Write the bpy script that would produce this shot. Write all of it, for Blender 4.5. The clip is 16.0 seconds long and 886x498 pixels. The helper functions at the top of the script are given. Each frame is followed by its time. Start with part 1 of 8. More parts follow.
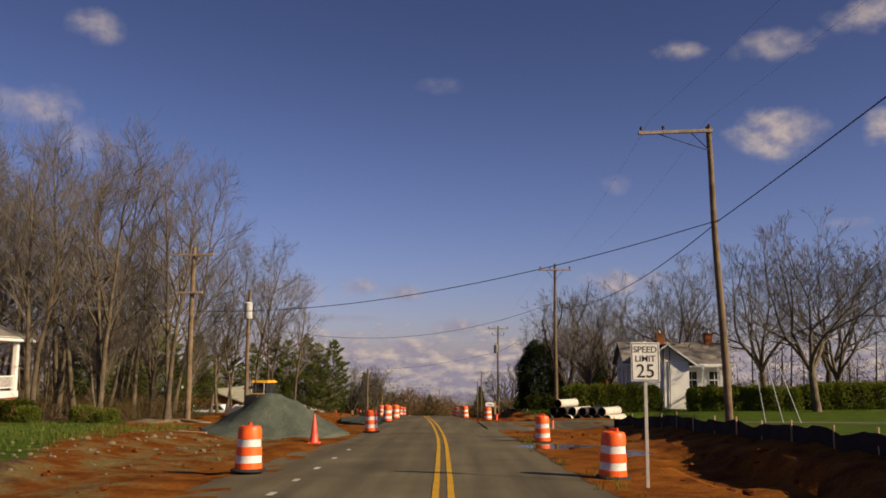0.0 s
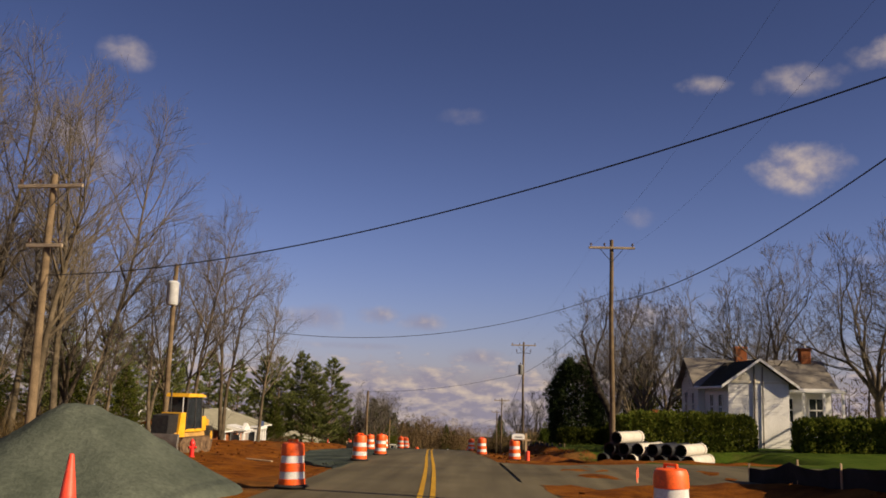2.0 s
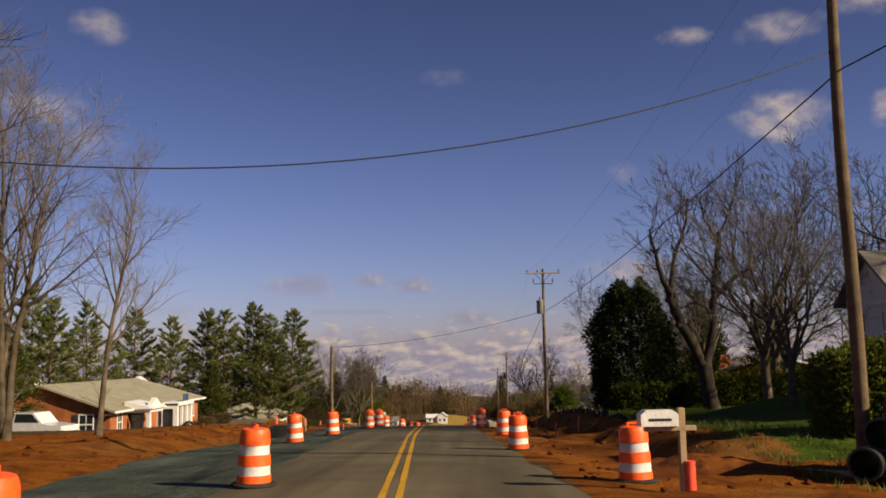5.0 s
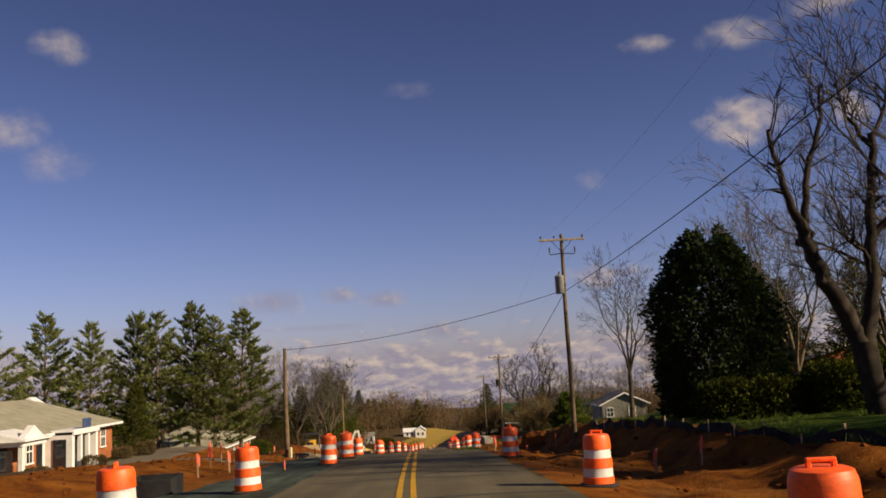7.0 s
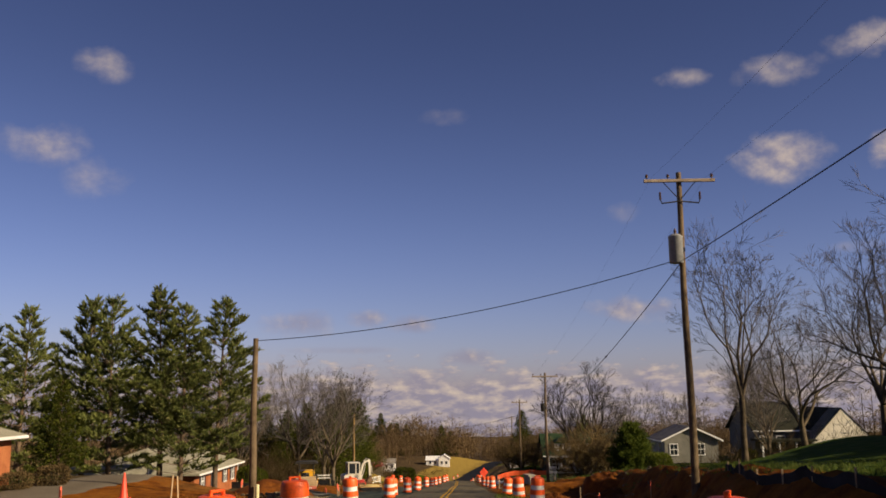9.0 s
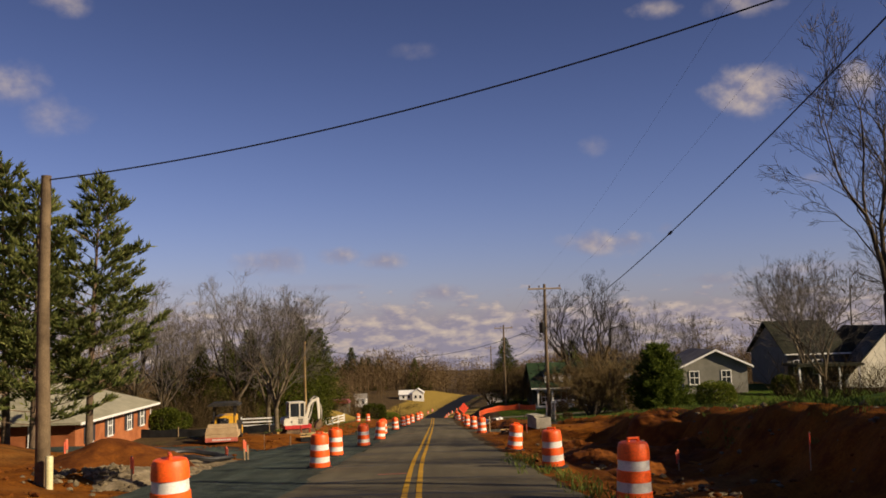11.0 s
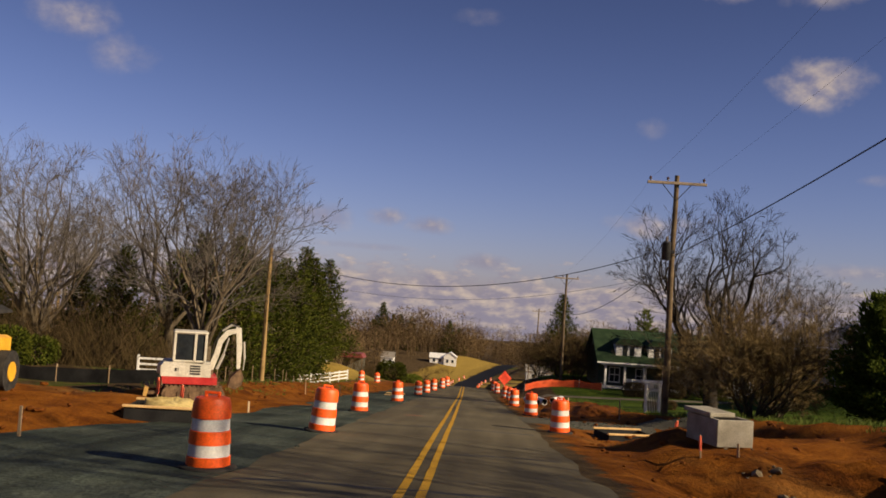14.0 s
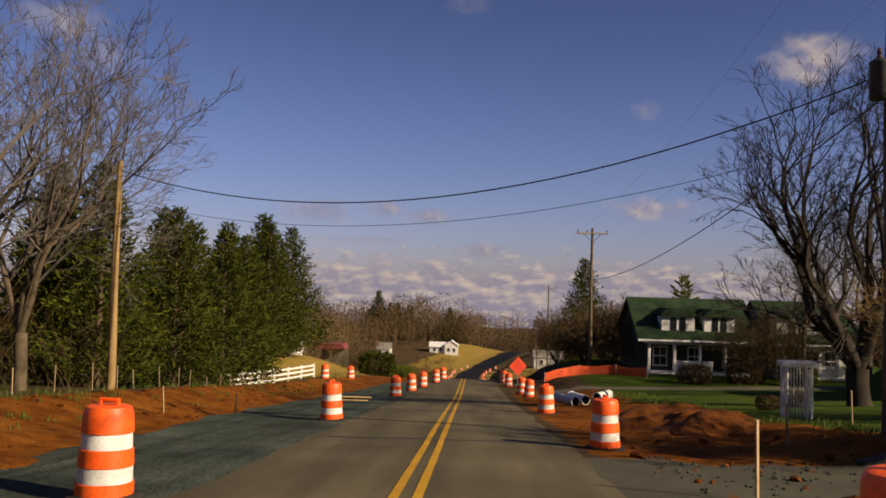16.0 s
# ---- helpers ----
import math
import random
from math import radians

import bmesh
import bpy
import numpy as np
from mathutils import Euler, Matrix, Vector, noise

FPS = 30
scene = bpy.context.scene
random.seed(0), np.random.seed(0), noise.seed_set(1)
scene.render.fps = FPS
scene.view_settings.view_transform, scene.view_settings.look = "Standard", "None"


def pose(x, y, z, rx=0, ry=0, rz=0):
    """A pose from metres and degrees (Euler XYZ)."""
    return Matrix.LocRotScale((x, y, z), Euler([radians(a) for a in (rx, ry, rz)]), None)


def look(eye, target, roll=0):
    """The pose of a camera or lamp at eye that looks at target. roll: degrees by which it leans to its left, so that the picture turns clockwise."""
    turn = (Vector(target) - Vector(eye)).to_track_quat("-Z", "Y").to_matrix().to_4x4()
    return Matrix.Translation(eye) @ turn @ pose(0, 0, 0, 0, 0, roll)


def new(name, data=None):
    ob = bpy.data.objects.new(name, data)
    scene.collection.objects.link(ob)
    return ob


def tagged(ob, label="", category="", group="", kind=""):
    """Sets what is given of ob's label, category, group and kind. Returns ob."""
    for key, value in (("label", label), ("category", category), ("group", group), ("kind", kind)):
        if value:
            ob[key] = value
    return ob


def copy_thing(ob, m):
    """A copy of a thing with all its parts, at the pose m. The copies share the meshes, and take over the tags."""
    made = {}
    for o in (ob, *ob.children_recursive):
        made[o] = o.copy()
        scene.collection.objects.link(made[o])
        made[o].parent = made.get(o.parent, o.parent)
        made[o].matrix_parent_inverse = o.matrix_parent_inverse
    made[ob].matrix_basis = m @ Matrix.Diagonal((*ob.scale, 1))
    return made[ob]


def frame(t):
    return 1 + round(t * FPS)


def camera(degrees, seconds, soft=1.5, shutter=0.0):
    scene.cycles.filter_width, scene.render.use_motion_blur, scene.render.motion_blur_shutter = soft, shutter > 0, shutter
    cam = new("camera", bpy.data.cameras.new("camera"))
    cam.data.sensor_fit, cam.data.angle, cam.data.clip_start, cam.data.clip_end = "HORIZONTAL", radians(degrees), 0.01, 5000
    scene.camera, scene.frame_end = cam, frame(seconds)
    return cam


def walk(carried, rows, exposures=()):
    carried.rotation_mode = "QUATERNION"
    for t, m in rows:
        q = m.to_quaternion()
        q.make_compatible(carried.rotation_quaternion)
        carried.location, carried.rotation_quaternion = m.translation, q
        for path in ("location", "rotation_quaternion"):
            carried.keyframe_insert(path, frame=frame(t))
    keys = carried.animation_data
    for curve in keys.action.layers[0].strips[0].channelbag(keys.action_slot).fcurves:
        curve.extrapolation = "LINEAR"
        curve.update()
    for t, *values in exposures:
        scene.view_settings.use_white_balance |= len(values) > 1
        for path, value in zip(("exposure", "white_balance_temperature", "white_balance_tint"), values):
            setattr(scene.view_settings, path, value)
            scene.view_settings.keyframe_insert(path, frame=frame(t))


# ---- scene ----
cam = camera(54.02, 16.0, soft=1.7)
# seconds, eye x y z, yaw, pitch, roll: a car driving down a sloping road
ROWS = [
    (0, 1.241, 4.323, 2.408, 0.96, 7.49, -0.32),
    (0.5, 1.364, 9.209, 2.161, 1.39, 7.63, -1.62),
    (1, 1.457, 13.957, 1.877, 1.82, 8.53, 0.02),
    (1.5, 1.467, 18.531, 1.704, 2.53, 9.13, -1.46),
    (2, 1.474, 23.055, 1.543, 2.38, 9.42, -1.54),
    (2.5, 1.493, 27.499, 1.364, 4.05, 8.90, -2.14),
    (3, 1.472, 32.060, 1.203, 6.15, 9.45, -4.16),
    (3.5, 1.357, 36.752, 1.045, 5.69, 8.78, -3.18),
    (4, 1.203, 41.492, 0.897, 4.43, 9.26, -1.83),
    (4.2, 1.117, 43.357, 0.861, 3.01, 7.82, -0.78),
    (6.3, -0.450, 61.886, 0.206, 1.05, 6.69, 1.94),
    (6.5, -0.572, 63.630, 0.121, 0.69, 7.98, 2.09),
    (7, -0.844, 67.990, -0.100, -0.48, 7.68, 2.99),
    (7.5, -1.103, 72.433, -0.311, 1.19, 7.16, 1.36),
    (8, -1.307, 76.942, -0.502, 1.31, 9.80, 1.65),
    (8.2, -1.377, 78.789, -0.598, 1.09, 10.55, 1.75),
    (10.3, -1.915, 98.812, -1.662, 2.55, 7.07, -1.12),
    (10.5, -1.962, 100.714, -1.786, 1.68, 6.94, 0.40),
    (11, -2.057, 105.455, -2.191, -0.34, 5.25, 1.63),
    (11.5, -2.158, 110.171, -2.650, -0.27, 5.10, 0.51),
    (12, -2.234, 114.840, -3.111, -0.77, 5.26, -0.81),
    (12.5, -2.270, 119.450, -3.519, -0.92, 4.01, -1.78),
    (13, -2.266, 124.039, -3.915, -0.20, 3.97, -3.01),
    (13.5, -2.249, 128.660, -4.372, 2.96, 4.51, -2.84),
    (14, -2.209, 133.465, -4.836, 2.63, 3.06, -3.90),
    (14.5, -2.231, 138.407, -5.310, 1.12, 3.58, -2.13),
    (15, -2.229, 143.358, -5.795, 1.73, 3.43, -2.63),
    (15.5, -2.214, 148.403, -6.168, 0.25, 3.98, -0.49),
    (16, -2.190, 153.362, -6.585, 2.52, 2.42, -1.55),
]
walk(cam, [(t, pose(x, y, z, 90 + pitch, 0, yaw) @ pose(0, 0, 0, 0, 0, -roll)) for t, x, y, z, yaw, pitch, roll in ROWS],
     [(0, 0.52), (8.2, 0.51), (12.0, 0.47), (16.0, 0.45)])

# ---- light ----
SUN_AZ, SUN_EL = radians(-25.0), radians(27.0)   # sun stands to the right and a little behind
sun_way = Vector((math.cos(SUN_AZ) * math.cos(SUN_EL), math.sin(SUN_AZ) * math.cos(SUN_EL), math.sin(SUN_EL)))
sun_data = bpy.data.lights.new("sun", "SUN")
sun_data.energy, sun_data.angle, sun_data.color = 5.2, radians(0.55), (1.0, 0.81, 0.55)
sun = new("sun", sun_data)
sun.matrix_world = look(sun_way * 300, (0, 0, 0))

# clouds: azimuth to the right of +y, elevation, half width, half height, thickness (degrees)
CLOUDS = [
    (20.4, 14.2, 2.6, 1.5, 1.0), (26.6, 13.9, 1.3, 1.2, 1.0), (14.8, 19.7, 1.6, 0.65, 0.55), (20.7, 19.5, 2.5, 0.9, 0.55),
    (-23.5, 20.3, 1.6, 1.0, 0.55), (-26.8, 15.2, 2.4, 1.3, 0.5), (-23.8, 13.4, 1.9, 1.2, 0.35), (26.2, 20.6, 2.2, 1.1, 0.7),
    (11.0, 5.3, 2.7, 0.85, 0.95), (-11.0, 4.6, 2.4, 0.85, 0.85), (-6.4, 4.95, 1.5, 0.6, 0.8), (-3.7, 4.55, 1.6, 0.6, 0.8),
    (0.2, 2.35, 2.2, 0.6, 0.85), (10.4, 11.5, 1.1, 0.7, 0.28), (-1.2, 18.1, 1.5, 0.55, 0.2), (-7.2, 0.95, 3.2, 0.25, 0.6), (-8.2, 2.9, 3.2, 0.25, 0.45), (14.8, 6.0, 0.6, 0.4, 0.4), (24.2, 8.5, 1.4, 0.35, 0.3), (23.0, 3.0, 3.5, 0.5, 0.5), (-20, 3.0, 4.0, 0.5, 0.3), (17.5, 2.6, 2.0, 0.4, 0.5),
]

world = bpy.data.worlds.new("sky")
scene.world = world
world.use_nodes = True
wn, wl = world.node_tree.nodes, world.node_tree.links
wn.clear()


def wnode(kind, **put):
    n = wn.new(kind)
    for k, v in put.items():
        n.inputs[k.replace("_", " ")].default_value = v
    return n


def wmath(op, a, b=None):
    n = wn.new("ShaderNodeMath")
    n.operation = op
    for i, v in enumerate((a, b)):
        if v is None:
            continue
        if isinstance(v, (int, float)):
            n.inputs[i].default_value = v
        else:
            wl.new(v, n.inputs[i])
    return n.outputs[0]


sky = wn.new("ShaderNodeTexSky")
sky.sky_type = "NISHITA"
sky.sun_disc = False
sky.sun_elevation = SUN_EL
sky.sun_rotation = math.pi / 2 - SUN_AZ
sky.altitude, sky.air_density, sky.dust_density, sky.ozone_density = 200.0, 1.0, 0.6, 2.5
coord = wn.new("ShaderNodeTexCoord")
axes = wn.new("ShaderNodeSeparateXYZ")
wl.new(coord.outputs["Generated"], axes.inputs[0])
dx, dy, dz = axes.outputs
az = wmath("MULTIPLY", wmath("ARCTAN2", dx, dy), 180 / math.pi)
el = wmath("MULTIPLY", wmath("ARCSINE", dz), 180 / math.pi)
flat = wn.new("ShaderNodeCombineXYZ")
wl.new(az, flat.inputs[0])
wl.new(wmath("MULTIPLY", el, 1.25), flat.inputs[1])
puff = wnode("ShaderNodeTexNoise", Scale=0.46, Detail=6.0, Roughness=0.56)
wl.new(flat.outputs[0], puff.inputs["Vector"])
grainy = wmath("MULTIPLY", wmath("SUBTRACT", puff.outputs["Fac"], 0.5), 2.2)
total = None
for ca, ce, cw, ch, thick in CLOUDS:
    u = wmath("DIVIDE", wmath("SUBTRACT", az, ca), cw * 1.2)
    v = wmath("DIVIDE", wmath("SUBTRACT", el, ce), ch * 1.2)
    r2 = wmath("ADD", wmath("MULTIPLY", u, u), wmath("MULTIPLY", v, v))
    blob = wmath("SUBTRACT", 1.0, r2)
    blob = wmath("MAXIMUM", wmath("ADD", wmath("MULTIPLY", blob, 0.75), grainy), 0.0)
    fence = wmath("MAXIMUM", wmath("SUBTRACT", 1.0, wmath("MULTIPLY", r2, 0.62)), 0.0)
    blob = wmath("MULTIPLY", wmath("MULTIPLY", wmath("MINIMUM", blob, 1.0), fence), thick)
    total = blob if total is None else wmath("MAXIMUM", total, blob)
# the deck of cumulus low over the horizon
deck_at = wn.new("ShaderNodeCombineXYZ")
wl.new(wmath("ADD", wmath("MULTIPLY", az, 0.66), wmath("MULTIPLY", el, 0.25)), deck_at.inputs[0])
wl.new(wmath("ADD", wmath("MULTIPLY", el, 1.65), wmath("MULTIPLY", az, -0.05)), deck_at.inputs[1])
wl.new(wmath("ADD", wmath("MULTIPLY", az, 0.31), wmath("MULTIPLY", el, -0.7)), deck_at.inputs[2])
deck = wnode("ShaderNodeTexNoise", Scale=0.80, Detail=6.0, Roughness=0.58)
wl.new(deck_at.outputs[0], deck.inputs["Vector"])
low = wn.new("ShaderNodeMapRange")
low.inputs["From Min"].default_value, low.inputs["From Max"].default_value = 3.9, 0.0
wl.new(el, low.inputs["Value"])
deckf = wmath("MULTIPLY", wmath("ADD", wmath("SUBTRACT", deck.outputs["Fac"], 0.77), wmath("MULTIPLY", low.outputs[0], 0.56)), 4.2)
deckf = wmath("MINIMUM", wmath("MAXIMUM", deckf, 0.0), 0.92)
cover = wmath("MAXIMUM", total, deckf)
# cloud colour: lit tops, grey undersides
lit_at = wn.new("ShaderNodeVectorMath")
lit_at.operation = "ADD"
wl.new(flat.outputs[0], lit_at.inputs[0])
lit_at.inputs[1].default_value = (0.35, 0.5, 0.0)
puff2 = wnode("ShaderNodeTexNoise", Scale=0.46, Detail=6.0, Roughness=0.56)
wl.new(lit_at.outputs[0], puff2.inputs["Vector"])
deck_up = wn.new("ShaderNodeVectorMath")
deck_up.operation = "ADD"
wl.new(deck_at.outputs[0], deck_up.inputs[0])
deck_up.inputs[1].default_value = (0.3, 0.55, 0.0)
deck2 = wnode("ShaderNodeTexNoise", Scale=0.80, Detail=6.0, Roughness=0.58)
wl.new(deck_up.outputs[0], deck2.inputs["Vector"])
side_puff = wmath("ADD", wmath("MULTIPLY", wmath("SUBTRACT", puff.outputs["Fac"], puff2.outputs["Fac"]), 2.6), wmath("MINIMUM", wmath("MAXIMUM", wmath("ADD", wmath("MULTIPLY", el, 0.045), 0.0), 0.08), 0.55))
side_deck = wmath("ADD", wmath("MULTIPLY", wmath("SUBTRACT", deck.outputs["Fac"], deck2.outputs["Fac"]), 2.6), 0.32)
pick = wn.new("ShaderNodeMix")
pick.data_type = "FLOAT"
wl.new(wmath("MINIMUM", wmath("MULTIPLY", deckf, 3.0), 1.0), pick.inputs["Factor"])
wl.new(side_puff, pick.inputs["A"])
wl.new(side_deck, pick.inputs["B"])
side = pick.outputs["Result"]
tone = wn.new("ShaderNodeValToRGB")
tone.color_ramp.elements[0].color, tone.color_ramp.elements[0].position = (0.205, 0.182, 0.228, 1), 0.12
tone.color_ramp.elements[1].color, tone.color_ramp.elements[1].position = (0.43, 0.345, 0.285, 1), 0.95
wl.new(side, tone.inputs["Fac"])
haze = wn.new("ShaderNodeMapRange")
haze.interpolation_type = "SMOOTHSTEP"
haze.inputs["From Min"].default_value, haze.inputs["From Max"].default_value = 0.0, 26.0
haze.inputs["To Min"].default_value, haze.inputs["To Max"].default_value = 1.36, 0.82
wl.new(el, haze.inputs["Value"])
hazed = wn.new("ShaderNodeVectorMath")
hazed.operation = "SCALE"
wl.new(sky.outputs[0], hazed.inputs[0])
wl.new(haze.outputs[0], hazed.inputs["Scale"])
hue = wn.new("ShaderNodeVectorMath")
hue.operation = "MULTIPLY"
hue.inputs[1].default_value = (0.0370, 0.0328, 0.0468)
wl.new(hazed.outputs[0], hue.inputs[0])
blend = wn.new("ShaderNodeMix")
blend.data_type = "RGBA"
wl.new(cover, blend.inputs["Factor"])
wl.new(hue.outputs[0], blend.inputs["A"])
wl.new(tone.outputs[0], blend.inputs["B"])
back = wn.new("ShaderNodeBackground")
wl.new(blend.outputs["Result"], back.inputs["Color"])
wout = wn.new("ShaderNodeOutputWorld")
wl.new(back.outputs[0], wout.inputs[0])


# ---- materials ----
def surface(name, a, b, scale=3.0, fine=40.0, rough=0.7, bump=0.15, metal=0.0, coords="Object", third=None, spread=0.16, gloss_var=0.1, coat=0.0, per_object=0.0):
    """Two base colours mixed by coarse noise, darkened by fine grain, with relief."""
    m = bpy.data.materials.new(name)
    m.use_nodes = True
    n, l = m.node_tree.nodes, m.node_tree.links
    bsdf = n["Principled BSDF"]
    if coords == "World":
        geo = n.new("ShaderNodeNewGeometry")
        where = geo.outputs["Position"]
    else:
        where = n.new("ShaderNodeTexCoord").outputs["Object"]
    coarse = n.new("ShaderNodeTexNoise")
    coarse.inputs["Scale"].default_value, coarse.inputs["Detail"].default_value, coarse.inputs["Roughness"].default_value = scale, 6, 0.6
    l.new(where, coarse.inputs["Vector"])
    grain = n.new("ShaderNodeTexNoise")
    grain.inputs["Scale"].default_value, grain.inputs["Detail"].default_value, grain.inputs["Roughness"].default_value = fine, 3, 0.7
    l.new(where, grain.inputs["Vector"])
    ramp = n.new("ShaderNodeValToRGB")
    ramp.color_ramp.elements[0].position, ramp.color_ramp.elements[1].position = 0.5 - spread, 0.5 + spread
    ramp.color_ramp.elements[0].color, ramp.color_ramp.elements[1].color = (*a, 1), (*b, 1)
    if third:
        e = ramp.color_ramp.elements.new(0.5)
        e.color = (*third, 1)
    l.new(coarse.outputs["Fac"], ramp.inputs["Fac"])
    spot = n.new("ShaderNodeMapRange")
    spot.inputs["From Min"].default_value, spot.inputs["From Max"].default_value = 0.3, 0.7
    spot.inputs["To Min"].default_value, spot.inputs["To Max"].default_value = 0.72, 1.12
    l.new(grain.outputs["Fac"], spot.inputs["Value"])
    mul = n.new("ShaderNodeVectorMath")
    mul.operation = "SCALE"
    l.new(ramp.outputs["Color"], mul.inputs[0])
    l.new(spot.outputs[0], mul.inputs["Scale"])
    colour = mul.outputs[0]
    if per_object:
        info = n.new("ShaderNodeObjectInfo")
        vary = n.new("ShaderNodeMapRange")
        vary.inputs["To Min"].default_value, vary.inputs["To Max"].default_value = 1 - per_object, 1 + per_object
        l.new(info.outputs["Random"], vary.inputs["Value"])
        mul2 = n.new("ShaderNodeVectorMath")
        mul2.operation = "SCALE"
        l.new(colour, mul2.inputs[0])
        l.new(vary.outputs[0], mul2.inputs["Scale"])
        colour = mul2.outputs[0]
    l.new(colour, bsdf.inputs["Base Color"])
    rr = n.new("ShaderNodeMapRange")
    rr.inputs["To Min"].default_value, rr.inputs["To Max"].default_value = max(0.02, rough - gloss_var), min(1.0, rough + gloss_var)
    l.new(coarse.outputs["Fac"], rr.inputs["Value"])
    l.new(rr.outputs[0], bsdf.inputs["Roughness"])
    bsdf.inputs["Metallic"].default_value = metal
    if rough >= 0.8:
        bsdf.inputs["Specular IOR Level"].default_value = 0.12
    bsdf.inputs["Coat Weight"].default_value = coat
    if bump:
        bp = n.new("ShaderNodeBump")
        bp.inputs["Strength"].default_value, bp.inputs["Distance"].default_value = bump, 0.03
        l.new(grain.outputs["Fac"], bp.inputs["Height"])
        l.new(bp.outputs[0], bsdf.inputs["Normal"])
    return m


def leafy(name, a, b, rough=0.55, glow=0.25):
    """Foliage: colour by leaf and by tree, a little light let through."""
    m = bpy.data.materials.new(name)
    m.use_nodes = True
    n, l = m.node_tree.nodes, m.node_tree.links
    bsdf = n["Principled BSDF"]
    geo, info = n.new("ShaderNodeNewGeometry"), n.new("ShaderNodeObjectInfo")
    ramp = n.new("ShaderNodeValToRGB")
    ramp.color_ramp.elements[0].color, ramp.color_ramp.elements[1].color = (*a, 1), (*b, 1)
    l.new(geo.outputs["Random Per Island"], ramp.inputs["Fac"])
    vary = n.new("ShaderNodeMapRange")
    vary.inputs["To Min"].default_value, vary.inputs["To Max"].default_value = 0.8, 1.2
    l.new(info.outputs["Random"], vary.inputs["Value"])
    mul = n.new("ShaderNodeVectorMath")
    mul.operation = "SCALE"
    l.new(ramp.outputs["Color"], mul.inputs[0])
    l.new(vary.outputs[0], mul.inputs["Scale"])
    l.new(mul.outputs[0], bsdf.inputs["Base Color"])
    bsdf.inputs["Roughness"].default_value = rough
    bsdf.inputs["Specular IOR Level"].default_value = 0.3 if rough < 0.6 else 0.1
    through_leaf = n.new("ShaderNodeBsdfTranslucent")
    l.new(mul.outputs[0], through_leaf.inputs["Color"])
    mix = n.new("ShaderNodeMixShader")
    mix.inputs[0].default_value = glow
    l.new(bsdf.outputs[0], mix.inputs[1])
    l.new(through_leaf.outputs[0], mix.inputs[2])
    l.new(mix.outputs[0], n["Material Output"].inputs["Surface"])
    return m


M_ORANGE = surface("drum_orange_plastic", (0.90, 0.10, 0.006), (1.0, 0.135, 0.010), 4, 30, 0.5, 0.05, per_object=0.08)
M_BAND = surface("reflective_white_sheeting", (0.62, 0.60, 0.56), (0.82, 0.80, 0.76), 7, 60, 0.4, 0.05, per_object=0.1)
M_RUBBER = surface("black_rubber", (0.02, 0.02, 0.02), (0.05, 0.045, 0.04), 6, 60, 0.85, 0.2)
M_CONE = surface("red_orange_cone_plastic", (0.85, 0.07, 0.03), (0.95, 0.10, 0.05), 6, 40, 0.45, 0.05)
M_POLE = surface("weathered_pole_wood", (0.105, 0.074, 0.045), (0.215, 0.155, 0.093), 2, 35, 0.85, 0.5, per_object=0.15)
M_POLETAN = surface("tan_pole_wood", (0.24, 0.155, 0.062), (0.38, 0.255, 0.11), 2, 35, 0.8, 0.4)
M_ARM = surface("grey_crossarm_wood", (0.25, 0.19, 0.13), (0.38, 0.30, 0.22), 3, 40, 0.85, 0.4)
M_WIRE = surface("black_cable", (0.012, 0.012, 0.013), (0.02, 0.02, 0.02), 5, 40, 0.6, 0)
M_TANK = surface("grey_painted_steel", (0.45, 0.46, 0.46), (0.6, 0.6, 0.6), 4, 40, 0.4, 0.05)
M_DARKGREEN = surface("dark_green_siding", (0.022, 0.035, 0.018), (0.04, 0.055, 0.03), 1, 20, 0.7, 0.1)
M_DARKMETAL = surface("dark_steel", (0.03, 0.03, 0.032), (0.07, 0.065, 0.06), 6, 50, 0.5, 0.1, metal=0.6)
M_CERAMIC = surface("brown_ceramic", (0.06, 0.03, 0.02), (0.09, 0.05, 0.03), 10, 40, 0.25, 0)
M_BARK = surface("grey_brown_bark", (0.062, 0.048, 0.031), (0.165, 0.128, 0.084), 2, 25, 0.9, 0.6, per_object=0.2)
M_BARKDARK = surface("dark_bark", (0.025, 0.020, 0.016), (0.06, 0.047, 0.035), 2, 25, 0.9, 0.6, per_object=0.15)
M_TWIG = surface("grey_winter_twigs", (0.085, 0.072, 0.060), (0.15, 0.128, 0.105), 1.5, 25, 0.9, 0.2, per_object=0.2)
M_PINEBARK = surface("pine_bark", (0.09, 0.06, 0.04), (0.17, 0.12, 0.08), 3, 25, 0.9, 0.6)
M_PINE = leafy("pine_needles", (0.070, 0.100, 0.028), (0.27, 0.28, 0.085), 0.85, 0.45)
M_CEDAR = leafy("cedar_foliage", (0.016, 0.027, 0.003), (0.080, 0.086, 0.009), 0.9, 0.2)
M_MAGNOLIA = leafy("magnolia_leaves", (0.012, 0.022, 0.006), (0.042, 0.056, 0.015), 0.85, 0.15)
M_HEDGE = leafy("hedge_leaves", (0.06, 0.09, 0.010), (0.17, 0.18, 0.026), 0.75, 0.4)
M_WOODS = leafy("bare_twigs_far", (0.066, 0.043, 0.020), (0.185, 0.124, 0.062), 0.95, 0.15)
M_DRYBUSH = leafy("dry_brown_twigs", (0.045, 0.031, 0.013), (0.12, 0.082, 0.036), 0.9, 0.1)
M_MYRTLE = leafy("tan_shrub_twigs", (0.12, 0.082, 0.036), (0.28, 0.20, 0.09), 0.9, 0.4)
M_WHITE = surface("white_painted_wood", (0.70, 0.68, 0.64), (0.82, 0.80, 0.77), 1.5, 30, 0.5, 0.05)
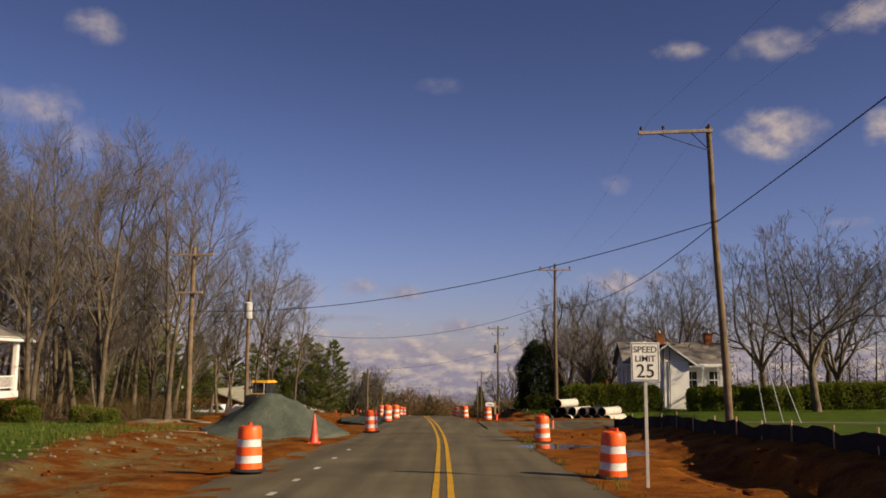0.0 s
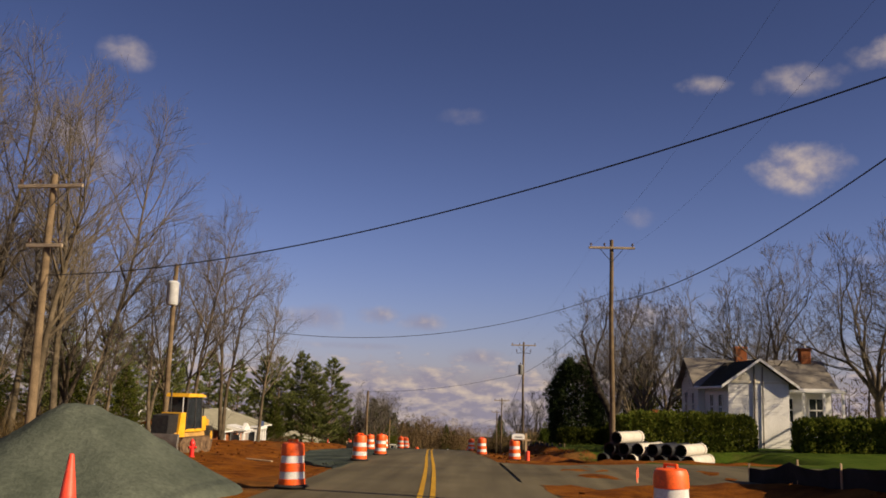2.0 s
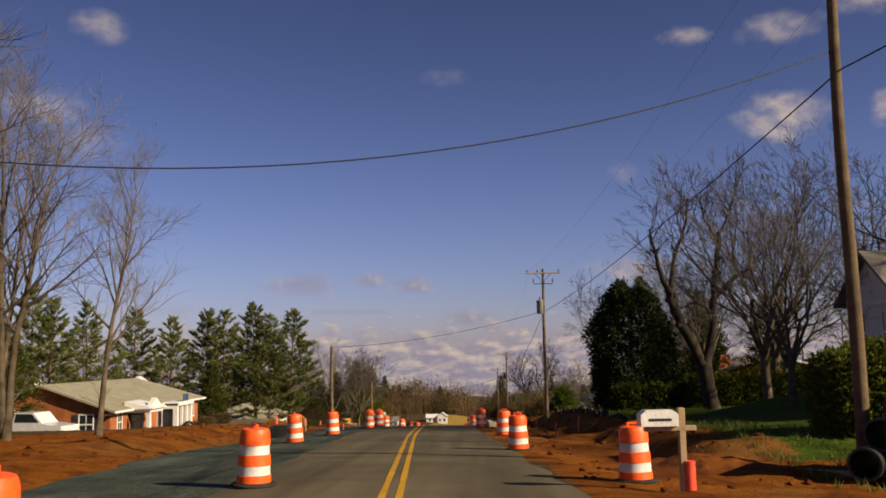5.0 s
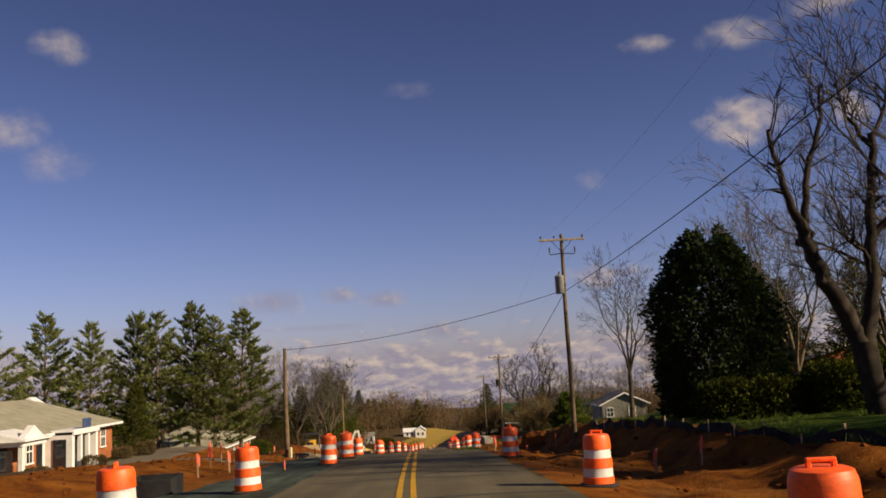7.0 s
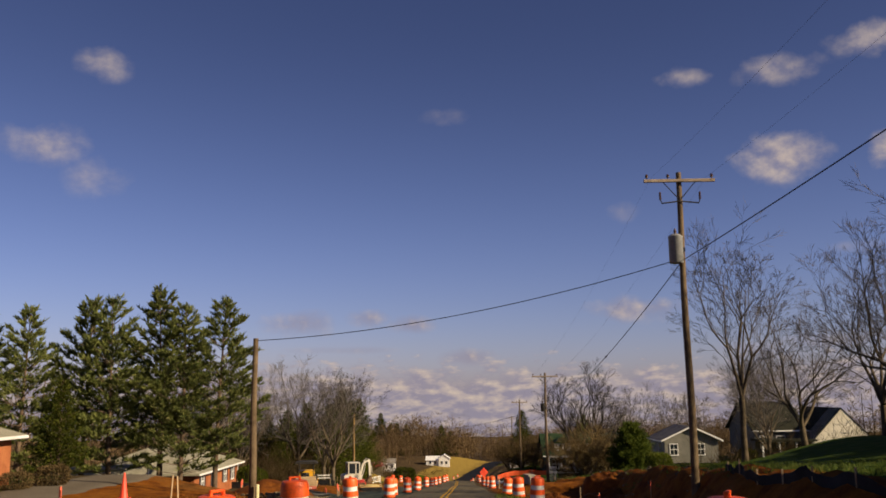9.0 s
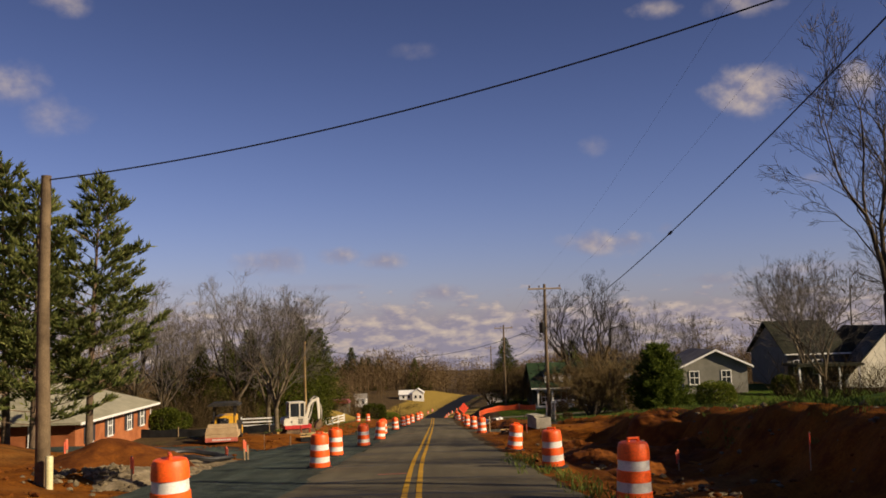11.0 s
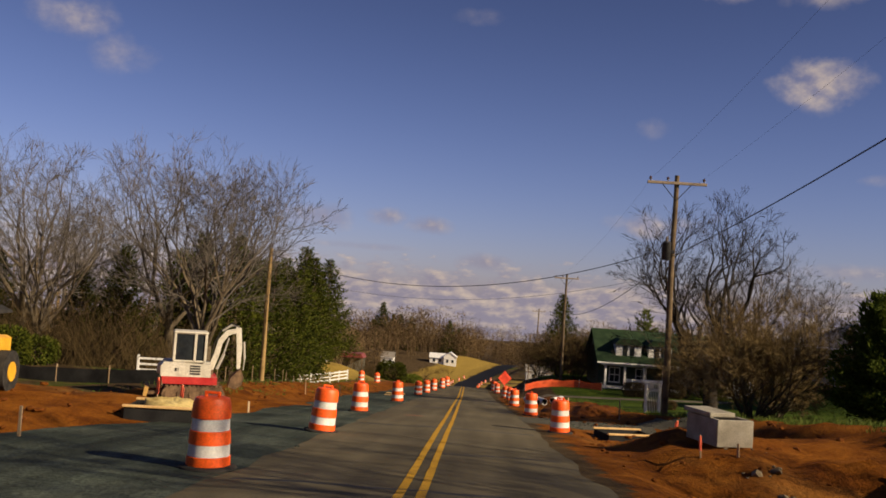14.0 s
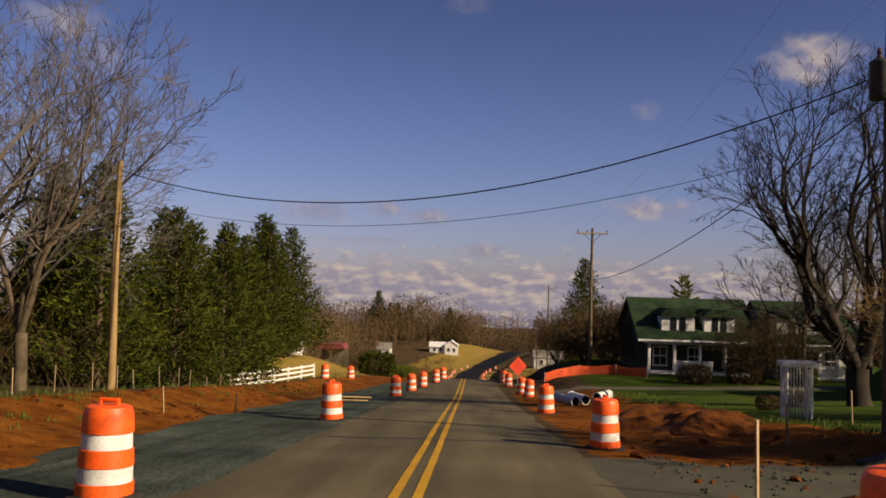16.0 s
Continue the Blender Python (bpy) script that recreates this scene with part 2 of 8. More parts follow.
M_SIDING = surface("white_house_siding", (0.66, 0.64, 0.60), (0.78, 0.76, 0.72), 0.8, 20, 0.55, 0.1)
M_SIDINGY = surface("cream_siding", (0.58, 0.53, 0.42), (0.70, 0.64, 0.52), 0.8, 20, 0.55, 0.1)
M_GREYSIDE = surface("grey_siding", (0.125, 0.118, 0.092), (0.19, 0.178, 0.145), 1, 20, 0.6, 0.1)
# grey siding darkened: the porch's shade is put into the wall colour
M_SHADEDSIDE = surface("porch_shaded_grey_siding", (0.050, 0.052, 0.050), (0.085, 0.085, 0.08), 1, 20, 0.7, 0.1)
M_BRICK = surface("red_brick", (0.26, 0.082, 0.032), (0.40, 0.145, 0.058), 1.2, 22, 0.85, 0.4)
M_ROOF = surface("tan_shingles", (0.24, 0.224, 0.16), (0.336, 0.312, 0.232), 1.2, 25, 0.9, 0.5)
M_ROOFGREY = surface("grey_shingles", (0.17, 0.15, 0.13), (0.28, 0.25, 0.21), 1.2, 25, 0.9, 0.5)
M_ROOFDARK = surface("dark_shingles", (0.014, 0.015, 0.009), (0.032, 0.032, 0.020), 1.2, 25, 0.9, 0.5)
M_ROOFGREEN = surface("green_shingles", (0.013, 0.030, 0.013), (0.032, 0.055, 0.024), 1.2, 25, 0.9, 0.5)
M_ROOFRED = surface("red_metal_roof", (0.16, 0.03, 0.025), (0.25, 0.05, 0.04), 1.2, 25, 0.6, 0.1)
for roofing in (M_ROOFDARK, M_ROOFGREEN):
    roofing.node_tree.nodes["Principled BSDF"].inputs["Specular IOR Level"].default_value = 0.15
M_GLASS = surface("dark_window_glass", (0.015, 0.018, 0.022), (0.03, 0.035, 0.04), 2, 10, 0.08, 0.0, gloss_var=0.03)
M_SHUTTER = surface("dark_shutter_paint", (0.02, 0.02, 0.025), (0.05, 0.045, 0.05), 4, 30, 0.5, 0.05)
M_YELLOW = surface("machine_yellow_paint", (0.70, 0.34, 0.015), (0.82, 0.45, 0.03), 2, 25, 0.4, 0.05)
M_MUDDY = surface("muddy_yellow_steel", (0.30, 0.17, 0.06), (0.62, 0.36, 0.08), 3, 20, 0.75, 0.3)
M_CREAM = surface("excavator_cream_paint", (0.50, 0.46, 0.37), (0.70, 0.65, 0.55), 2, 25, 0.5, 0.05)
M_REDPAINT = surface("red_machine_paint", (0.40, 0.02, 0.02), (0.52, 0.04, 0.035), 2, 25, 0.4, 0.05)
M_MUDSTEEL = surface("muddy_track_steel", (0.07, 0.045, 0.03), (0.22, 0.14, 0.08), 4, 25, 0.85, 0.4)
M_RUSTROLL = surface("tan_roller_drum_steel", (0.36, 0.24, 0.12), (0.50, 0.36, 0.20), 2, 25, 0.6, 0.2)
M_PIPEIN = surface("black_corrugated_plastic", (0.012, 0.012, 0.014), (0.03, 0.03, 0.033), 3, 25, 0.5, 0.1)
M_PIPEOUT = surface("pale_concrete_pipe", (0.468, 0.423, 0.351), (0.594, 0.549, 0.468), 2, 25, 0.7, 0.2)
M_CONCRETE = surface("precast_concrete", (0.26, 0.235, 0.185), (0.40, 0.365, 0.295), 1.5, 25, 0.85, 0.25)
M_FRESHWOOD = surface("fresh_lumber", (0.62, 0.38, 0.14), (0.75, 0.50, 0.22), 3, 30, 0.7, 0.2)
M_STAKE = surface("weathered_stake_wood", (0.35, 0.24, 0.14), (0.50, 0.36, 0.22), 4, 40, 0.8, 0.2, per_object=0.2)
M_PINKTAPE = surface("orange_pink_flagging", (0.85, 0.12, 0.06), (0.95, 0.20, 0.10), 5, 30, 0.6, 0)
M_NET = surface("orange_safety_netting", (0.92, 0.10, 0.02), (1.0, 0.16, 0.04), 2, 30, 0.6, 0.1)
M_SILT = surface("black_silt_fabric", (0.012, 0.012, 0.013), (0.03, 0.03, 0.03), 1.5, 30, 0.85, 0.3)
M_SIGNWHITE = surface("white_sign_sheeting", (0.66, 0.64, 0.58), (0.74, 0.72, 0.66), 3, 50, 0.45, 0)
M_BLACK = surface("black_sign_ink", (0.012, 0.012, 0.012), (0.02, 0.02, 0.02), 5, 40, 0.5, 0)
M_STEEL = surface("galvanised_post", (0.40, 0.37, 0.32), (0.52, 0.48, 0.42), 3, 40, 0.5, 0.1, metal=0.3)
M_SIGNRED = surface("red_orange_sign_sheeting", (0.90, 0.06, 0.02), (0.95, 0.09, 0.03), 3, 40, 0.5, 0)
M_REDPLASTIC = surface("red_hydrant_paint", (0.70, 0.02, 0.015), (0.82, 0.035, 0.025), 3, 40, 0.4, 0.05)
M_CARPAINT = surface("white_car_paint", (0.70, 0.70, 0.70), (0.78, 0.78, 0.78), 2, 20, 0.25, 0, coat=0.6)
M_PILE = surface("grey_green_stone_dust", (0.05, 0.06, 0.046), (0.105, 0.118, 0.092), 0.9, 11, 0.92, 0.9, coords="World", spread=0.22)
M_NEWASPHALT = surface("new_dark_asphalt", (0.008, 0.0085, 0.01), (0.015, 0.015, 0.017), 0.3, 25, 0.8, 0.3, coords="World")
M_NEWASPHALT.node_tree.nodes["Principled BSDF"].inputs["Specular IOR Level"].default_value = 0.1
M_LINE = surface("yellow_road_paint", (0.42, 0.22, 0.015), (0.60, 0.34, 0.03), 1.2, 25, 0.8, 0.2, coords="World", spread=0.25)
M_WHITELINE = surface("white_road_paint", (0.4, 0.38, 0.33), (0.6, 0.58, 0.52), 1.2, 25, 0.8, 0.2, coords="World")
M_TAR = surface("tar_sealed_crack", (0.015, 0.014, 0.013), (0.03, 0.027, 0.024), 2, 25, 0.7, 0.1, coords="World")
M_PINKMARK = surface("pink_survey_paint", (0.45, 0.10, 0.07), (0.55, 0.16, 0.11), 3, 20, 0.85, 0.1, coords="World")
M_CLOD = surface("red_clay_clods", (0.085, 0.023, 0.004), (0.19, 0.060, 0.008), 2, 15, 0.95, 0.6, per_object=0.2)
M_RUBBLE = surface("pale_rubble_stone", (0.12, 0.092, 0.052), (0.26, 0.205, 0.13), 3, 20, 0.9, 0.4, per_object=0.2)


def asphalt_material():
    """Worn asphalt: streaks along the lanes, blotches, patches of old tar and grain."""
    m = surface("worn_grey_asphalt", (0.086, 0.070, 0.040), (0.145, 0.121, 0.074), 0.35, 34, 0.9, 0.3, coords="World", spread=0.22)
    n, l = m.node_tree.nodes, m.node_tree.links
    bsdf = n["Principled BSDF"]
    bsdf.inputs["Specular IOR Level"].default_value = 0.16
    geo = n.new("ShaderNodeNewGeometry")
    stretch = n.new("ShaderNodeMapping")
    stretch.inputs["Scale"].default_value = (1.6, 0.06, 1.0)
    l.new(geo.outputs["Position"], stretch.inputs["Vector"])
    streak = n.new("ShaderNodeTexNoise")
    streak.inputs["Scale"].default_value, streak.inputs["Detail"].default_value = 1.0, 4
    l.new(stretch.outputs[0], streak.inputs["Vector"])
    rng_ = n.new("ShaderNodeMapRange")
    rng_.inputs["From Min"].default_value, rng_.inputs["From Max"].default_value = 0.32, 0.68
    rng_.inputs["To Min"].default_value, rng_.inputs["To Max"].default_value = 0.72, 1.22
    l.new(streak.outputs["Fac"], rng_.inputs["Value"])
    mul = n.new("ShaderNodeVectorMath")
    mul.operation = "SCALE"
    l.new(bsdf.inputs["Base Color"].links[0].from_socket, mul.inputs[0])
    l.new(rng_.outputs[0], mul.inputs["Scale"])
    l.new(mul.outputs[0], bsdf.inputs["Base Color"])
    return m


M_ASPHALT = asphalt_material()


def gravel_material():
    """Crushed stone: wheel tracks along the lane, pale dry patches and dark damp ones."""
    m = surface("blue_grey_crushed_stone", (0.020, 0.029, 0.023), (0.074, 0.086, 0.066), 0.55, 13, 0.9, 1.0, coords="World", spread=0.20)
    n, l = m.node_tree.nodes, m.node_tree.links
    bsdf = n["Principled BSDF"]
    geo = n.new("ShaderNodeNewGeometry")
    stretch = n.new("ShaderNodeMapping")
    stretch.inputs["Scale"].default_value = (1.5, 0.11, 1.0)
    stretch.inputs["Rotation"].default_value = (0, 0, 0.03)
    l.new(geo.outputs["Position"], stretch.inputs["Vector"])
    track = n.new("ShaderNodeTexNoise")
    track.inputs["Scale"].default_value, track.inputs["Detail"].default_value, track.inputs["Distortion"].default_value = 1.1, 5, 0.6
    l.new(stretch.outputs[0], track.inputs["Vector"])
    pebble = n.new("ShaderNodeTexVoronoi")
    pebble.inputs["Scale"].default_value = 26.0
    l.new(geo.outputs["Position"], pebble.inputs["Vector"])
    amount = n.new("ShaderNodeMapRange")
    amount.inputs["From Min"].default_value, amount.inputs["From Max"].default_value = 0.34, 0.66
    amount.inputs["To Min"].default_value, amount.inputs["To Max"].default_value = 0.62, 1.45
    l.new(track.outputs["Fac"], amount.inputs["Value"])
    speck = n.new("ShaderNodeMapRange")
    speck.inputs["To Min"].default_value, speck.inputs["To Max"].default_value = 0.65, 1.4
    split = n.new("ShaderNodeSeparateColor")
    l.new(pebble.outputs["Color"], split.inputs[0])
    l.new(split.outputs[0], speck.inputs["Value"])
    both = n.new("ShaderNodeMath")
    both.operation = "MULTIPLY"
    l.new(amount.outputs[0], both.inputs[0])
    l.new(speck.outputs[0], both.inputs[1])
    mul = n.new("ShaderNodeVectorMath")
    mul.operation = "SCALE"
    l.new(bsdf.inputs["Base Color"].links[0].from_socket, mul.inputs[0])
    l.new(both.outputs[0], mul.inputs["Scale"])
    l.new(mul.outputs[0], bsdf.inputs["Base Color"])
    return m


M_GRAVEL = gravel_material()


def ground_material():
    """Red clay, winter grass and leaf litter, told apart by the terrain's own attribute, with ragged borders."""
    m = bpy.data.materials.new("earth_and_grass")
    m.use_nodes = True
    n, l = m.node_tree.nodes, m.node_tree.links
    bsdf = n["Principled BSDF"]
    geo = n.new("ShaderNodeNewGeometry")
    kindof = n.new("ShaderNodeAttribute")
    kindof.attribute_name = "cover"
    split = n.new("ShaderNodeSeparateColor")
    l.new(kindof.outputs["Color"], split.inputs[0])

    def noise_at(scale, detail=5, rough=0.6):
        t = n.new("ShaderNodeTexNoise")
        t.inputs["Scale"].default_value, t.inputs["Detail"].default_value, t.inputs["Roughness"].default_value = scale, detail, rough
        l.new(geo.outputs["Position"], t.inputs["Vector"])
        return t.outputs["Fac"]

    def ramp_of(fac, *stops):
        r = n.new("ShaderNodeValToRGB")
        while len(r.color_ramp.elements) < len(stops):
            r.color_ramp.elements.new(0.5)
        for e, (p, c) in zip(r.color_ramp.elements, stops):
            e.position, e.color = p, (*c, 1)
        l.new(fac, r.inputs["Fac"])
        return r.outputs["Color"]

    def mix(fac, a, b):
        x = n.new("ShaderNodeMix")
        x.data_type = "RGBA"
        l.new(fac, x.inputs["Factor"])
        l.new(a, x.inputs["A"])
        l.new(b, x.inputs["B"])
        return x.outputs["Result"]

    def ragged(chan, fac, width=0.5):
        add = n.new("ShaderNodeMath")
        add.operation = "ADD"
        l.new(chan, add.inputs[0])
        sc = n.new("ShaderNodeMapRange")
        sc.inputs["From Min"].default_value, sc.inputs["From Max"].default_value = 0.25, 0.75
        sc.inputs["To Min"].default_value, sc.inputs["To Max"].default_value = -width, width
        l.new(fac, sc.inputs["Value"])
        l.new(sc.outputs[0], add.inputs[1])
        st = n.new("ShaderNodeMapRange")
        st.inputs["From Min"].default_value, st.inputs["From Max"].default_value = 0.42, 0.58
        l.new(add.outputs[0], st.inputs["Value"])
        return st.outputs[0]

    big, mid, small = noise_at(0.16), noise_at(1.1), noise_at(14.0, 4, 0.7)
    clay = ramp_of(mid, (0.3, (0.085, 0.024, 0.004)), (0.5, (0.185, 0.060, 0.007)), (0.7, (0.265, 0.095, 0.012)))
    sand = ramp_of(mid, (0.3, (0.10, 0.065, 0.022)), (0.7, (0.18, 0.125, 0.048)))
    grass = ramp_of(mid, (0.3, (0.030, 0.056, 0.006)), (0.55, (0.062, 0.096, 0.010)), (0.75, (0.10, 0.10, 0.022)))
    litter = ramp_of(mid, (0.3, (0.045, 0.029, 0.014)), (0.7, (0.11, 0.075, 0.038)))
    straw = ramp_of(mid, (0.3, (0.22, 0.145, 0.030)), (0.7, (0.34, 0.235, 0.055)))
    c = mix(ragged(split.outputs[1], big, 0.45), litter, grass)
    c = mix(ragged(split.outputs[2], big, 0.3), c, straw)
    pale = n.new("ShaderNodeMapRange")
    pale.inputs["From Min"].default_value, pale.inputs["From Max"].default_value = 0.56, 0.72
    pale.inputs["To Max"].default_value = 0.55
    l.new(big, pale.inputs["Value"])
    sandy = n.new("ShaderNodeMath")
    sandy.operation = "MAXIMUM"
    l.new(pale.outputs[0], sandy.inputs[0])
    l.new(ragged(kindof.outputs["Alpha"], mid, 0.35), sandy.inputs[1])
    c = mix(ragged(split.outputs[0], mid, 0.35), c, mix(sandy.outputs[0], clay, sand))
    spot = n.new("ShaderNodeMapRange")
    spot.inputs["From Min"].default_value, spot.inputs["From Max"].default_value = 0.3, 0.7
    spot.inputs["To Min"].default_value, spot.inputs["To Max"].default_value = 0.6, 1.25
    l.new(small, spot.inputs["Value"])
    mul = n.new("ShaderNodeVectorMath")
    mul.operation = "SCALE"
    l.new(c, mul.inputs[0])
    l.new(spot.outputs[0], mul.inputs["Scale"])
    l.new(mul.outputs[0], bsdf.inputs["Base Color"])
    bsdf.inputs["Roughness"].default_value = 0.95
    bsdf.inputs["Specular IOR Level"].default_value = 0.05
    bp = n.new("ShaderNodeBump")
    bp.inputs["Strength"].default_value, bp.inputs["Distance"].default_value = 0.8, 0.06
    l.new(small, bp.inputs["Height"])
    l.new(bp.outputs[0], bsdf.inputs["Normal"])
    return m


M_GROUND = ground_material()


# ---- mesh tools ----
class Shape:
    """Gathers vertices and faces of one mesh."""

    def __init__(self):
        self.v, self.f = [], []

    def add(self, verts, faces):
        n = len(self.v)
        self.v += [tuple(p) for p in verts]
        self.f += [tuple(i + n for i in face) for face in faces]
        return self

    def box(self, lo, hi, bevel=0.0, m=None):
        (x0, y0, z0), (x1, y1, z1) = lo, hi
        b = min(bevel, (x1 - x0) / 2.2, (y1 - y0) / 2.2, (z1 - z0) / 2.2)
        if b <= 0:
            vs = [(x, y, z) for x in (x0, x1) for y in (y0, y1) for z in (z0, z1)]
            fs = [(0, 1, 3, 2), (4, 6, 7, 5), (0, 4, 5, 1), (2, 3, 7, 6), (0, 2, 6, 4), (1, 5, 7, 3)]
        else:
            bm = bmesh.new()
            bmesh.ops.create_cube(bm, size=1)
            for p in bm.verts:
                p.co = Vector((x0 + (p.co.x + 0.5) * (x1 - x0), y0 + (p.co.y + 0.5) * (y1 - y0), z0 + (p.co.z + 0.5) * (z1 - z0)))
            bmesh.ops.bevel(bm, geom=bm.edges[:], offset=b, segments=1, affect="EDGES")
            bm.verts.index_update()
            vs, fs = [tuple(p.co) for p in bm.verts], [tuple(q.index for q in face.verts) for face in bm.faces]
            bm.free()
        if m is not None:
            vs = [tuple(m @ Vector(p)) for p in vs]
        return self.add(vs, fs)

    def tube(self, points, radii, sides=8, caps=True):
        points = [Vector(p) for p in points]
        if isinstance(radii, (int, float)):
            radii = [radii] * len(points)
        vs, fs, side = [], [], None
        for i, p in enumerate(points):
            way = (points[min(i + 1, len(points) - 1)] - points[max(i - 1, 0)])
            way = way.normalized() if way.length > 1e-9 else Vector((0, 0, 1))
            if side is None:
                side = way.orthogonal().normalized()
            side = (side - way * side.dot(way))
            side = side.normalized() if side.length > 1e-6 else way.orthogonal().normalized()
            up = way.cross(side)
            for k in range(sides):
                a = 2 * math.pi * k / sides
                vs.append(p + (side * math.cos(a) + up * math.sin(a)) * radii[i])
        for i in range(len(points) - 1):
            for k in range(sides):
                a, b = i * sides + k, i * sides + (k + 1) % sides
                fs.append((a, b, b + sides, a + sides))
        if caps:
            fs.append(tuple(range(sides - 1, -1, -1)))
            fs.append(tuple(range(len(points) * sides - sides, len(points) * sides)))
        return self.add(vs, fs)

    def lathe(self, profile, sides=24, m=None, closed=False):
        """profile: (radius, z) from below upwards."""
        vs, fs = [], []
        for r, z in profile:
            for k in range(sides):
                a = 2 * math.pi * k / sides
                vs.append((r * math.cos(a), r * math.sin(a), z))
        for i in range(len(profile) - 1):
            for k in range(sides):
                a, b = i * sides + k, i * sides + (k + 1) % sides
                fs.append((a, b, b + sides, a + sides))
        if not closed:
            fs.append(tuple(range(sides - 1, -1, -1)))
            fs.append(tuple(range(len(vs) - sides, len(vs))))
        if m is not None:
            vs = [tuple(m @ Vector(p)) for p in vs]
        return self.add(vs, fs)

    def prism(self, outline, y0, y1, m=None):
        """outline: (x, z) points, counter-clockwise, drawn out along y."""
        n = len(outline)
        vs = [(x, y0, z) for x, z in outline] + [(x, y1, z) for x, z in outline]
        fs = [tuple(range(n)), tuple(range(2 * n - 1, n - 1, -1))] + [(i, i + n, (i + 1) % n + n, (i + 1) % n) for i in range(n)]
        if m is not None:
            vs = [tuple(m @ Vector(p)) for p in vs]
        return self.add(vs, fs)

    def mesh(self, name, material, smooth=None):
        me = bpy.data.meshes.new(name)
        me.from_pydata(self.v, [], self.f)
        me.materials.append(material)
        if smooth:
            me.shade_smooth()
            me.set_sharp_from_angle(angle=radians(smooth))
        me.update()
        return me


def part(name, shape, material, parent=None, label="", smooth=35):
    """Links one mesh object under a thing or a part."""
    ob = new(name, shape.mesh(name, material, smooth) if isinstance(shape, Shape) else shape)
    if parent:
        ob.parent = parent
    return tagged(ob, label)


def thing(name, label, category, group="", kind="", at=None):
    """An Empty at the base of a thing."""
    ob = tagged(new(name), label, category, group, kind)
    if at is not None:
        ob.matrix_basis = at
    return ob


# ---- the lie of the land ----
PROFILE = [(-60, 3.4), (4, 1.03), (14, 0.5), (23, 0.15), (32, -0.18), (41.5, -0.5), (52, -0.85), (62, -1.25), (72.4, -1.75), (82, -2.2),
           (90, -2.65), (98.8, -3.15), (105.5, -3.6), (115, -4.5), (124, -5.32), (133.5, -6.22), (143.4, -7.15), (153.4, -7.98), (177, -10.15),
           (197, -12.1), (230, -14.6), (300, -24), (366, -29.2), (400, -30.2), (440, -29.8), (465, -29.6), (482, -30.6), (500, -33), (545, -39), (620, -40), (800, -47), (1300, -64), (3000, -140), (4500, -215)]
CENTRE = [(-60, 1.4), (18, 1.05), (35, 0.75), (42, 0.5), (55, -0.1), (59, -0.35), (85, -1.66), (119, -2.6), (131, -2.82), (163, -2.92), (230, -3.4), (300, -4.8), (366, -5.2), (390, -4.2), (430, 3.0), (470, 11), (490, 16), (520, 27), (560, 46), (3000, 60)]


def smooth_curve(table):
    ys, vs = np.array([a for a, _ in table]), np.array([b for _, b in table])
    fine = np.arange(-60, 900, 0.5)
    raw = np.interp(fine, ys, vs)
    soft = np.convolve(np.pad(raw, 10, mode="edge"), np.ones(21) / 21, "valid")

    def at(y):
        y = np.asarray(y, float)
        return np.where(y < 890, np.interp(y, fine, soft), np.interp(y, ys, vs))
    return at


prof, centre = smooth_curve(PROFILE), smooth_curve(CENTRE)


def ease(x, a, b):
    t = np.clip((x - a) / (b - a), 0, 1)
    return t * t * (3 - 2 * t)


BANK_Y = [-60, 0, 40, 46, 58, 64, 70, 90, 118, 135, 150, 165, 180, 220, 300]
BANK_H = [0.7, 0.72, 0.62, 0.15, 0.15, 0.35, 0.35, 0.35, 1.1, 1.35, 1.1, 0.5, 0.12, 0.5, 1.5]
BANK_AT = [9.4, 9.4, 9.2, 8.0, 7.0, 6.9, 7.2, 8.2, 9.6, 10.6, 10.0, 8.4, 6.5, 6.5, 8.0]
BANK_FOOT = [2.6, 2.6, 2.4, 0.8, 0.8, 0.8, 0.8, 0.8, 1.6, 2.2, 1.8, 0.8, 0.8, 0.8, 0.8]
BANK_BROW = [1.2, 1.2, 1.2, 0.7, 0.7, 0.7, 0.7, 0.7, 0.6, 0.6, 0.6, 0.7, 0.7, 0.7, 0.7]


def bumps(x, y, size, seed=0.0):
    """Cheap smooth roughness, about -1 to 1."""
    s = 0
    for k, (a, b, c) in enumerate(((1.0, 0.37, 0.3), (0.53, -0.83, 1.7), (-0.71, 0.9, 4.1), (1.3, 1.1, 2.2))):
        s = s + np.sin((a * x + b * y) * 6.28 / size + c + seed + 1.7 * np.sin((b * x - a * y) * 3.9 / size + seed))
    return s / 4


PADS = [(6.0, 15.5, 63.0, 70.5, -1.76, 1.8), (-34, -19, 107, 133, -5.0, 6.0), (-34, -19, 153, 172, -9.15, 5.0), (16.5, 30, 77, 90, -1.2, 6.0), (21.5, 38, 180, 200, -9.0, 4.5), (8, 32, 214, 232, -12.6, 8.0), (20, 32, 121, 134, -3.4, 8.0),
        (-30, -20, 96, 106, -4.0, 4.0), (-16, -10, 148, 154, -7.7, 3.0), (-14, -9, 158, 164, -8.75, 2.5), (2.2, 6.5, 150.6, 154.0, -7.60, 1.7)]   # levelled ground: x, x, y, y, height, feather


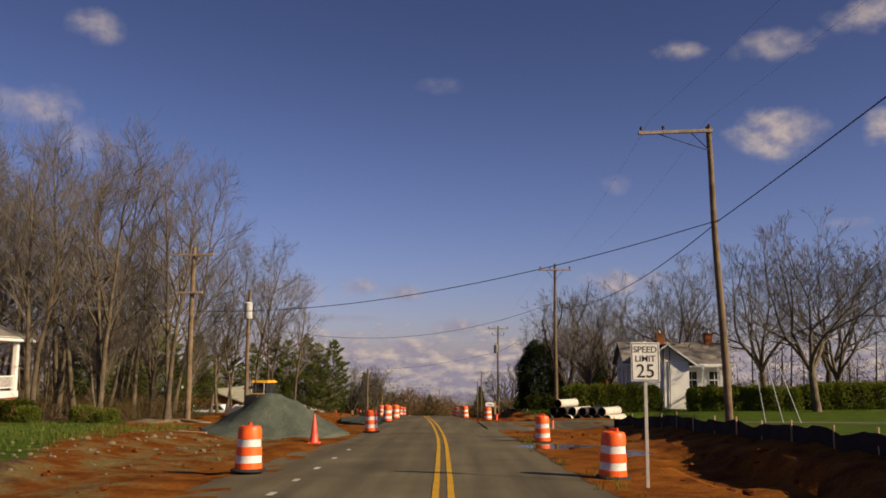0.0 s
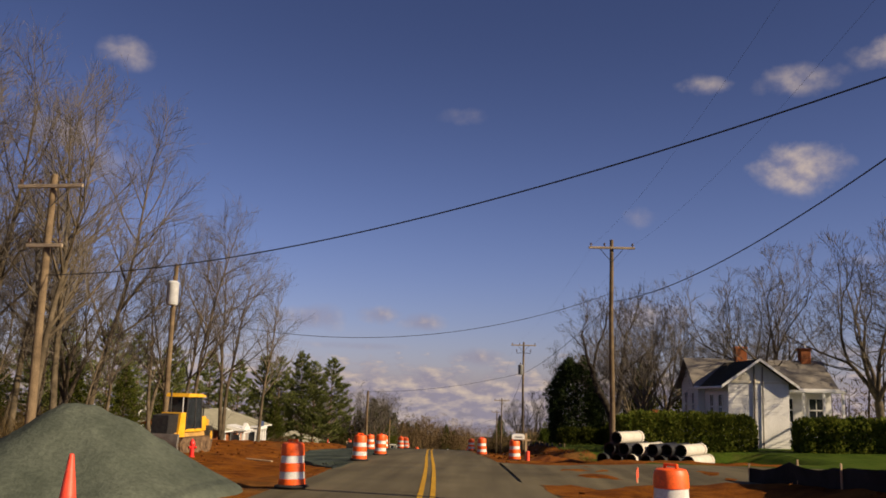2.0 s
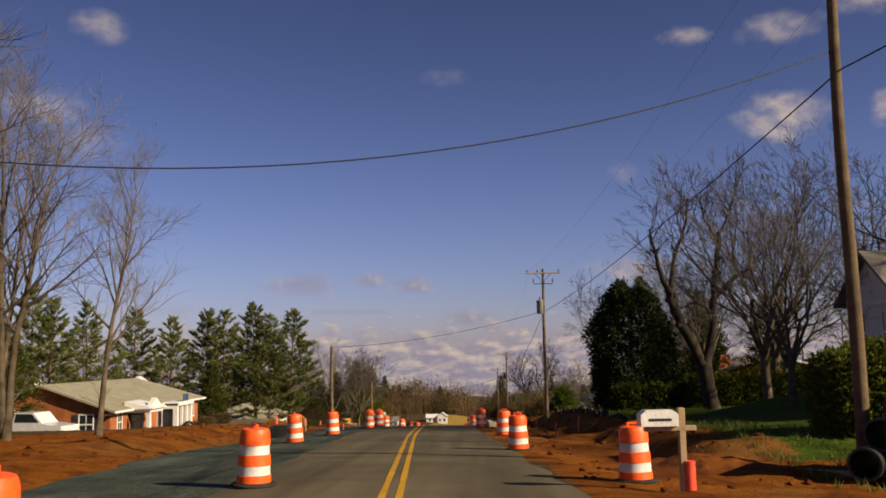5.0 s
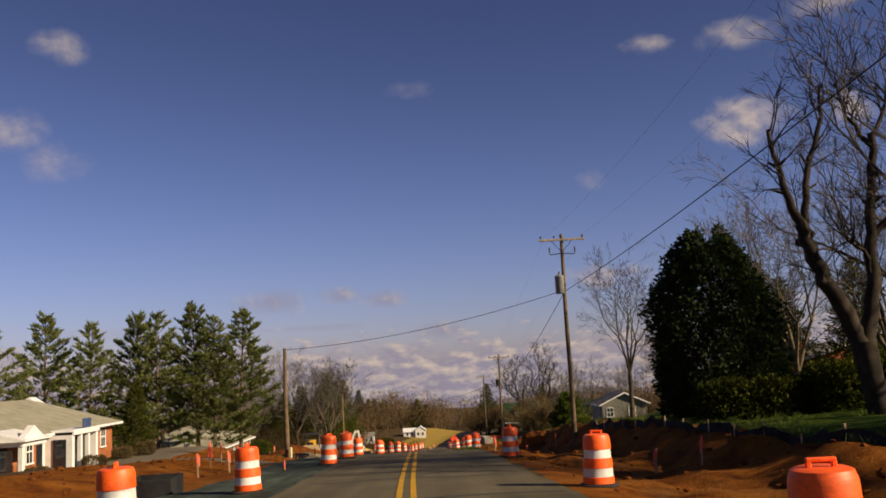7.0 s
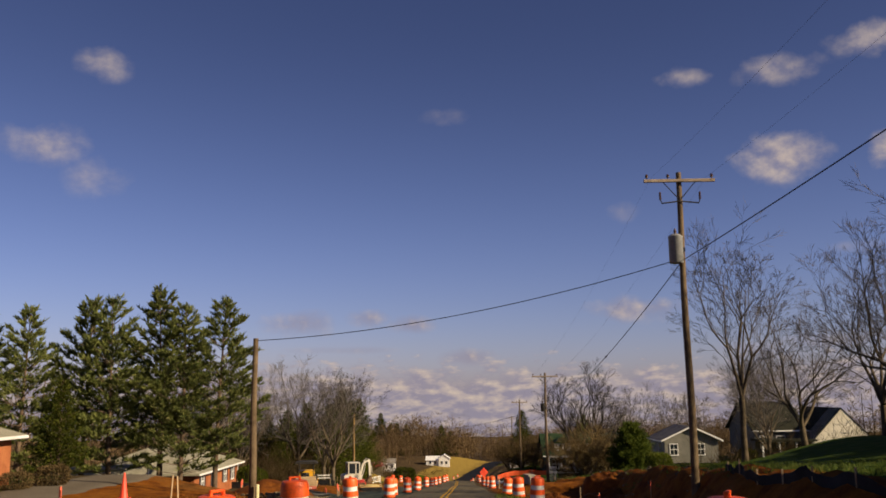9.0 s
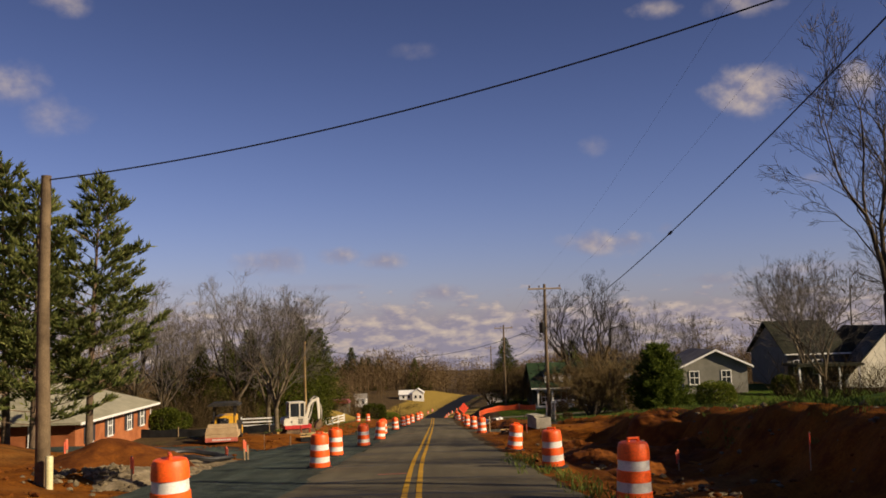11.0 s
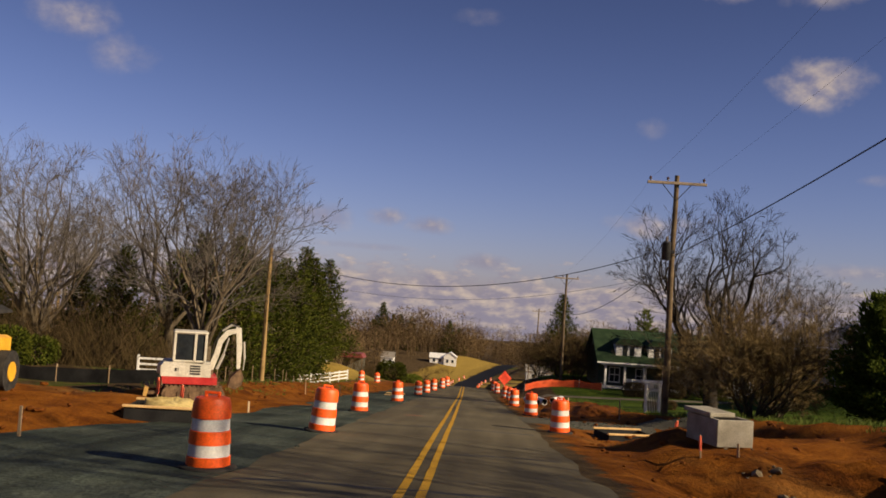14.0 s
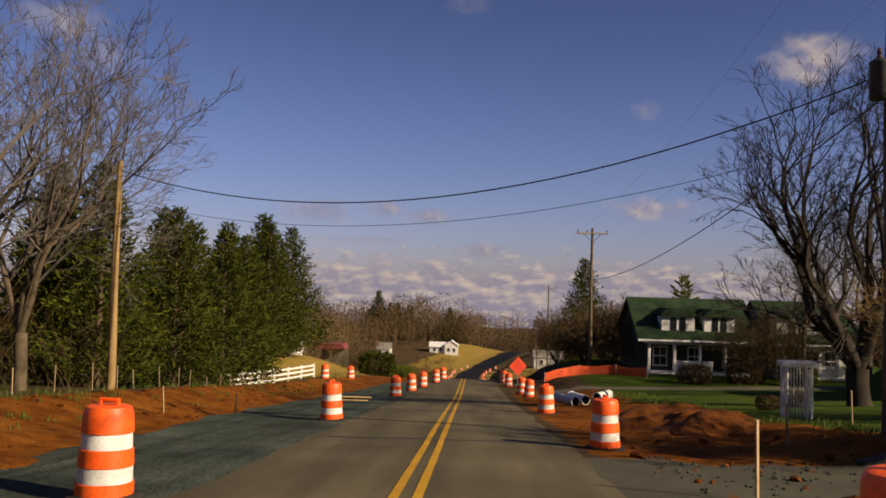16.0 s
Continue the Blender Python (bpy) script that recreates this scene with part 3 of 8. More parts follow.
def land(x, y):
    """Height of the earth."""
    x, y = np.asarray(x, float), np.asarray(y, float)
    d = x - centre(y)
    z = prof(y) - 0.05 + 0 * x
    # right: a shallow cut beside the road, then a bank up to the lawns
    h, w = np.interp(y, BANK_Y, BANK_H), np.interp(y, BANK_Y, BANK_AT)
    z = z - (0.30 + 0.25 * ease(y, 112, 120) * (1 - ease(y, 145, 152))) * ease(d, 3.4, 4.6) * ease(y, 62, 75) * (1 - ease(y, 150, 175)) * (1 - ease(d, w - 1, w))
    w = w + 0.35 * bumps(y, 0 * y, 5.5, 0.7) * ease(y, 80, 110)
    z = z + h * ease(d, w - np.interp(y, BANK_Y, BANK_FOOT), w + np.interp(y, BANK_Y, BANK_BROW))
    # a shallow trench dug along the verge
    z = z - 0.42 * ease(d + 0.12 * bumps(y, 0 * y, 13.0), 5.2, 5.9) * (1 - ease(d + 0.15 * bumps(y, 0 * y, 9.0, 2.0), 7.5, 7.8)) * (1 - ease(y, 26, 36))
    z = z + 0.04 * np.clip(d - w - 1, 0, 25) * ease(y, 60, 80) * (1 - ease(y, 215, 250))
    # left: almost level, a low berm beside the stone lane
    z = z + 0.25 * ease(-d, 7.5, 9.5) * (1 - ease(y, 44, 52) * (1 - ease(y, 66, 76)))
    z = z + 0.15 * ease(-d, 8.2, 9.2) * (1 - ease(-d, 10.5, 12.5)) * ease(y, 166, 176) * (1 - ease(y, 214, 222))
    z = z - 0.85 * ease(-d, 9, 13) * ease(y, 186, 200) * (1 - ease(y, 226, 244))
    far = ease(y, 205, 235) * (1 - ease(y, 300, 345))
    z = z + far * 2.0 * ease(-d, 9, 17)
    hill = ease(y, 400, 480)
    z = z + hill * (2.6 * ease(-d, 5, 26) + 1.5 * ease(d, 12, 60))
    side = np.abs(d)
    z = z + ease(y, 300, 380) * (1 - hill) * 1.5 * ease(side, 10, 60)
    # valley sides away from the road rise and roll a little
    z = z + 1.2 * bumps(x, y, 140.0) * ease(side, 30, 80)
    for x0, x1, y0, y1, level, soft in PADS:
        k = ease(x, x0 - soft, x0) * (1 - ease(x, x1, x1 + soft)) * ease(y, y0 - soft, y0) * (1 - ease(y, y1, y1 + soft))
        z = z * (1 - k) + level * k
    # the bed of the stone lane lies lower
    z = z - 0.14 * ease(-d, 2.0, 2.4) * (1 - ease(-d, 7.0, 7.4)) * ease(y, 51, 56) * (1 - ease(y, 212, 216))
    # clay torn up by the works
    torn = clay_of(x, y)
    z = z + torn * ease(side, 3.2, 4.6) * (1 - ease(-d, 2.0, 2.4) * (1 - ease(-d, 6.6, 7.2)) * ease(y, 50, 56)) * (0.07 * bumps(x, y, 2.3) + 0.05 * bumps(x, y, 0.9, 2.0) + 0.10 * bumps(x, y, 6.0, 5.0) + ease(d, 3.4, 4.6) * ease(y, 78, 90) * (1 - ease(y, 150, 165)) * (0.22 * bumps(x, y, 3.7, 1.0) + 0.10 * bumps(x, y, 1.5, 3.0)))
    return z


def clay_of(x, y):
    """1 where bare clay lies, 0 on grass."""
    d = x - centre(y)
    right = ease(d, 2.6, 3.2) * (1 - ease(d, np.interp(y, BANK_Y, BANK_AT) + 0.9, np.interp(y, BANK_Y, BANK_AT) + 2.2)) * (1 - ease(y, 196, 215))
    wide = np.interp(y, [-60, 0, 20, 34, 60, 80, 95, 110, 125, 140, 160, 185, 220, 240], [6, 7, 8, 13, 17, 17, 13, 13, 16.5, 15, 11, 10.5, 9, 8])
    left = ease(-d, 2.6, 3.2) * (1 - ease(-d, wide - 1.5, wide + 1.0)) * (1 - ease(y, 225, 245)) * (1 - 0.2 * ease(y, 160, 172))
    yard = ease(d, 2.6, 3.2) * (1 - ease(d, 14, 16)) * ease(y, 57, 61) * (1 - ease(y, 69.5, 71.5))
    return np.maximum(np.maximum(right, left), yard)


GX, GY = np.arange(-64, 64.1, 0.25), np.arange(-4, 320.1, 0.25)
GRID = land(*np.meshgrid(GX, GY))


def z_at(x, y):
    if -63.5 < x < 63.5 and -3.5 < y < 319.5:
        u, v = (x + 64) * 4, (y + 4) * 4
        i, j = int(u), int(v)
        u, v = u - i, v - j
        a, b = GRID[j], GRID[j + 1]
        return float((a[i] * (1 - u) + a[i + 1] * u) * (1 - v) + (b[i] * (1 - u) + b[i + 1] * u) * v)
    return float(land(x, y))


def on(x, y, turn=0.0, sink=0.0):
    return pose(x, y, z_at(x, y) - sink, 0, 0, turn)


# ---- ground, road and lanes ----
def ground_sheet():
    xs = np.concatenate([[-2500, -1600, -1000, -650, -420, -300, -220], np.arange(-170, -60, 8), np.arange(-60, -24, 2.5), np.arange(-24, 20, 0.5), np.arange(20, 60, 2.5), np.arange(60, 171, 8), [220, 300, 420, 650, 1000, 1600, 2500]])
    ys = np.concatenate([[-2500, -1200, -600, -300, -150, -80, -50, -30, -15, -6], np.arange(0, 225, 0.75), np.arange(225, 300, 3), np.arange(300, 640, 6), [660, 700, 760, 850, 1000, 1300, 1800, 2600, 4000]])
    X, Y = np.meshgrid(xs, ys)
    Z = land(X, Y)
    nx, ny = len(xs), len(ys)
    verts = np.stack([X.ravel(), Y.ravel(), Z.ravel()], 1)
    i = (np.arange(ny - 1)[:, None] * nx + np.arange(nx - 1)[None, :]).ravel()
    faces = np.stack([i, i + 1, i + 1 + nx, i + nx], 1)
    me = bpy.data.meshes.new("ground")
    me.from_pydata(verts.tolist(), [], faces.tolist())
    me.materials.append(M_GROUND)
    me.shade_smooth()
    cover = me.color_attributes.new("cover", "FLOAT_COLOR", "POINT")
    d = X - centre(Y)
    clay = clay_of(X, Y)
    lawn = np.maximum(ease(d, 7, 9) * (1 - ease(Y, 260, 300)), (1 - 0.55 * ease(Y, 92, 104)) * ease(-d, 8, 11) * (1 - ease(-d, 24, 34)) * (1 - ease(Y, 215, 240)) * (1 - 0.7 * ease(Y, 45, 60) * (1 - ease(Y, 100, 108))))
    lawn = np.maximum(lawn, ease(Y, 300, 360) * (1 - ease(np.abs(d), 14, 40)) * 0.3)
    dry = ease(Y, 204, 216) * (1 - ease(Y, 300, 330)) * ease(-d, 7, 10) * (1 - ease(-d, 30, 42)) * 0.9 + ease(Y, 290, 330) * (1 - ease(Y, 395, 420)) * (1 - ease(np.abs(d), 30, 60)) * 0.55 + ease(Y, 395, 420) * (1 - ease(Y, 500, 540)) * ease(-d, 2, 5) * (1 - ease(-d, 16, 26)) * 0.85
    colour = np.stack([clay, np.clip(lawn, 0, 1), np.clip(dry, 0, 1), np.clip((1 - ease(Y, 38, 46)) * ease(-d, 4.2, 6.0) * (1 - 0.45 * ease(-d, 8, 13)) * 0.5, 0, 1)], -1).reshape(-1, 4)
    cover.data.foreach_set("color", colour.ravel().astype(np.float32))
    return tagged(new("ground", me), "red clay, winter grass and leaf litter beside the road", "ground", kind="structure")


def strip(name, y0, y1, left, right, lift, material, label, category, cols=6, step=0.75, kind="structure", skirt=0.2, parent=None, crown=0.0, rough=0.0):
    """A sheet that follows the road between two offsets from its centre line."""
    ys = np.linspace(y0, y1, max(2, int((y1 - y0) / step) + 1))
    s = Shape()
    vs, fs = [], []
    for y in ys:
        c, p = float(centre(y)), float(prof(y))
        a, b = left(y), right(y)
        for k in range(cols + 1):
            d = a + (b - a) * k / cols
            z = p + lift - crown * abs(d)
            if rough and 0 < k < cols:
                z += rough * float(bumps(np.float64(c + d), np.float64(y), 3.0))
            vs.append((c + d, y, z))
        if skirt:
            vs.append((c + a - 0.05, y, p + lift - skirt))
            vs.append((c + b + 0.05, y, p + lift - skirt))
    n = cols + 1 + (2 if skirt else 0)
    for i in range(len(ys) - 1):
        o = i * n
        for k in range(cols):
            fs.append((o + k, o + k + 1, o + k + 1 + n, o + k + n))
        if skirt:
            fs.append((o + cols + 1, o, o + n, o + n + cols + 1))
            fs.append((o + cols, o + cols + 2, o + n + cols + 2, o + n + cols))
    s.add(vs, fs)
    ob = part(name, s, material, parent, smooth=40)
    return tagged(ob, label, category, kind=kind)


ground = ground_sheet()


def wob(y, size=5.0, amp=0.12, seed=0.0):
    return amp * float(bumps(np.float64(seed * 3.1), np.float64(y), size, seed))


def road_left(y):
    return -float(np.interp(y, [-60, 18, 29, 36, 45, 54, 90, 125, 300], [4.4, 4.4, 4.3, 3.5, 3.1, 2.9, 2.6, 2.4, 2.4])) + wob(y, 4, 0.10) + wob(y, 1.3, 0.05, 1)


def road_right(y):
    return float(np.interp(y, [-60, 30, 60, 100, 130, 150, 300], [2.75, 2.75, 2.8, 2.85, 2.9, 2.5, 2.5])) + wob(y, 5, 0.12, 2) + wob(y, 1.2, 0.05, 3)


road = strip("road", -58, 236, road_left, road_right, 0.0, M_ASPHALT, "worn grey two-lane asphalt road going downhill", "road", cols=8, crown=0.012)
strip("road", 235, 545, lambda y: -3.0, lambda y: 3.0, 0.02, M_NEWASPHALT, "freshly laid dark asphalt road in the valley", "road", cols=4, step=2.0)


def lane_left(y):
    return -float(np.interp(y, [50, 53, 58, 66, 74, 85, 95, 110, 120, 133, 140, 147, 157, 170, 177, 200, 215], [2.7, 3.9, 5.5, 6.2, 6.6, 5.2, 4.8, 5.2, 5.6, 6.1, 6.6, 6.6, 5.4, 5.4, 5.9, 5.7, 5.0])) + wob(y, 6, 0.3, 4) + wob(y, 1.7, 0.12, 5)


gravel_lane = strip("gravel_lane", 50.5, 216, lane_left, lambda y: road_left(y) + 0.06, -0.03, M_GRAVEL, "blue-grey crushed stone lane laid beside the road", "gravel lane", cols=12, rough=0.02, skirt=0.22)
for off in (-0.125, 0.125):
    strip("road_marking", -58, 236, lambda y: off - 0.055 + wob(y, 2.0, 0.008, 6), lambda y: off + 0.055 + wob(y, 1.6, 0.008, 7), 0.006, M_LINE, "worn yellow centre line painted on the asphalt", "road marking", cols=1, skirt=0, crown=0.012)
for y in (18.6, 21.0, 23.8, 27.0, 30.5):
    strip("road_marking", y, y + 0.5, lambda q: -2.86, lambda q: -2.74, 0.006, M_WHITELINE, "short white dash painted on the asphalt", "road marking", cols=1, skirt=0, crown=0.012, step=0.25)


def crack(y, a, b, width=0.05, lean=0.0, seed=0):
    """A tar-filled crack across the road."""
    vs, fs, n = [], [], 26
    for k in range(n + 1):
        d = a + (b - a) * k / n
        yy = y + lean * d + 0.18 * float(bumps(np.float64(d), np.float64(seed * 7.0), 2.7, seed)) + 0.05 * float(bumps(np.float64(d), np.float64(seed), 0.7, seed))
        w = width * (0.6 + 0.5 * abs(math.sin(k * 1.7 + seed)))
        z = float(prof(yy)) + 0.005 - 0.012 * abs(d)
        c = float(centre(yy))
        vs += [(c + d, yy - w, z), (c + d, yy + w, z)]
        if k:
            o = 2 * k
            fs.append((o - 2, o, o + 1, o - 1))
    part("road_crack", Shape().add(vs, fs), M_TAR, road, "black tar-filled crack", smooth=None)


for i, (y, a, b, w, lean) in enumerate([(38.5, -1.5, 2.6, 0.05, 0.05), (52, -2.6, 1.0, 0.03, 0.0), (72, -2.3, 2.5, 0.05, -0.05), (80.5, -2.3, 2.6, 0.06, 0.03), (83, 0.0, 2.7, 0.05, 0.1), (88, -2.2, 2.6, 0.05, 0.0),
                                        (96, -2.2, 2.6, 0.05, -0.03), (108, -2.2, 2.6, 0.05, 0.04), (114, -2.2, 2.6, 0.06, 0.0), (121, -2.2, 2.7, 0.07, -0.02), (124.5, -1.9, 2.6, 0.05, 0.06),
                                        (130, -2.2, 2.4, 0.05, 0.0), (137, -2.2, 2.6, 0.08, 0.02), (144, -2.2, 2.3, 0.05, -0.05), (149, 0.2, 2.3, 0.04, 0.15), (156, -2.2, 2.3, 0.05, 0.03), (170, -2.2, 2.3, 0.05, 0.0),
                                        (181, -2.2, 2.3, 0.09, -0.02), (192, -2.2, 2.3, 0.06, 0.0)]):
    crack(y, a, b, w, lean, i)


def side_road(name, pts, width, material, label, category, lift=0.03):
    """A sheet over the land along a line of (x, y) points."""
    pts = [Vector((*p, 0)) for p in pts]
    dense = []
    for a, b in zip(pts, pts[1:]):
        m = max(2, int((b - a).length / 0.8))
        dense += [a.lerp(b, k / m) for k in range(m)]
    dense.append(pts[-1])
    vs, fs = [], []
    for i, p in enumerate(dense):
        way = (dense[min(i + 1, len(dense) - 1)] - dense[max(i - 1, 0)]).normalized()
        nrm = Vector((way.y, -way.x, 0))
        w = (width(i / (len(dense) - 1)) if callable(width) else width) + 0.15 * math.sin(i * 0.9)
        for k in range(9):
            q = p + nrm * w * (k / 8 - 0.5)
            vs.append((q.x, q.y, z_at(q.x, q.y) + lift - (0.12 if k in (0, 8) else 0)))
        if i:
            o = 9 * i
            fs += [(o + k, o + k + 1, o + k - 8, o + k - 9) for k in range(8)]
    return tagged(part(name, Shape().add(vs, fs), material, smooth=40), label, category, kind="structure")


M_DRIVE = surface("old_driveway_stone", (0.11, 0.088, 0.06), (0.18, 0.15, 0.11), 0.4, 12, 0.9, 0.5, coords="World", spread=0.25)
M_STONES = surface("fine_grey_brown_stone", (0.060, 0.056, 0.040), (0.125, 0.115, 0.085), 0.5, 45, 0.9, 0.8, coords="World", spread=0.3)
side_road("side_road", [(2.6, 52.5), (8, 52.6), (16, 52.8), (30, 53.5), (60, 55)], lambda s: 15 - 5 * min(1, s * 3.5), M_ASPHALT, "grey asphalt side road joining between the banks", "road", 0.06)
side_road("driveway", [(-8.4, 108), (-14, 109), (-19.5, 112), (-20.5, 124), (-19.5, 136)], 4.6, M_DRIVE, "pale paved forecourt before the brick office", "driveway")
side_road("driveway", [(-7.6, 142.8), (-14, 144.2), (-22, 146)], 8.5, M_GRAVEL, "crushed stone driveway to the brick house", "driveway")
side_road("driveway", [(-1.6, 165.4), (3, 166.0), (7.4, 166.8)], 6.0, M_STONES, "grey stone driveway beside the lawn", "driveway", 0.015)
side_road("driveway", [(2, 207), (10, 204), (22, 203), (60, 202)], 3.4, M_DRIVE, "grey driveway across the lawn", "driveway")


# ---- traffic drums and cones ----
def drum_at(x, y, turn, tilt=0.0, lean=0.0):
    d = x - float(centre(y))
    base = float(prof(y)) if road_left(y) < d < road_right(y) else (float(prof(y)) - 0.03 if lane_left(y) < d < 0 and y > 51 else z_at(x, y))
    return pose(x, y, base, tilt, lean, turn)


def make_drum():
    top = thing("traffic_drum", "orange plastic traffic drum with white reflective bands", "traffic drum", "traffic drums along the road")
    rings = [(0.0, 0.285), (0.14, 0.281), (0.145, 0.265), (0.30, 0.258), (0.305, 0.270), (0.47, 0.262), (0.475, 0.243), (0.63, 0.235), (0.635, 0.254), (0.80, 0.246), (0.84, 0.238), (0.885, 0.22), (0.90, 0.18)]
    part("body", Shape().lathe([(r, z + 0.03) for z, r in rings], 28), M_ORANGE, top)
    for z0, z1, r0, r1 in ((0.176, 0.328, 0.2665, 0.2605), (0.506, 0.658, 0.2455, 0.2385)):
        part("white_band", Shape().lathe([(r0 - 0.006, z0), (r0 + 0.002, z0 + 0.002), (r1 + 0.002, z1 - 0.002), (r1 - 0.006, z1)], 28), M_BAND, top, "white reflective band")
    part("handle", Shape().box((-0.11, -0.022, 0.90), (-0.07, 0.022, 0.99), 0.008).box((0.07, -0.022, 0.90), (0.11, 0.022, 0.99), 0.008).box((-0.11, -0.024, 0.965), (0.11, 0.024, 1.0), 0.01), M_ORANGE, top)
    part("rubber_base", Shape().lathe([(0.365, 0.0), (0.375, 0.02), (0.36, 0.04), (0.30, 0.055), (0.28, 0.06)], 20), M_RUBBER, top, "black tyre-rubber base ring")
    return top


DRUMS = [(-3.1, 22.8), (-2.42, 42.1), (-2.9, 56.8), (-3.0, 65.2), (-5.0, 86.6), (-5.2, 79.8), (-4.7, 97.2), (-4.65, 102.0), (-5.7, 117.3), (-5.45, 129.7), (-5.88, 136.7), (-5.6, 144.8),
         (-5.4, 152.1), (-5.9, 162.0), (-5.8, 175.0), (-6.1, 194.9), (-5.9, 202.2), (-5.6, 207.5), (-12.0, 209.0), (-11.5, 217.0),
         (4.4, 22.4), (4.3, 36.0), (3.4, 65.8), (1.9, 74.5), (1.9, 84.2), (1.2, 96.2), (0.9, 119.3), (0.7, 127.7), (0.6, 138.4), (0.3, 158.5), (0.2, 169.8), (0.1, 182.5), (0.5, 199.5), (0.3, 203.0), (-0.1, 213.0),
         (-5.2, 216.0), (-5.0, 224.0), (-0.2, 221.0), (-0.1, 228.0)]
first_drum = make_drum()
rng = random.Random(5)
for i, (x, y) in enumerate(DRUMS):
    m = drum_at(x, y, rng.uniform(0, 180), rng.uniform(-1.5, 1.5), rng.uniform(-1.5, 1.5))
    if (x, y) == (-5.4, 152.1):
        m = drum_at(x, y, 20, 0, 5)
    if (x, y) == (0.6, 138.4):
        m = drum_at(x, y, 0, 2, 6)
    if i:
        copy_thing(first_drum, m)
    else:
        first_drum.matrix_basis = m
for i in range(7):
    for s in (-1, 1):
        y = 352 + i * 9.0 + rng.uniform(-2, 2)
        x = float(centre(y)) + s * (4.0 + rng.uniform(-0.3, 0.3))
        copy_thing(first_drum, pose(x, y, z_at(x, y), 0, 0, rng.uniform(0, 90)))

cone = thing("traffic_cone", "tall red-orange plastic traffic cone on the clay", "traffic cone", at=on(-3.55, 34.0))
part("cone_body", Shape().lathe([(0.16, 0.03), (0.15, 0.06), (0.035, 0.92), (0.03, 0.95), (0.015, 0.96)], 20), M_CONE, cone)
part("base", Shape().box((-0.21, -0.21, 0), (0.21, 0.21, 0.04), 0.015), M_CONE, cone)


# ---- poles and wires ----
def make_pole(x, y, base, top, arm_z=None, arm=2.6, arm_shift=0.0, arm_turn=0.0, tank=None, brace=False, lean=(0, 0), r=0.15, label="weathered wooden utility pole", second=None, can=M_TANK, wood=M_POLE):
    p = thing("utility_pole", label, "utility pole", "utility poles along the road", at=pose(x, y, base, lean[0], lean[1], 0))
    h = top - base
    n = 8
    part("pole", Shape().tube([(0.02 * math.sin(k), 0.02 * math.cos(k * 1.3), h * k / n - (0.4 if k == 0 else 0)) for k in range(n + 1)], [r * (1 - 0.35 * k / n) for k in range(n + 1)], 12), wood, p)
    for az_, wid in ((arm_z, arm), (second, arm * 0.55)):
        if az_ is None:
            continue
        z = az_ - base
        a = part("crossarm", Shape().box((-wid / 2 + arm_shift, -0.22, z - 0.06), (wid / 2 + arm_shift, -0.12, z + 0.06), 0.012, pose(0, 0, 0, 0, 0, arm_turn)), M_ARM, p)
        for k in (-1, -0.35, 1) if wid > 2 else (-1, 1):
            u = arm_shift + k * (wid / 2 - 0.12)
            part("insulator", Shape().lathe([(0.02, 0), (0.02, 0.06), (0.06, 0.07), (0.05, 0.11), (0.065, 0.13), (0.04, 0.18), (0.02, 0.2)], 10, pose(0, 0, 0, 0, 0, arm_turn) @ pose(u, -0.17, z + 0.06)), M_CERAMIC, a)
        if wid > 2:
            for k in (-0.6, 0.6):
                part("brace", Shape().tube([(arm_shift + k, -0.11, z - 0.05), (0, -r * 0.75, z - 0.75)], 0.018, 5), M_DARKMETAL, p)
    if brace:
        z = arm_z - base - 0.75
        part("brace", Shape().tube([(-0.75, -0.15, z + 0.05), (-0.7, -0.15, z - 0.12), (0, -0.16, z - 0.05), (0.7, -0.15, z - 0.12), (0.75, -0.15, z + 0.05)], 0.03, 6), M_DARKMETAL, p, "dark steel bracket with fuses")
        for k in (-0.75, 0.75):
            part("insulator", Shape().lathe([(0.03, 0), (0.05, 0.05), (0.03, 0.09), (0.05, 0.14), (0.03, 0.19), (0.05, 0.24), (0.02, 0.3)], 10, pose(k, -0.15, z + 0.02)), M_CERAMIC, p)
    if tank:
        tz, tx, ty, ts = tank
        z = tz - base
        t = part("transformer", Shape().lathe([(0.22 * ts, -0.5 * ts), (0.24 * ts, -0.47 * ts), (0.24 * ts, 0.36 * ts), (0.25 * ts, 0.38 * ts), (0.25 * ts, 0.42 * ts), (0.15 * ts, 0.5 * ts)], 18, pose(tx, ty, z)), can, p, "steel transformer can")
        part("bushing", Shape().lathe([(0.04, 0), (0.06, 0.05), (0.04, 0.1), (0.06, 0.15), (0.02, 0.25)], 8, pose(tx, ty, z + 0.48 * ts)), M_CERAMIC, t)
        part("bracket", Shape().box((min(tx, 0), min(ty, 0) + 0.02, z - 0.1), (max(tx, 0.06), max(ty, 0.06), z + 0.05), 0.01), M_DARKMETAL, p)
    return p


def wire(a, b, sag, r=0.02, label="black cable hung between poles"):
    a, b = Vector(a), Vector(b)
    n, r = 28, r * 0.72
    pts = [a.lerp(b, k / n) - Vector((0, 0, sag * 4 * (k / n) * (1 - k / n))) for k in range(n + 1)]
    return tagged(part("overhead_wire", Shape().tube(pts, r, 5), M_WIRE), label, "wire", "overhead wires")


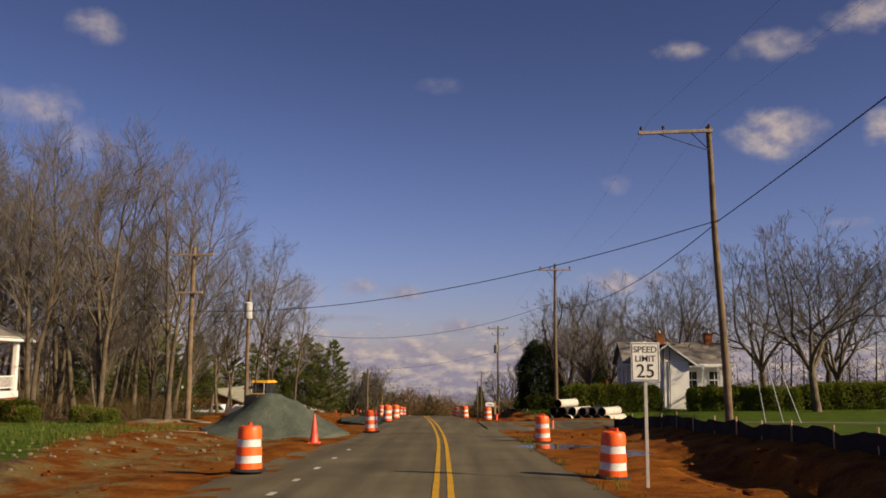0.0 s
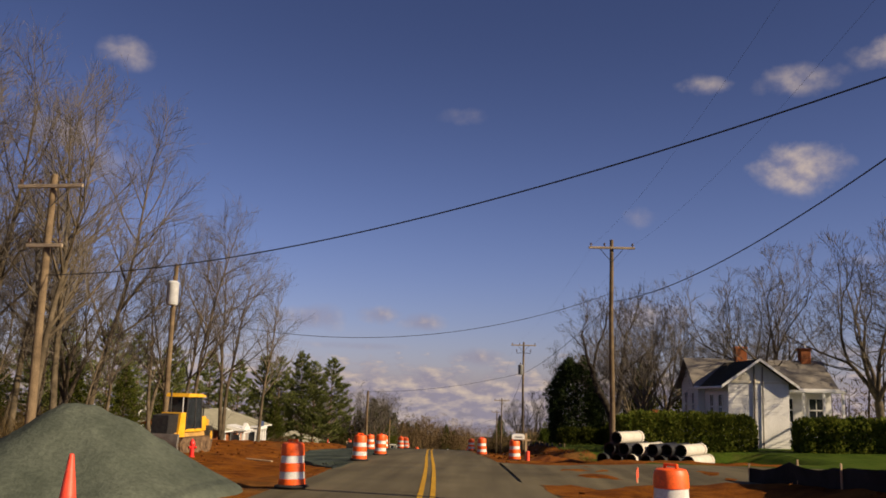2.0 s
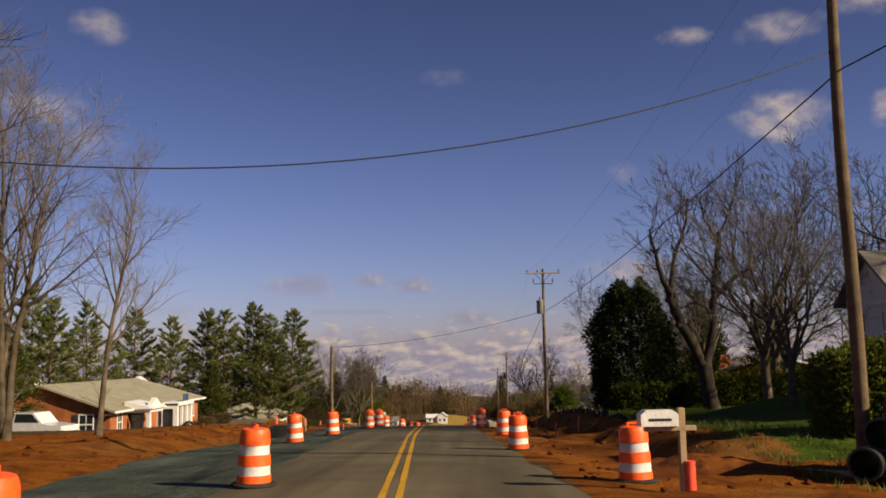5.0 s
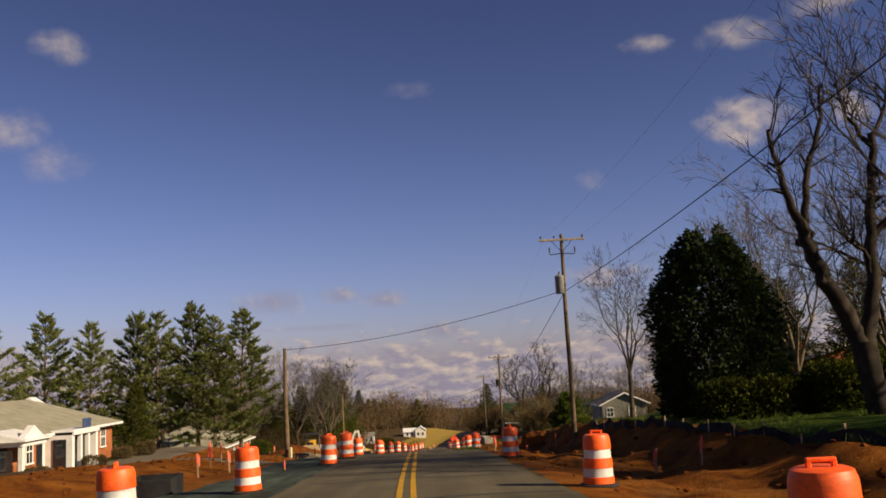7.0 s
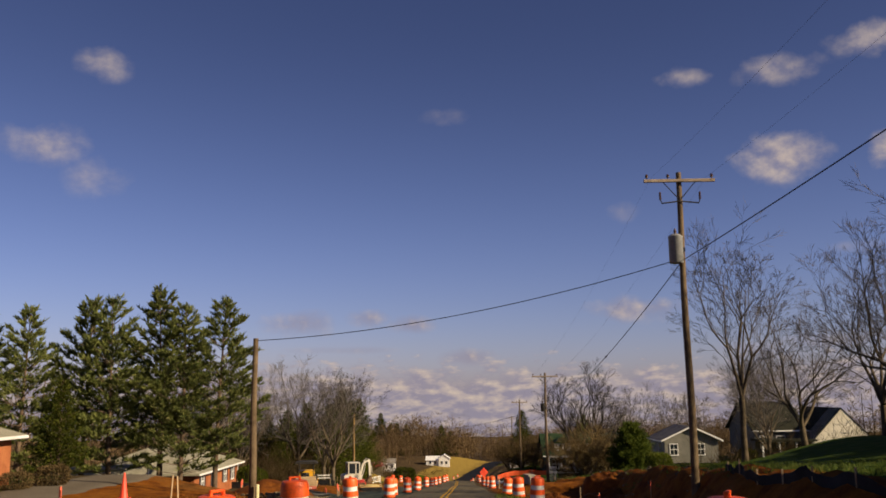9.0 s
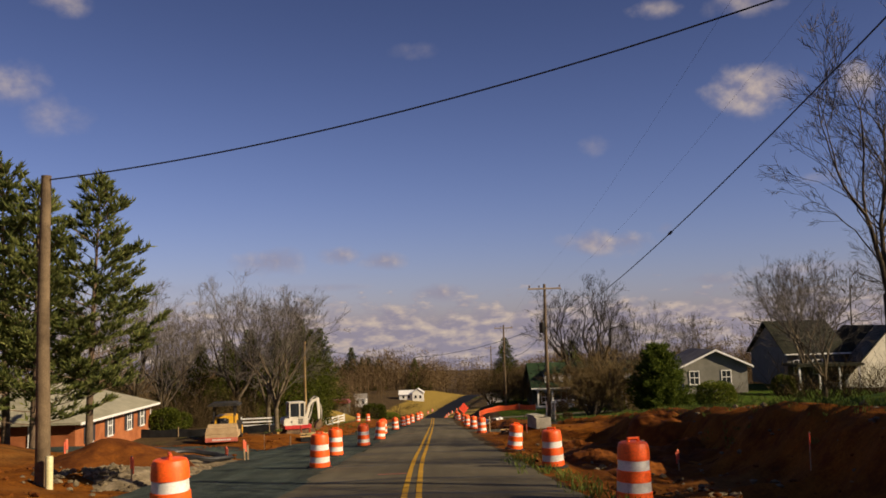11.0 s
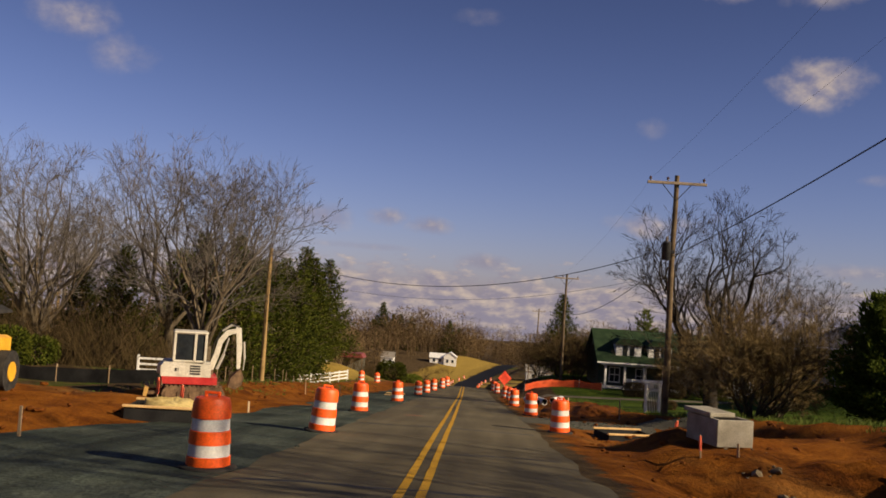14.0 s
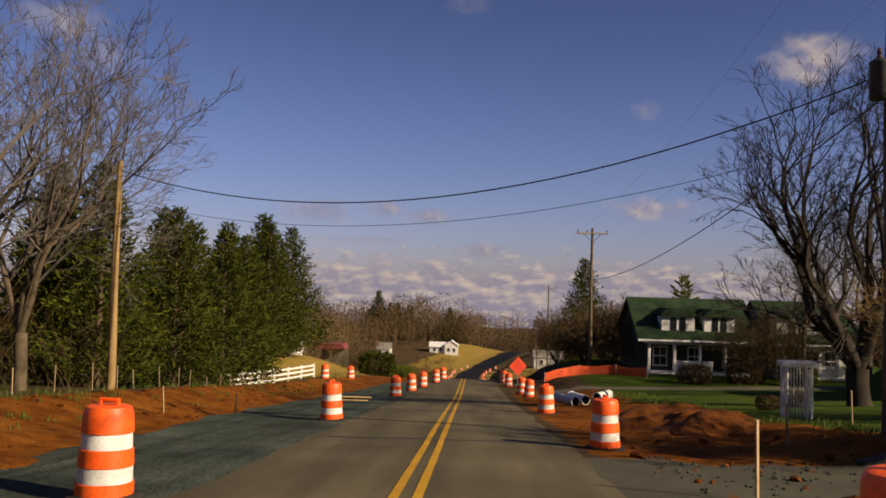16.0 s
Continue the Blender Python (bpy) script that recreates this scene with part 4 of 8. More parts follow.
M_CANGREY = surface("weathered_grey_steel", (0.16, 0.165, 0.165), (0.26, 0.26, 0.26), 4, 40, 0.45, 0.05)
make_pole(-13.45, 52.2, z_at(-13.45, 52.2), 8.75, 8.3, 2.5, arm_turn=-8, second=6.2, label="weathered utility pole with a crossarm, beside bare trees", r=0.17)
make_pole(-13.2, 64.4, z_at(-13.2, 64.4), 7.4, tank=(5.95, 0.06, -0.4, 1.15), label="weathered utility pole with a pale transformer can")
make_pole(-11.1, 125.4, z_at(-11.1, 125.4), 1.6, label="short bare utility pole on red clay", r=0.17)
make_pole(-13.7, 180.3, z_at(-13.7, 180.3), -2.9, wood=M_POLETAN, label="bare utility pole before the dark evergreens", r=0.14)
make_pole(10.95, 35.95, z_at(10.95, 35.95), 11.2, 11.0, 2.75, arm_shift=-1.25, label="dark leaning utility pole with a one-sided crossarm", lean=(0, -2.2), r=0.145)
make_pole(8.45, 68.5, z_at(8.45, 68.5), 9.75, 9.3, 2.4, label="utility pole with a crossarm, beside the stacked pipes")
make_pole(6.6, 119.0, z_at(6.6, 119.0), 7.3, 6.95, 2.7, tank=(4.3, -0.3, -0.28, 1.1), brace=True, can=M_CANGREY, label="utility pole with crossarm, fuses and transformer on the bank")
make_pole(5.85, 170.8, z_at(5.85, 170.8), 0.95, 0.6, 2.5, tank=(-2.3, -0.30, -0.15, 0.8), can=M_DARKMETAL, label="utility pole with crossarm and dark transformer on the lawn")
make_pole(6.25, 220.1, z_at(6.25, 220.1), -1.9, -2.3, 2.4, label="utility pole with a crossarm before the green-roofed houses")
make_pole(8.5, 290.0, z_at(8.5, 290.0), -6.0, -6.5, 2.4, label="far utility pole with a crossarm in the valley")
make_pole(11.5, 360.0, z_at(11.5, 360.0), -13.0, -13.6, 2.4, label="far utility pole with a crossarm in the valley")
make_pole(15.5, 430.0, z_at(15.5, 430.0), -16.5, -17.0, 2.4, label="far utility pole with a crossarm in the valley")
# heavy lower cable down the right-hand row
ROW = [(11.3, -12, 11.8), (10.8, 35.7, 7.65), (8.55, 68.5, 6.5), (6.6, 119.0, 3.9), (5.85, 170.8, -2.5), (6.25, 220.1, -5.8), (8.5, 290, -9.5), (11.5, 360, -16.5)]
SAGS = (0.35, 0.9, 0.4, 0.78, 0.9, 0.9, 0.9)
for a, b, sag in zip(ROW, ROW[1:], SAGS):
    wire(a, b, sag, 0.026, "thick black cable along the pole row")
HIGH = [(12.0, -15, 12.5), (9.4, 35.7, 11.4), (8.55, 68.5, 9.5), (6.6, 119.0, 7.1), (5.85, 170.8, 0.8), (6.25, 220.1, -2.1), (8.5, 290, -6.3), (11.5, 360, -13.4)]
for off in (-1.05, 1.05):
    for a, b in zip(HIGH, HIGH[1:]):
        wire((a[0] + off, a[1], a[2]), (b[0] + off, b[1], b[2]), 0.8, 0.004, "thin bare conductor along the pole row")
wire((10.8, 35.7, 7.65), (-13.4, 52.2, 5.2), 1.0, 0.024, "black cable crossing over the road")
wire((8.5, 68.5, 6.95), (-13.2, 64.4, 5.0), 1.7, 0.02, "black cable crossing over the road")
wire((6.5, 119.0, 3.95), (-11.1, 125.4, 1.5), 0.55, 0.024, "black cable crossing over the road")
wire((5.7, 170.8, -2.15), (-13.7, 180.3, -3.2), 1.72, 0.024, "black cable crossing over the road")
wire((5.7, 170.8, -3.25), (-13.7, 180.3, -4.1), 1.35, 0.01, "thin black cable crossing over the road")


# ---- plants ----
def branch_path(rng, start, way, length, bend, steps, rise):
    pts, p, d = [start.copy()], start.copy(), way.normalized()
    for _ in range(steps):
        d = (d + Vector((rng.gauss(0, bend), rng.gauss(0, bend), rng.gauss(0, bend) + rise))).normalized()
        p = p + d * (length / steps)
        pts.append(p.copy())
    return pts


def along(pts, s):
    s = max(0.0, min(0.999, s)) * (len(pts) - 1)
    i = int(s)
    return pts[i].lerp(pts[i + 1], s - i), (pts[i + 1] - pts[i]).normalized()


def side_way(rng, way, angle):
    o = way.orthogonal().normalized()
    o.rotate(Matrix.Rotation(rng.uniform(0, 2 * math.pi), 3, way))
    return (way * math.cos(angle) + o * math.sin(angle)).normalized()


def bare_tree(seed, height, r, stems=1, limbs=11, fork=0.35, spread=0.75, fine=3, lean=0.0, wide=0.42):
    """Meshes of a leafless tree: trunk with limbs, and the crown of twigs."""
    rng = random.Random(seed)
    wood, twigs = Shape(), Shape()
    for s in range(stems):
        out = Vector((rng.gauss(0, 0.05) + lean, rng.gauss(0, 0.05), 1)) if stems == 1 else Vector((math.cos(s * 6.28 / stems) * 0.12, math.sin(s * 6.28 / stems) * 0.12, 1))
        h = height * rng.uniform(0.85, 1.0)
        trunk = branch_path(rng, Vector((0.15 * s, 0.1 * s, -0.3)), out, h, 0.045, 9, 0.06)
        wood.tube(trunk, [r * (1 - 0.88 * k / 9) * (1.35 if k == 0 else 1) for k in range(10)], 8)
        for i in range(9):
            p, w = along(trunk, rng.uniform(0.08, fork + 0.1))
            shoot = branch_path(rng, p, side_way(rng, w, rng.uniform(0.7, 1.3)), rng.uniform(0.5, 1.8), 0.15, 4, 0.05)
            twigs.tube(shoot, [0.02, 0.016, 0.012, 0.009, 0.005], 3, False)
            for _ in range(7):
                q, w = along(shoot, rng.uniform(0.2, 1.0))
                leaf_blade(twigs, q, side_way(rng, w, rng.uniform(0.4, 0.9)), rng.uniform(0.2, 0.6), 0.012, rng)
        for i in range(limbs):
            u = fork + (1 - fork) * (i + rng.random()) / limbs
            p, w = along(trunk, u)
            ll = h * wide * (1.15 - 0.75 * u) * rng.uniform(0.7, 1.2) + 0.06 * h
            limb = branch_path(rng, p, side_way(rng, w, rng.uniform(0.5, 0.95) * spread / 0.75), ll, 0.09, 6, 0.075)
            lr = r * (1 - 0.88 * u) * 0.55 + 0.012
            wood.tube(limb, [lr * (1 - 0.8 * k / 6) for k in range(7)], 5, False)
            for j in range(8):
                v = 0.2 + 0.8 * (j + rng.random()) / 8
                p2, w2 = along(limb, v)
                l2 = ll * 0.5 * (1.2 - 0.6 * v) * rng.uniform(0.6, 1.2) + 0.3
                b = branch_path(rng, p2, side_way(rng, w2, rng.uniform(0.4, 0.9)), l2, 0.10, 3, 0.05)
                twigs.tube(b, [max(0.011, lr * 0.38) * (1 - 0.6 * k / 3) for k in range(4)], 3, False)
                for k in range(fine + 1):
                    x = 0.15 + 0.85 * (k + rng.random()) / (fine + 1)
                    p3, w3 = along(b, x)
                    l3 = l2 * 0.5 * rng.uniform(0.5, 1.2) + 0.2
                    w3 = (side_way(rng, w3, rng.uniform(0.35, 0.8)) + Vector((0, 0, 0.12))).normalized()
                    twigs.tube([p3, p3 + w3 * l3], [0.009, 0.004], 3, False)
                    for q in range(4):
                        p4 = p3 + w3 * l3 * rng.uniform(0.2, 0.98)
                        leaf_blade(twigs, p4, (side_way(rng, w3, rng.uniform(0.3, 0.7)) + Vector((0, 0, 0.15))).normalized(), l3 * rng.uniform(0.4, 0.75) + 0.15, 0.011, rng)
    return wood, twigs


def tree_thing(shapes, name, label, category, group="", mats=(M_BARK, M_TWIG), names=("trunk", "crown")):
    t = thing(name, label, category, group)
    for s, m, nm in zip(shapes, mats, names):
        part(nm, s, m, t, smooth=60)
    return t


def leaf_blade(shape, p, way, length, width, rng):
    side = way.cross(Vector((rng.gauss(0, 1), rng.gauss(0, 1), rng.gauss(0, 1)))).normalized()
    a, b = p + way * length * 0.45 + side * width / 2, p + way * length * 0.45 - side * width / 2
    shape.add([p, b, p + way * length, a], [(0, 1, 2, 3)])


def spread_tree(seed, height, r, leaders=4, clear=0.2, angle=0.6, levels=6, bend=0.08, twig=0.012, rise=0.035, keep=1.0, sprigs=4):
    """A leafless tree that forks low into rising leaders with a rounded, finely twigged crown."""
    rng = random.Random(seed)
    wood, twigs = Shape(), Shape()
    first = height * (1 - clear) / sum(0.745 ** k for k in range(levels)) * 1.12

    def grow(p, d, length, rad, level):
        segs = 5 if level >= levels - 1 else (3 if level > 2 else (2 if level > 1 else 1))
        path = branch_path(rng, p, d, length, bend, segs, rise)
        tip = max(twig * 0.5, rad * 0.66)
        holder = wood if level >= levels - 2 else twigs
        holder.tube(path, [rad + (tip - rad) * k / segs for k in range(segs + 1)], 7 if level >= levels - 1 else (4 if level > 2 else 3), False)
        if level <= 0:
            for k in range(sprigs):
                q, w = along(path, rng.uniform(0.15, 0.98))
                leaf_blade(twigs, q, (side_way(rng, w, rng.uniform(0.25, 0.75)) + Vector((0, 0, 0.1))).normalized(), length * rng.uniform(0.5, 0.95), twig * 1.3, rng)
            return
        end = (path[-1] - path[-2]).normalized()
        for k in range(2):
            grow(path[-1], side_way(rng, end, rng.uniform(0.26, 0.62)), length * rng.uniform(0.62, 0.86), tip * rng.uniform(0.75, 0.98), level - 1)
        for k in range(1 if level < levels - 1 else 2):
            if rng.random() < keep:
                q, w = along(path, rng.uniform(0.35, 0.95))
                grow(q, side_way(rng, w, rng.uniform(0.5, 0.95)), length * rng.uniform(0.45, 0.7), max(twig * 0.6, tip * 0.5), max(0, level - 2))

    foot = Vector((0, 0, height * clear))
    if clear > 0.08:
        trunk = branch_path(rng, Vector((0, 0, -0.3)), Vector((0, 0, 1)), height * clear + 0.3, 0.04, 4, 0.1)
        wood.tube(trunk, [r * 1.35, r * 1.05, r, r * 0.98, r * 1.0], 9, False)
        foot = trunk[-1]
    for k in range(leaders):
        a = 2 * math.pi * (k + rng.uniform(-0.25, 0.25)) / leaders
        lean = angle * (rng.uniform(0.75, 1.15) if k else 0.25)
        p = foot if clear > 0.08 else Vector((0.25 * math.cos(a) * rng.random(), 0.25 * math.sin(a) * rng.random(), -0.1))
        grow(p, Vector((math.cos(a) * math.sin(lean), math.sin(a) * math.sin(lean), math.cos(lean))), first * rng.uniform(0.85, 1.1), r * (0.62 if clear > 0.08 else 0.8), levels - 1)
    return wood, twigs


def pine(seed, height, base_clear=0.25, reach=0.24, full_needles=1.0):
    """An open pine: whorls of long limbs carrying flat plumes of needles, with gaps between."""
    rng = random.Random(seed)
    wood, needles = Shape(), Shape()
    trunk = branch_path(rng, Vector((0, 0, -0.3)), Vector((0, 0, 1)), height, 0.012, 10, 0.05)
    wood.tube(trunk, [0.19 * (1 - 0.93 * k / 10) for k in range(11)], 8)
    layers = int(height * 1.5)
    for i in range(layers):
        u = base_clear + (1 - base_clear) * (i + 0.2) / layers
        turn = rng.uniform(0, 6.28)
        n = rng.randint(4, 6)
        for k in range(n):
            p, w = along(trunk, u + rng.uniform(-0.008, 0.008))
            full = height * reach * min(1.0, (1.03 - u) * 1.75) ** 0.85 * rng.uniform(0.5, 1.12)
            a = turn + 6.283 * (k + rng.uniform(-0.3, 0.3)) / n
            limb = branch_path(rng, p, Vector((math.cos(a), math.sin(a), 0.10 + 0.75 * u * u)), full, 0.05, 5, 0.06)
            wood.tube(limb, [0.034 * (1 - u * 0.6), 0.028, 0.022, 0.016, 0.012, 0.006], 4, False)
            for j in range(max(3, int(full * 8.0 * full_needles))):
                q, wq = along(limb, 0.30 + 0.70 * rng.random() ** 0.6)
                out = Vector((wq.y, -wq.x, 0)) * rng.gauss(0, 0.13 * full)
                q = q + out + Vector((0, 0, rng.gauss(0.06, 0.05)))
                heading = (wq + out.normalized() * 0.5 if out.length > 0.01 else wq)
                for _ in range(12):
                    v = (heading * 0.8 + Vector((rng.gauss(0, 0.45), rng.gauss(0, 0.45), rng.gauss(0.35, 0.3)))).normalized()
                    leaf_blade(needles, q + heading * rng.uniform(-0.16, 0.16), v, rng.uniform(0.20, 0.42), 0.07, rng)
    return wood, needles


def cedar(seed, height, width, count=8500, dome=0.8):
    """A dense pointed evergreen: rising limbs from the trunk, feathered with sprays."""
    rng = random.Random(seed)
    wood, sprays = Shape(), Shape()
    wood.tube([(0, 0, -0.3), (0.05, 0, height * 0.4), (0, 0.03, height * 0.98)], [0.18, 0.1, 0.012], 7)
    limbs = int(60 + height * 13)
    weight = []
    for i in range(limbs):
        u = 0.02 + 0.96 * (i + rng.random()) / limbs
        weight.append((u, width / 2 * (1 - u) ** dome * rng.uniform(0.62, 1.08) + 0.12))
    share = count / sum(f ** 1.15 for _, f in weight)
    for i, (u, full) in enumerate(weight):
        a = i * 2.4 + rng.uniform(-0.4, 0.4)
        limb = branch_path(rng, Vector((0, 0, height * u * 0.97)), Vector((math.cos(a), math.sin(a), 0.18 + 0.7 * u)), full, 0.05, 4, 0.05)
        wood.tube(limb, [0.022, 0.018, 0.014, 0.01, 0.005], 3, False)
        for _ in range(int(share * full ** 1.15)):
            s = rng.random() ** 0.55
            q, wq = along(limb, s)
            o = Vector((rng.gauss(0, 1), rng.gauss(0, 1), rng.gauss(-0.15, 0.7))) * 0.13 * full ** 0.5
            v = (wq * 0.8 + Vector((rng.gauss(0, 0.5), rng.gauss(0, 0.5), rng.gauss(-0.05, 0.45)))).normalized()
            leaf_blade(sprays, q + o, v, rng.uniform(0.16, 0.42), rng.uniform(0.05, 0.11), rng)
    return wood, sprays


def magnolia(seed, height, width, count=15000, leaf=1.0):
    rng = random.Random(seed)
    wood, leaves = Shape(), Shape()
    wood.tube([(0, 0, -0.3), (0, 0.05, height * 0.5), (0.1, 0, height * 0.9)], [0.25, 0.15, 0.03], 8)
    for _ in range(count):
        u = rng.random()
        k = min(1.0, (1.02 - u) * 2.4) ** 0.50 * min(1.0, 0.82 + u * 0.8)
        a = rng.uniform(0, 6.283)
        lump = 1 + 0.07 * math.sin(3 * a + 7 * u) + 0.08 * math.sin(7 * a - 13 * u) + 0.07 * math.sin(11 * a + 31 * u) + 0.05 * math.sin(19 * a - 47 * u)
        rad = width / 2 * k * lump * (1 - 0.45 * rng.random() ** 1.7)
        p = Vector((rad * math.cos(a), rad * math.sin(a), height * (0.015 + 0.97 * u) * (1 + 0.045 * math.sin(2 * a + 1) * u + 0.03 * math.sin(5 * a) * u) + rng.gauss(0, 0.10)))
        v = (Vector((math.cos(a), math.sin(a), 0.1)) + Vector((rng.gauss(0, 0.6), rng.gauss(0, 0.6), rng.gauss(0, 0.6)))).normalized()
        leaf_blade(leaves, p, v, leaf * rng.uniform(0.18, 0.34), leaf * rng.uniform(0.10, 0.16), rng)
    return wood, leaves


def bush(seed, w, l, h, count, size=0.12, boxy=0.5, hollow=0.35):
    """A shrub or a run of hedge: stems inside, leaves in its outer shell."""
    rng = random.Random(seed)
    stems, leaves = Shape(), Shape()
    for _ in range(int(8 + l * 4)):
        x, y = rng.uniform(-w * 0.3, w * 0.3), rng.uniform(-l * 0.42, l * 0.42)
        stems.tube([(x, y, -0.1), (x + rng.gauss(0, 0.1), y + rng.gauss(0, 0.1), h * 0.5), (x + rng.gauss(0, 0.25), y + rng.gauss(0, 0.25), h * 0.85)], [0.03, 0.02, 0.008], 4, False)
    e = 2 + boxy * 8
    for _ in range(count):
        v = Vector((rng.uniform(-1, 1), rng.uniform(-1, 1), rng.uniform(-0.9, 1)))
        n = (abs(v.x) ** e + abs(v.y) ** e + abs(v.z) ** e) ** (1 / e)
        s = (1 - hollow * rng.random() ** 2) / max(n, 1e-6)
        lump = 1 + 0.08 * math.sin(v.y * s * l * 2.1 + seed) + 0.05 * math.sin(v.y * s * l * 5.3 + v.x * 6)
        p = Vector((v.x * s * w / 2 * lump, v.y * s * l / 2, h / 2 + v.z * s * h / 2 * lump))
        if p.z < 0.02:
            p.z = rng.uniform(0.02, 0.3)
        d = (Vector((v.x, v.y * w / l, v.z)) + Vector((rng.gauss(0, 0.7), rng.gauss(0, 0.7), rng.gauss(0, 0.7)))).normalized()
        leaf_blade(leaves, p, d, rng.uniform(0.7, 1.4) * size, size * 0.5, rng)
    return stems, leaves


# tall leafless woods on the left
KINDS = [bare_tree(1, 16.5, 0.175, limbs=18, fork=0.30, wide=0.27, spread=0.68, fine=3), bare_tree(2, 15.5, 0.165, limbs=17, fork=0.32, wide=0.28, lean=0.08, spread=0.68, fine=3), bare_tree(3, 14.0, 0.17, stems=2, limbs=12, fork=0.33, wide=0.28, spread=0.70, fine=3),
         spread_tree(4, 11.5, 0.2, 5, 0.16, 0.46, 7, 0.08, 0.013, 0.05), spread_tree(5, 11.5, 0.24, 5, 0.22, 0.66, 7, 0.10, 0.013, 0.05), spread_tree(6, 11.0, 0.16, 4, 0.3, 0.34, 7, 0.08, 0.012, 0.05)]
PROTO = [tree_thing(s, "bare_tree", "tall leafless grey-brown tree with fine twigs", "tree", "leafless trees") for s in KINDS]
used = set()


def plant(k, x, y, size=1.0, turn=0.0, lean=0.0, name_label=None, mats=None):
    m = pose(x, y, z_at(x, y) - 0.05, 0, lean, turn)
    src = PROTO[k]
    t = src if k not in used else copy_thing(src, m)
    used.add(k)
    t.matrix_basis = m @ Matrix.Diagonal((size, size, size, 1))
    if name_label:
        tagged(t, name_label)
    return t


rt = random.Random(11)
LEFTWOODS = [(0, -18.3, 64, 0.95), (1, -16.5, 58, 0.95), (2, -20.3, 57, 1.0), (0, -24.5, 67, 1.0), (1, -27.5, 60, 1.0), (0, -21.0, 73, 0.95), (2, -31, 64, 1.1), (1, -18.5, 77, 0.78), (0, -34, 60, 1.05), (2, -37, 72, 1.1), (1, -27, 75, 1.0), (1, -15.0, 72.4, 0.78), (2, -14.75, 79.4, 0.82), (1, -13.4, 83.5, 0.74), (0, -21.5, 91, 0.85), (0, -23, 60, 0.95), (1, -21.5, 66, 1.0), (2, -26, 64, 1.05), (0, -28, 70, 1.0), (1, -25.5, 56, 0.95),
             (3, -24, 77, 1.1), (0, -30, 60, 0.95), (2, -33, 68, 1.05), (1, -34, 76, 1.0), (0, -20, 80, 0.78), (2, -29, 83, 1.0), (1, -38, 66, 1.0), (0, -36, 84, 1.0), (2, -22, 52, 0.9), (1, -31, 52, 0.95), (3, -41, 76, 1.2), (0, -44, 70, 1.0), (2, -40, 90, 1.1), (1, -33, 94, 1.0), (3, -45, 84, 1.2)]
LEFTWOODS += [(rt.choice((0, 1, 2)), rt.uniform(-40, -17), rt.uniform(57, 76), rt.uniform(0.42, 0.68)) for _ in range(22)]
for k, x, y, s in LEFTWOODS:
    s *= 1.16 if y < 75 else 1.06
    plant(k, x, y, s, rt.uniform(0, 360))
# leafless trees elsewhere: right-hand gardens, behind the brick house, beside the excavator
# (17, 123), (20.5, 134), (24.5, 117): added behind the magnolia, only to shade the cutting
for k, x, y, s in [(3, 14.2, 91, 1.0), (4, 27.5, 69.0, 1.15), (4, 22.3, 86.5, 1.12), (4, 29, 84, 1.2), (3, 33, 78, 1.15), (4, 37, 90, 1.2), (4, 25, 100, 1.1), (3, 13.5, 86, 0.75), (3, 42, 84, 1.1), (4, 18, 101, 1.0), (3, 17, 112, 0.95), (5, 13.6, 135.8, 1.05), (4, 19, 141, 0.8), (4, 17, 123, 0.8), (3, 20.5, 134, 0.9), (4, 24.5, 117, 1.0), (3, 28, 112, 1.0),
                   (4, 20.8, 206, 0.95), (3, 33, 190, 1.1), (4, 38, 200, 1.1), (3, 27, 172, 0.85), (3, -17.0, 181.0, 1.05), (4, -20, 184, 1.1), (3, -27, 192, 1.05), (4, -30, 185, 1.15), (3, -25, 178, 0.9), (4, -36, 200, 1.1),
                   (3, -14.6, 172.2, 0.9), (3, 30, 215, 1.0), (3, -22, 252, 0.8), (4, 14, 262, 0.8), (3, -35, 178, 1.0), (5, 20, 214, 0.9)]:
    plant(k, x, y, s, rt.uniform(0, 360))


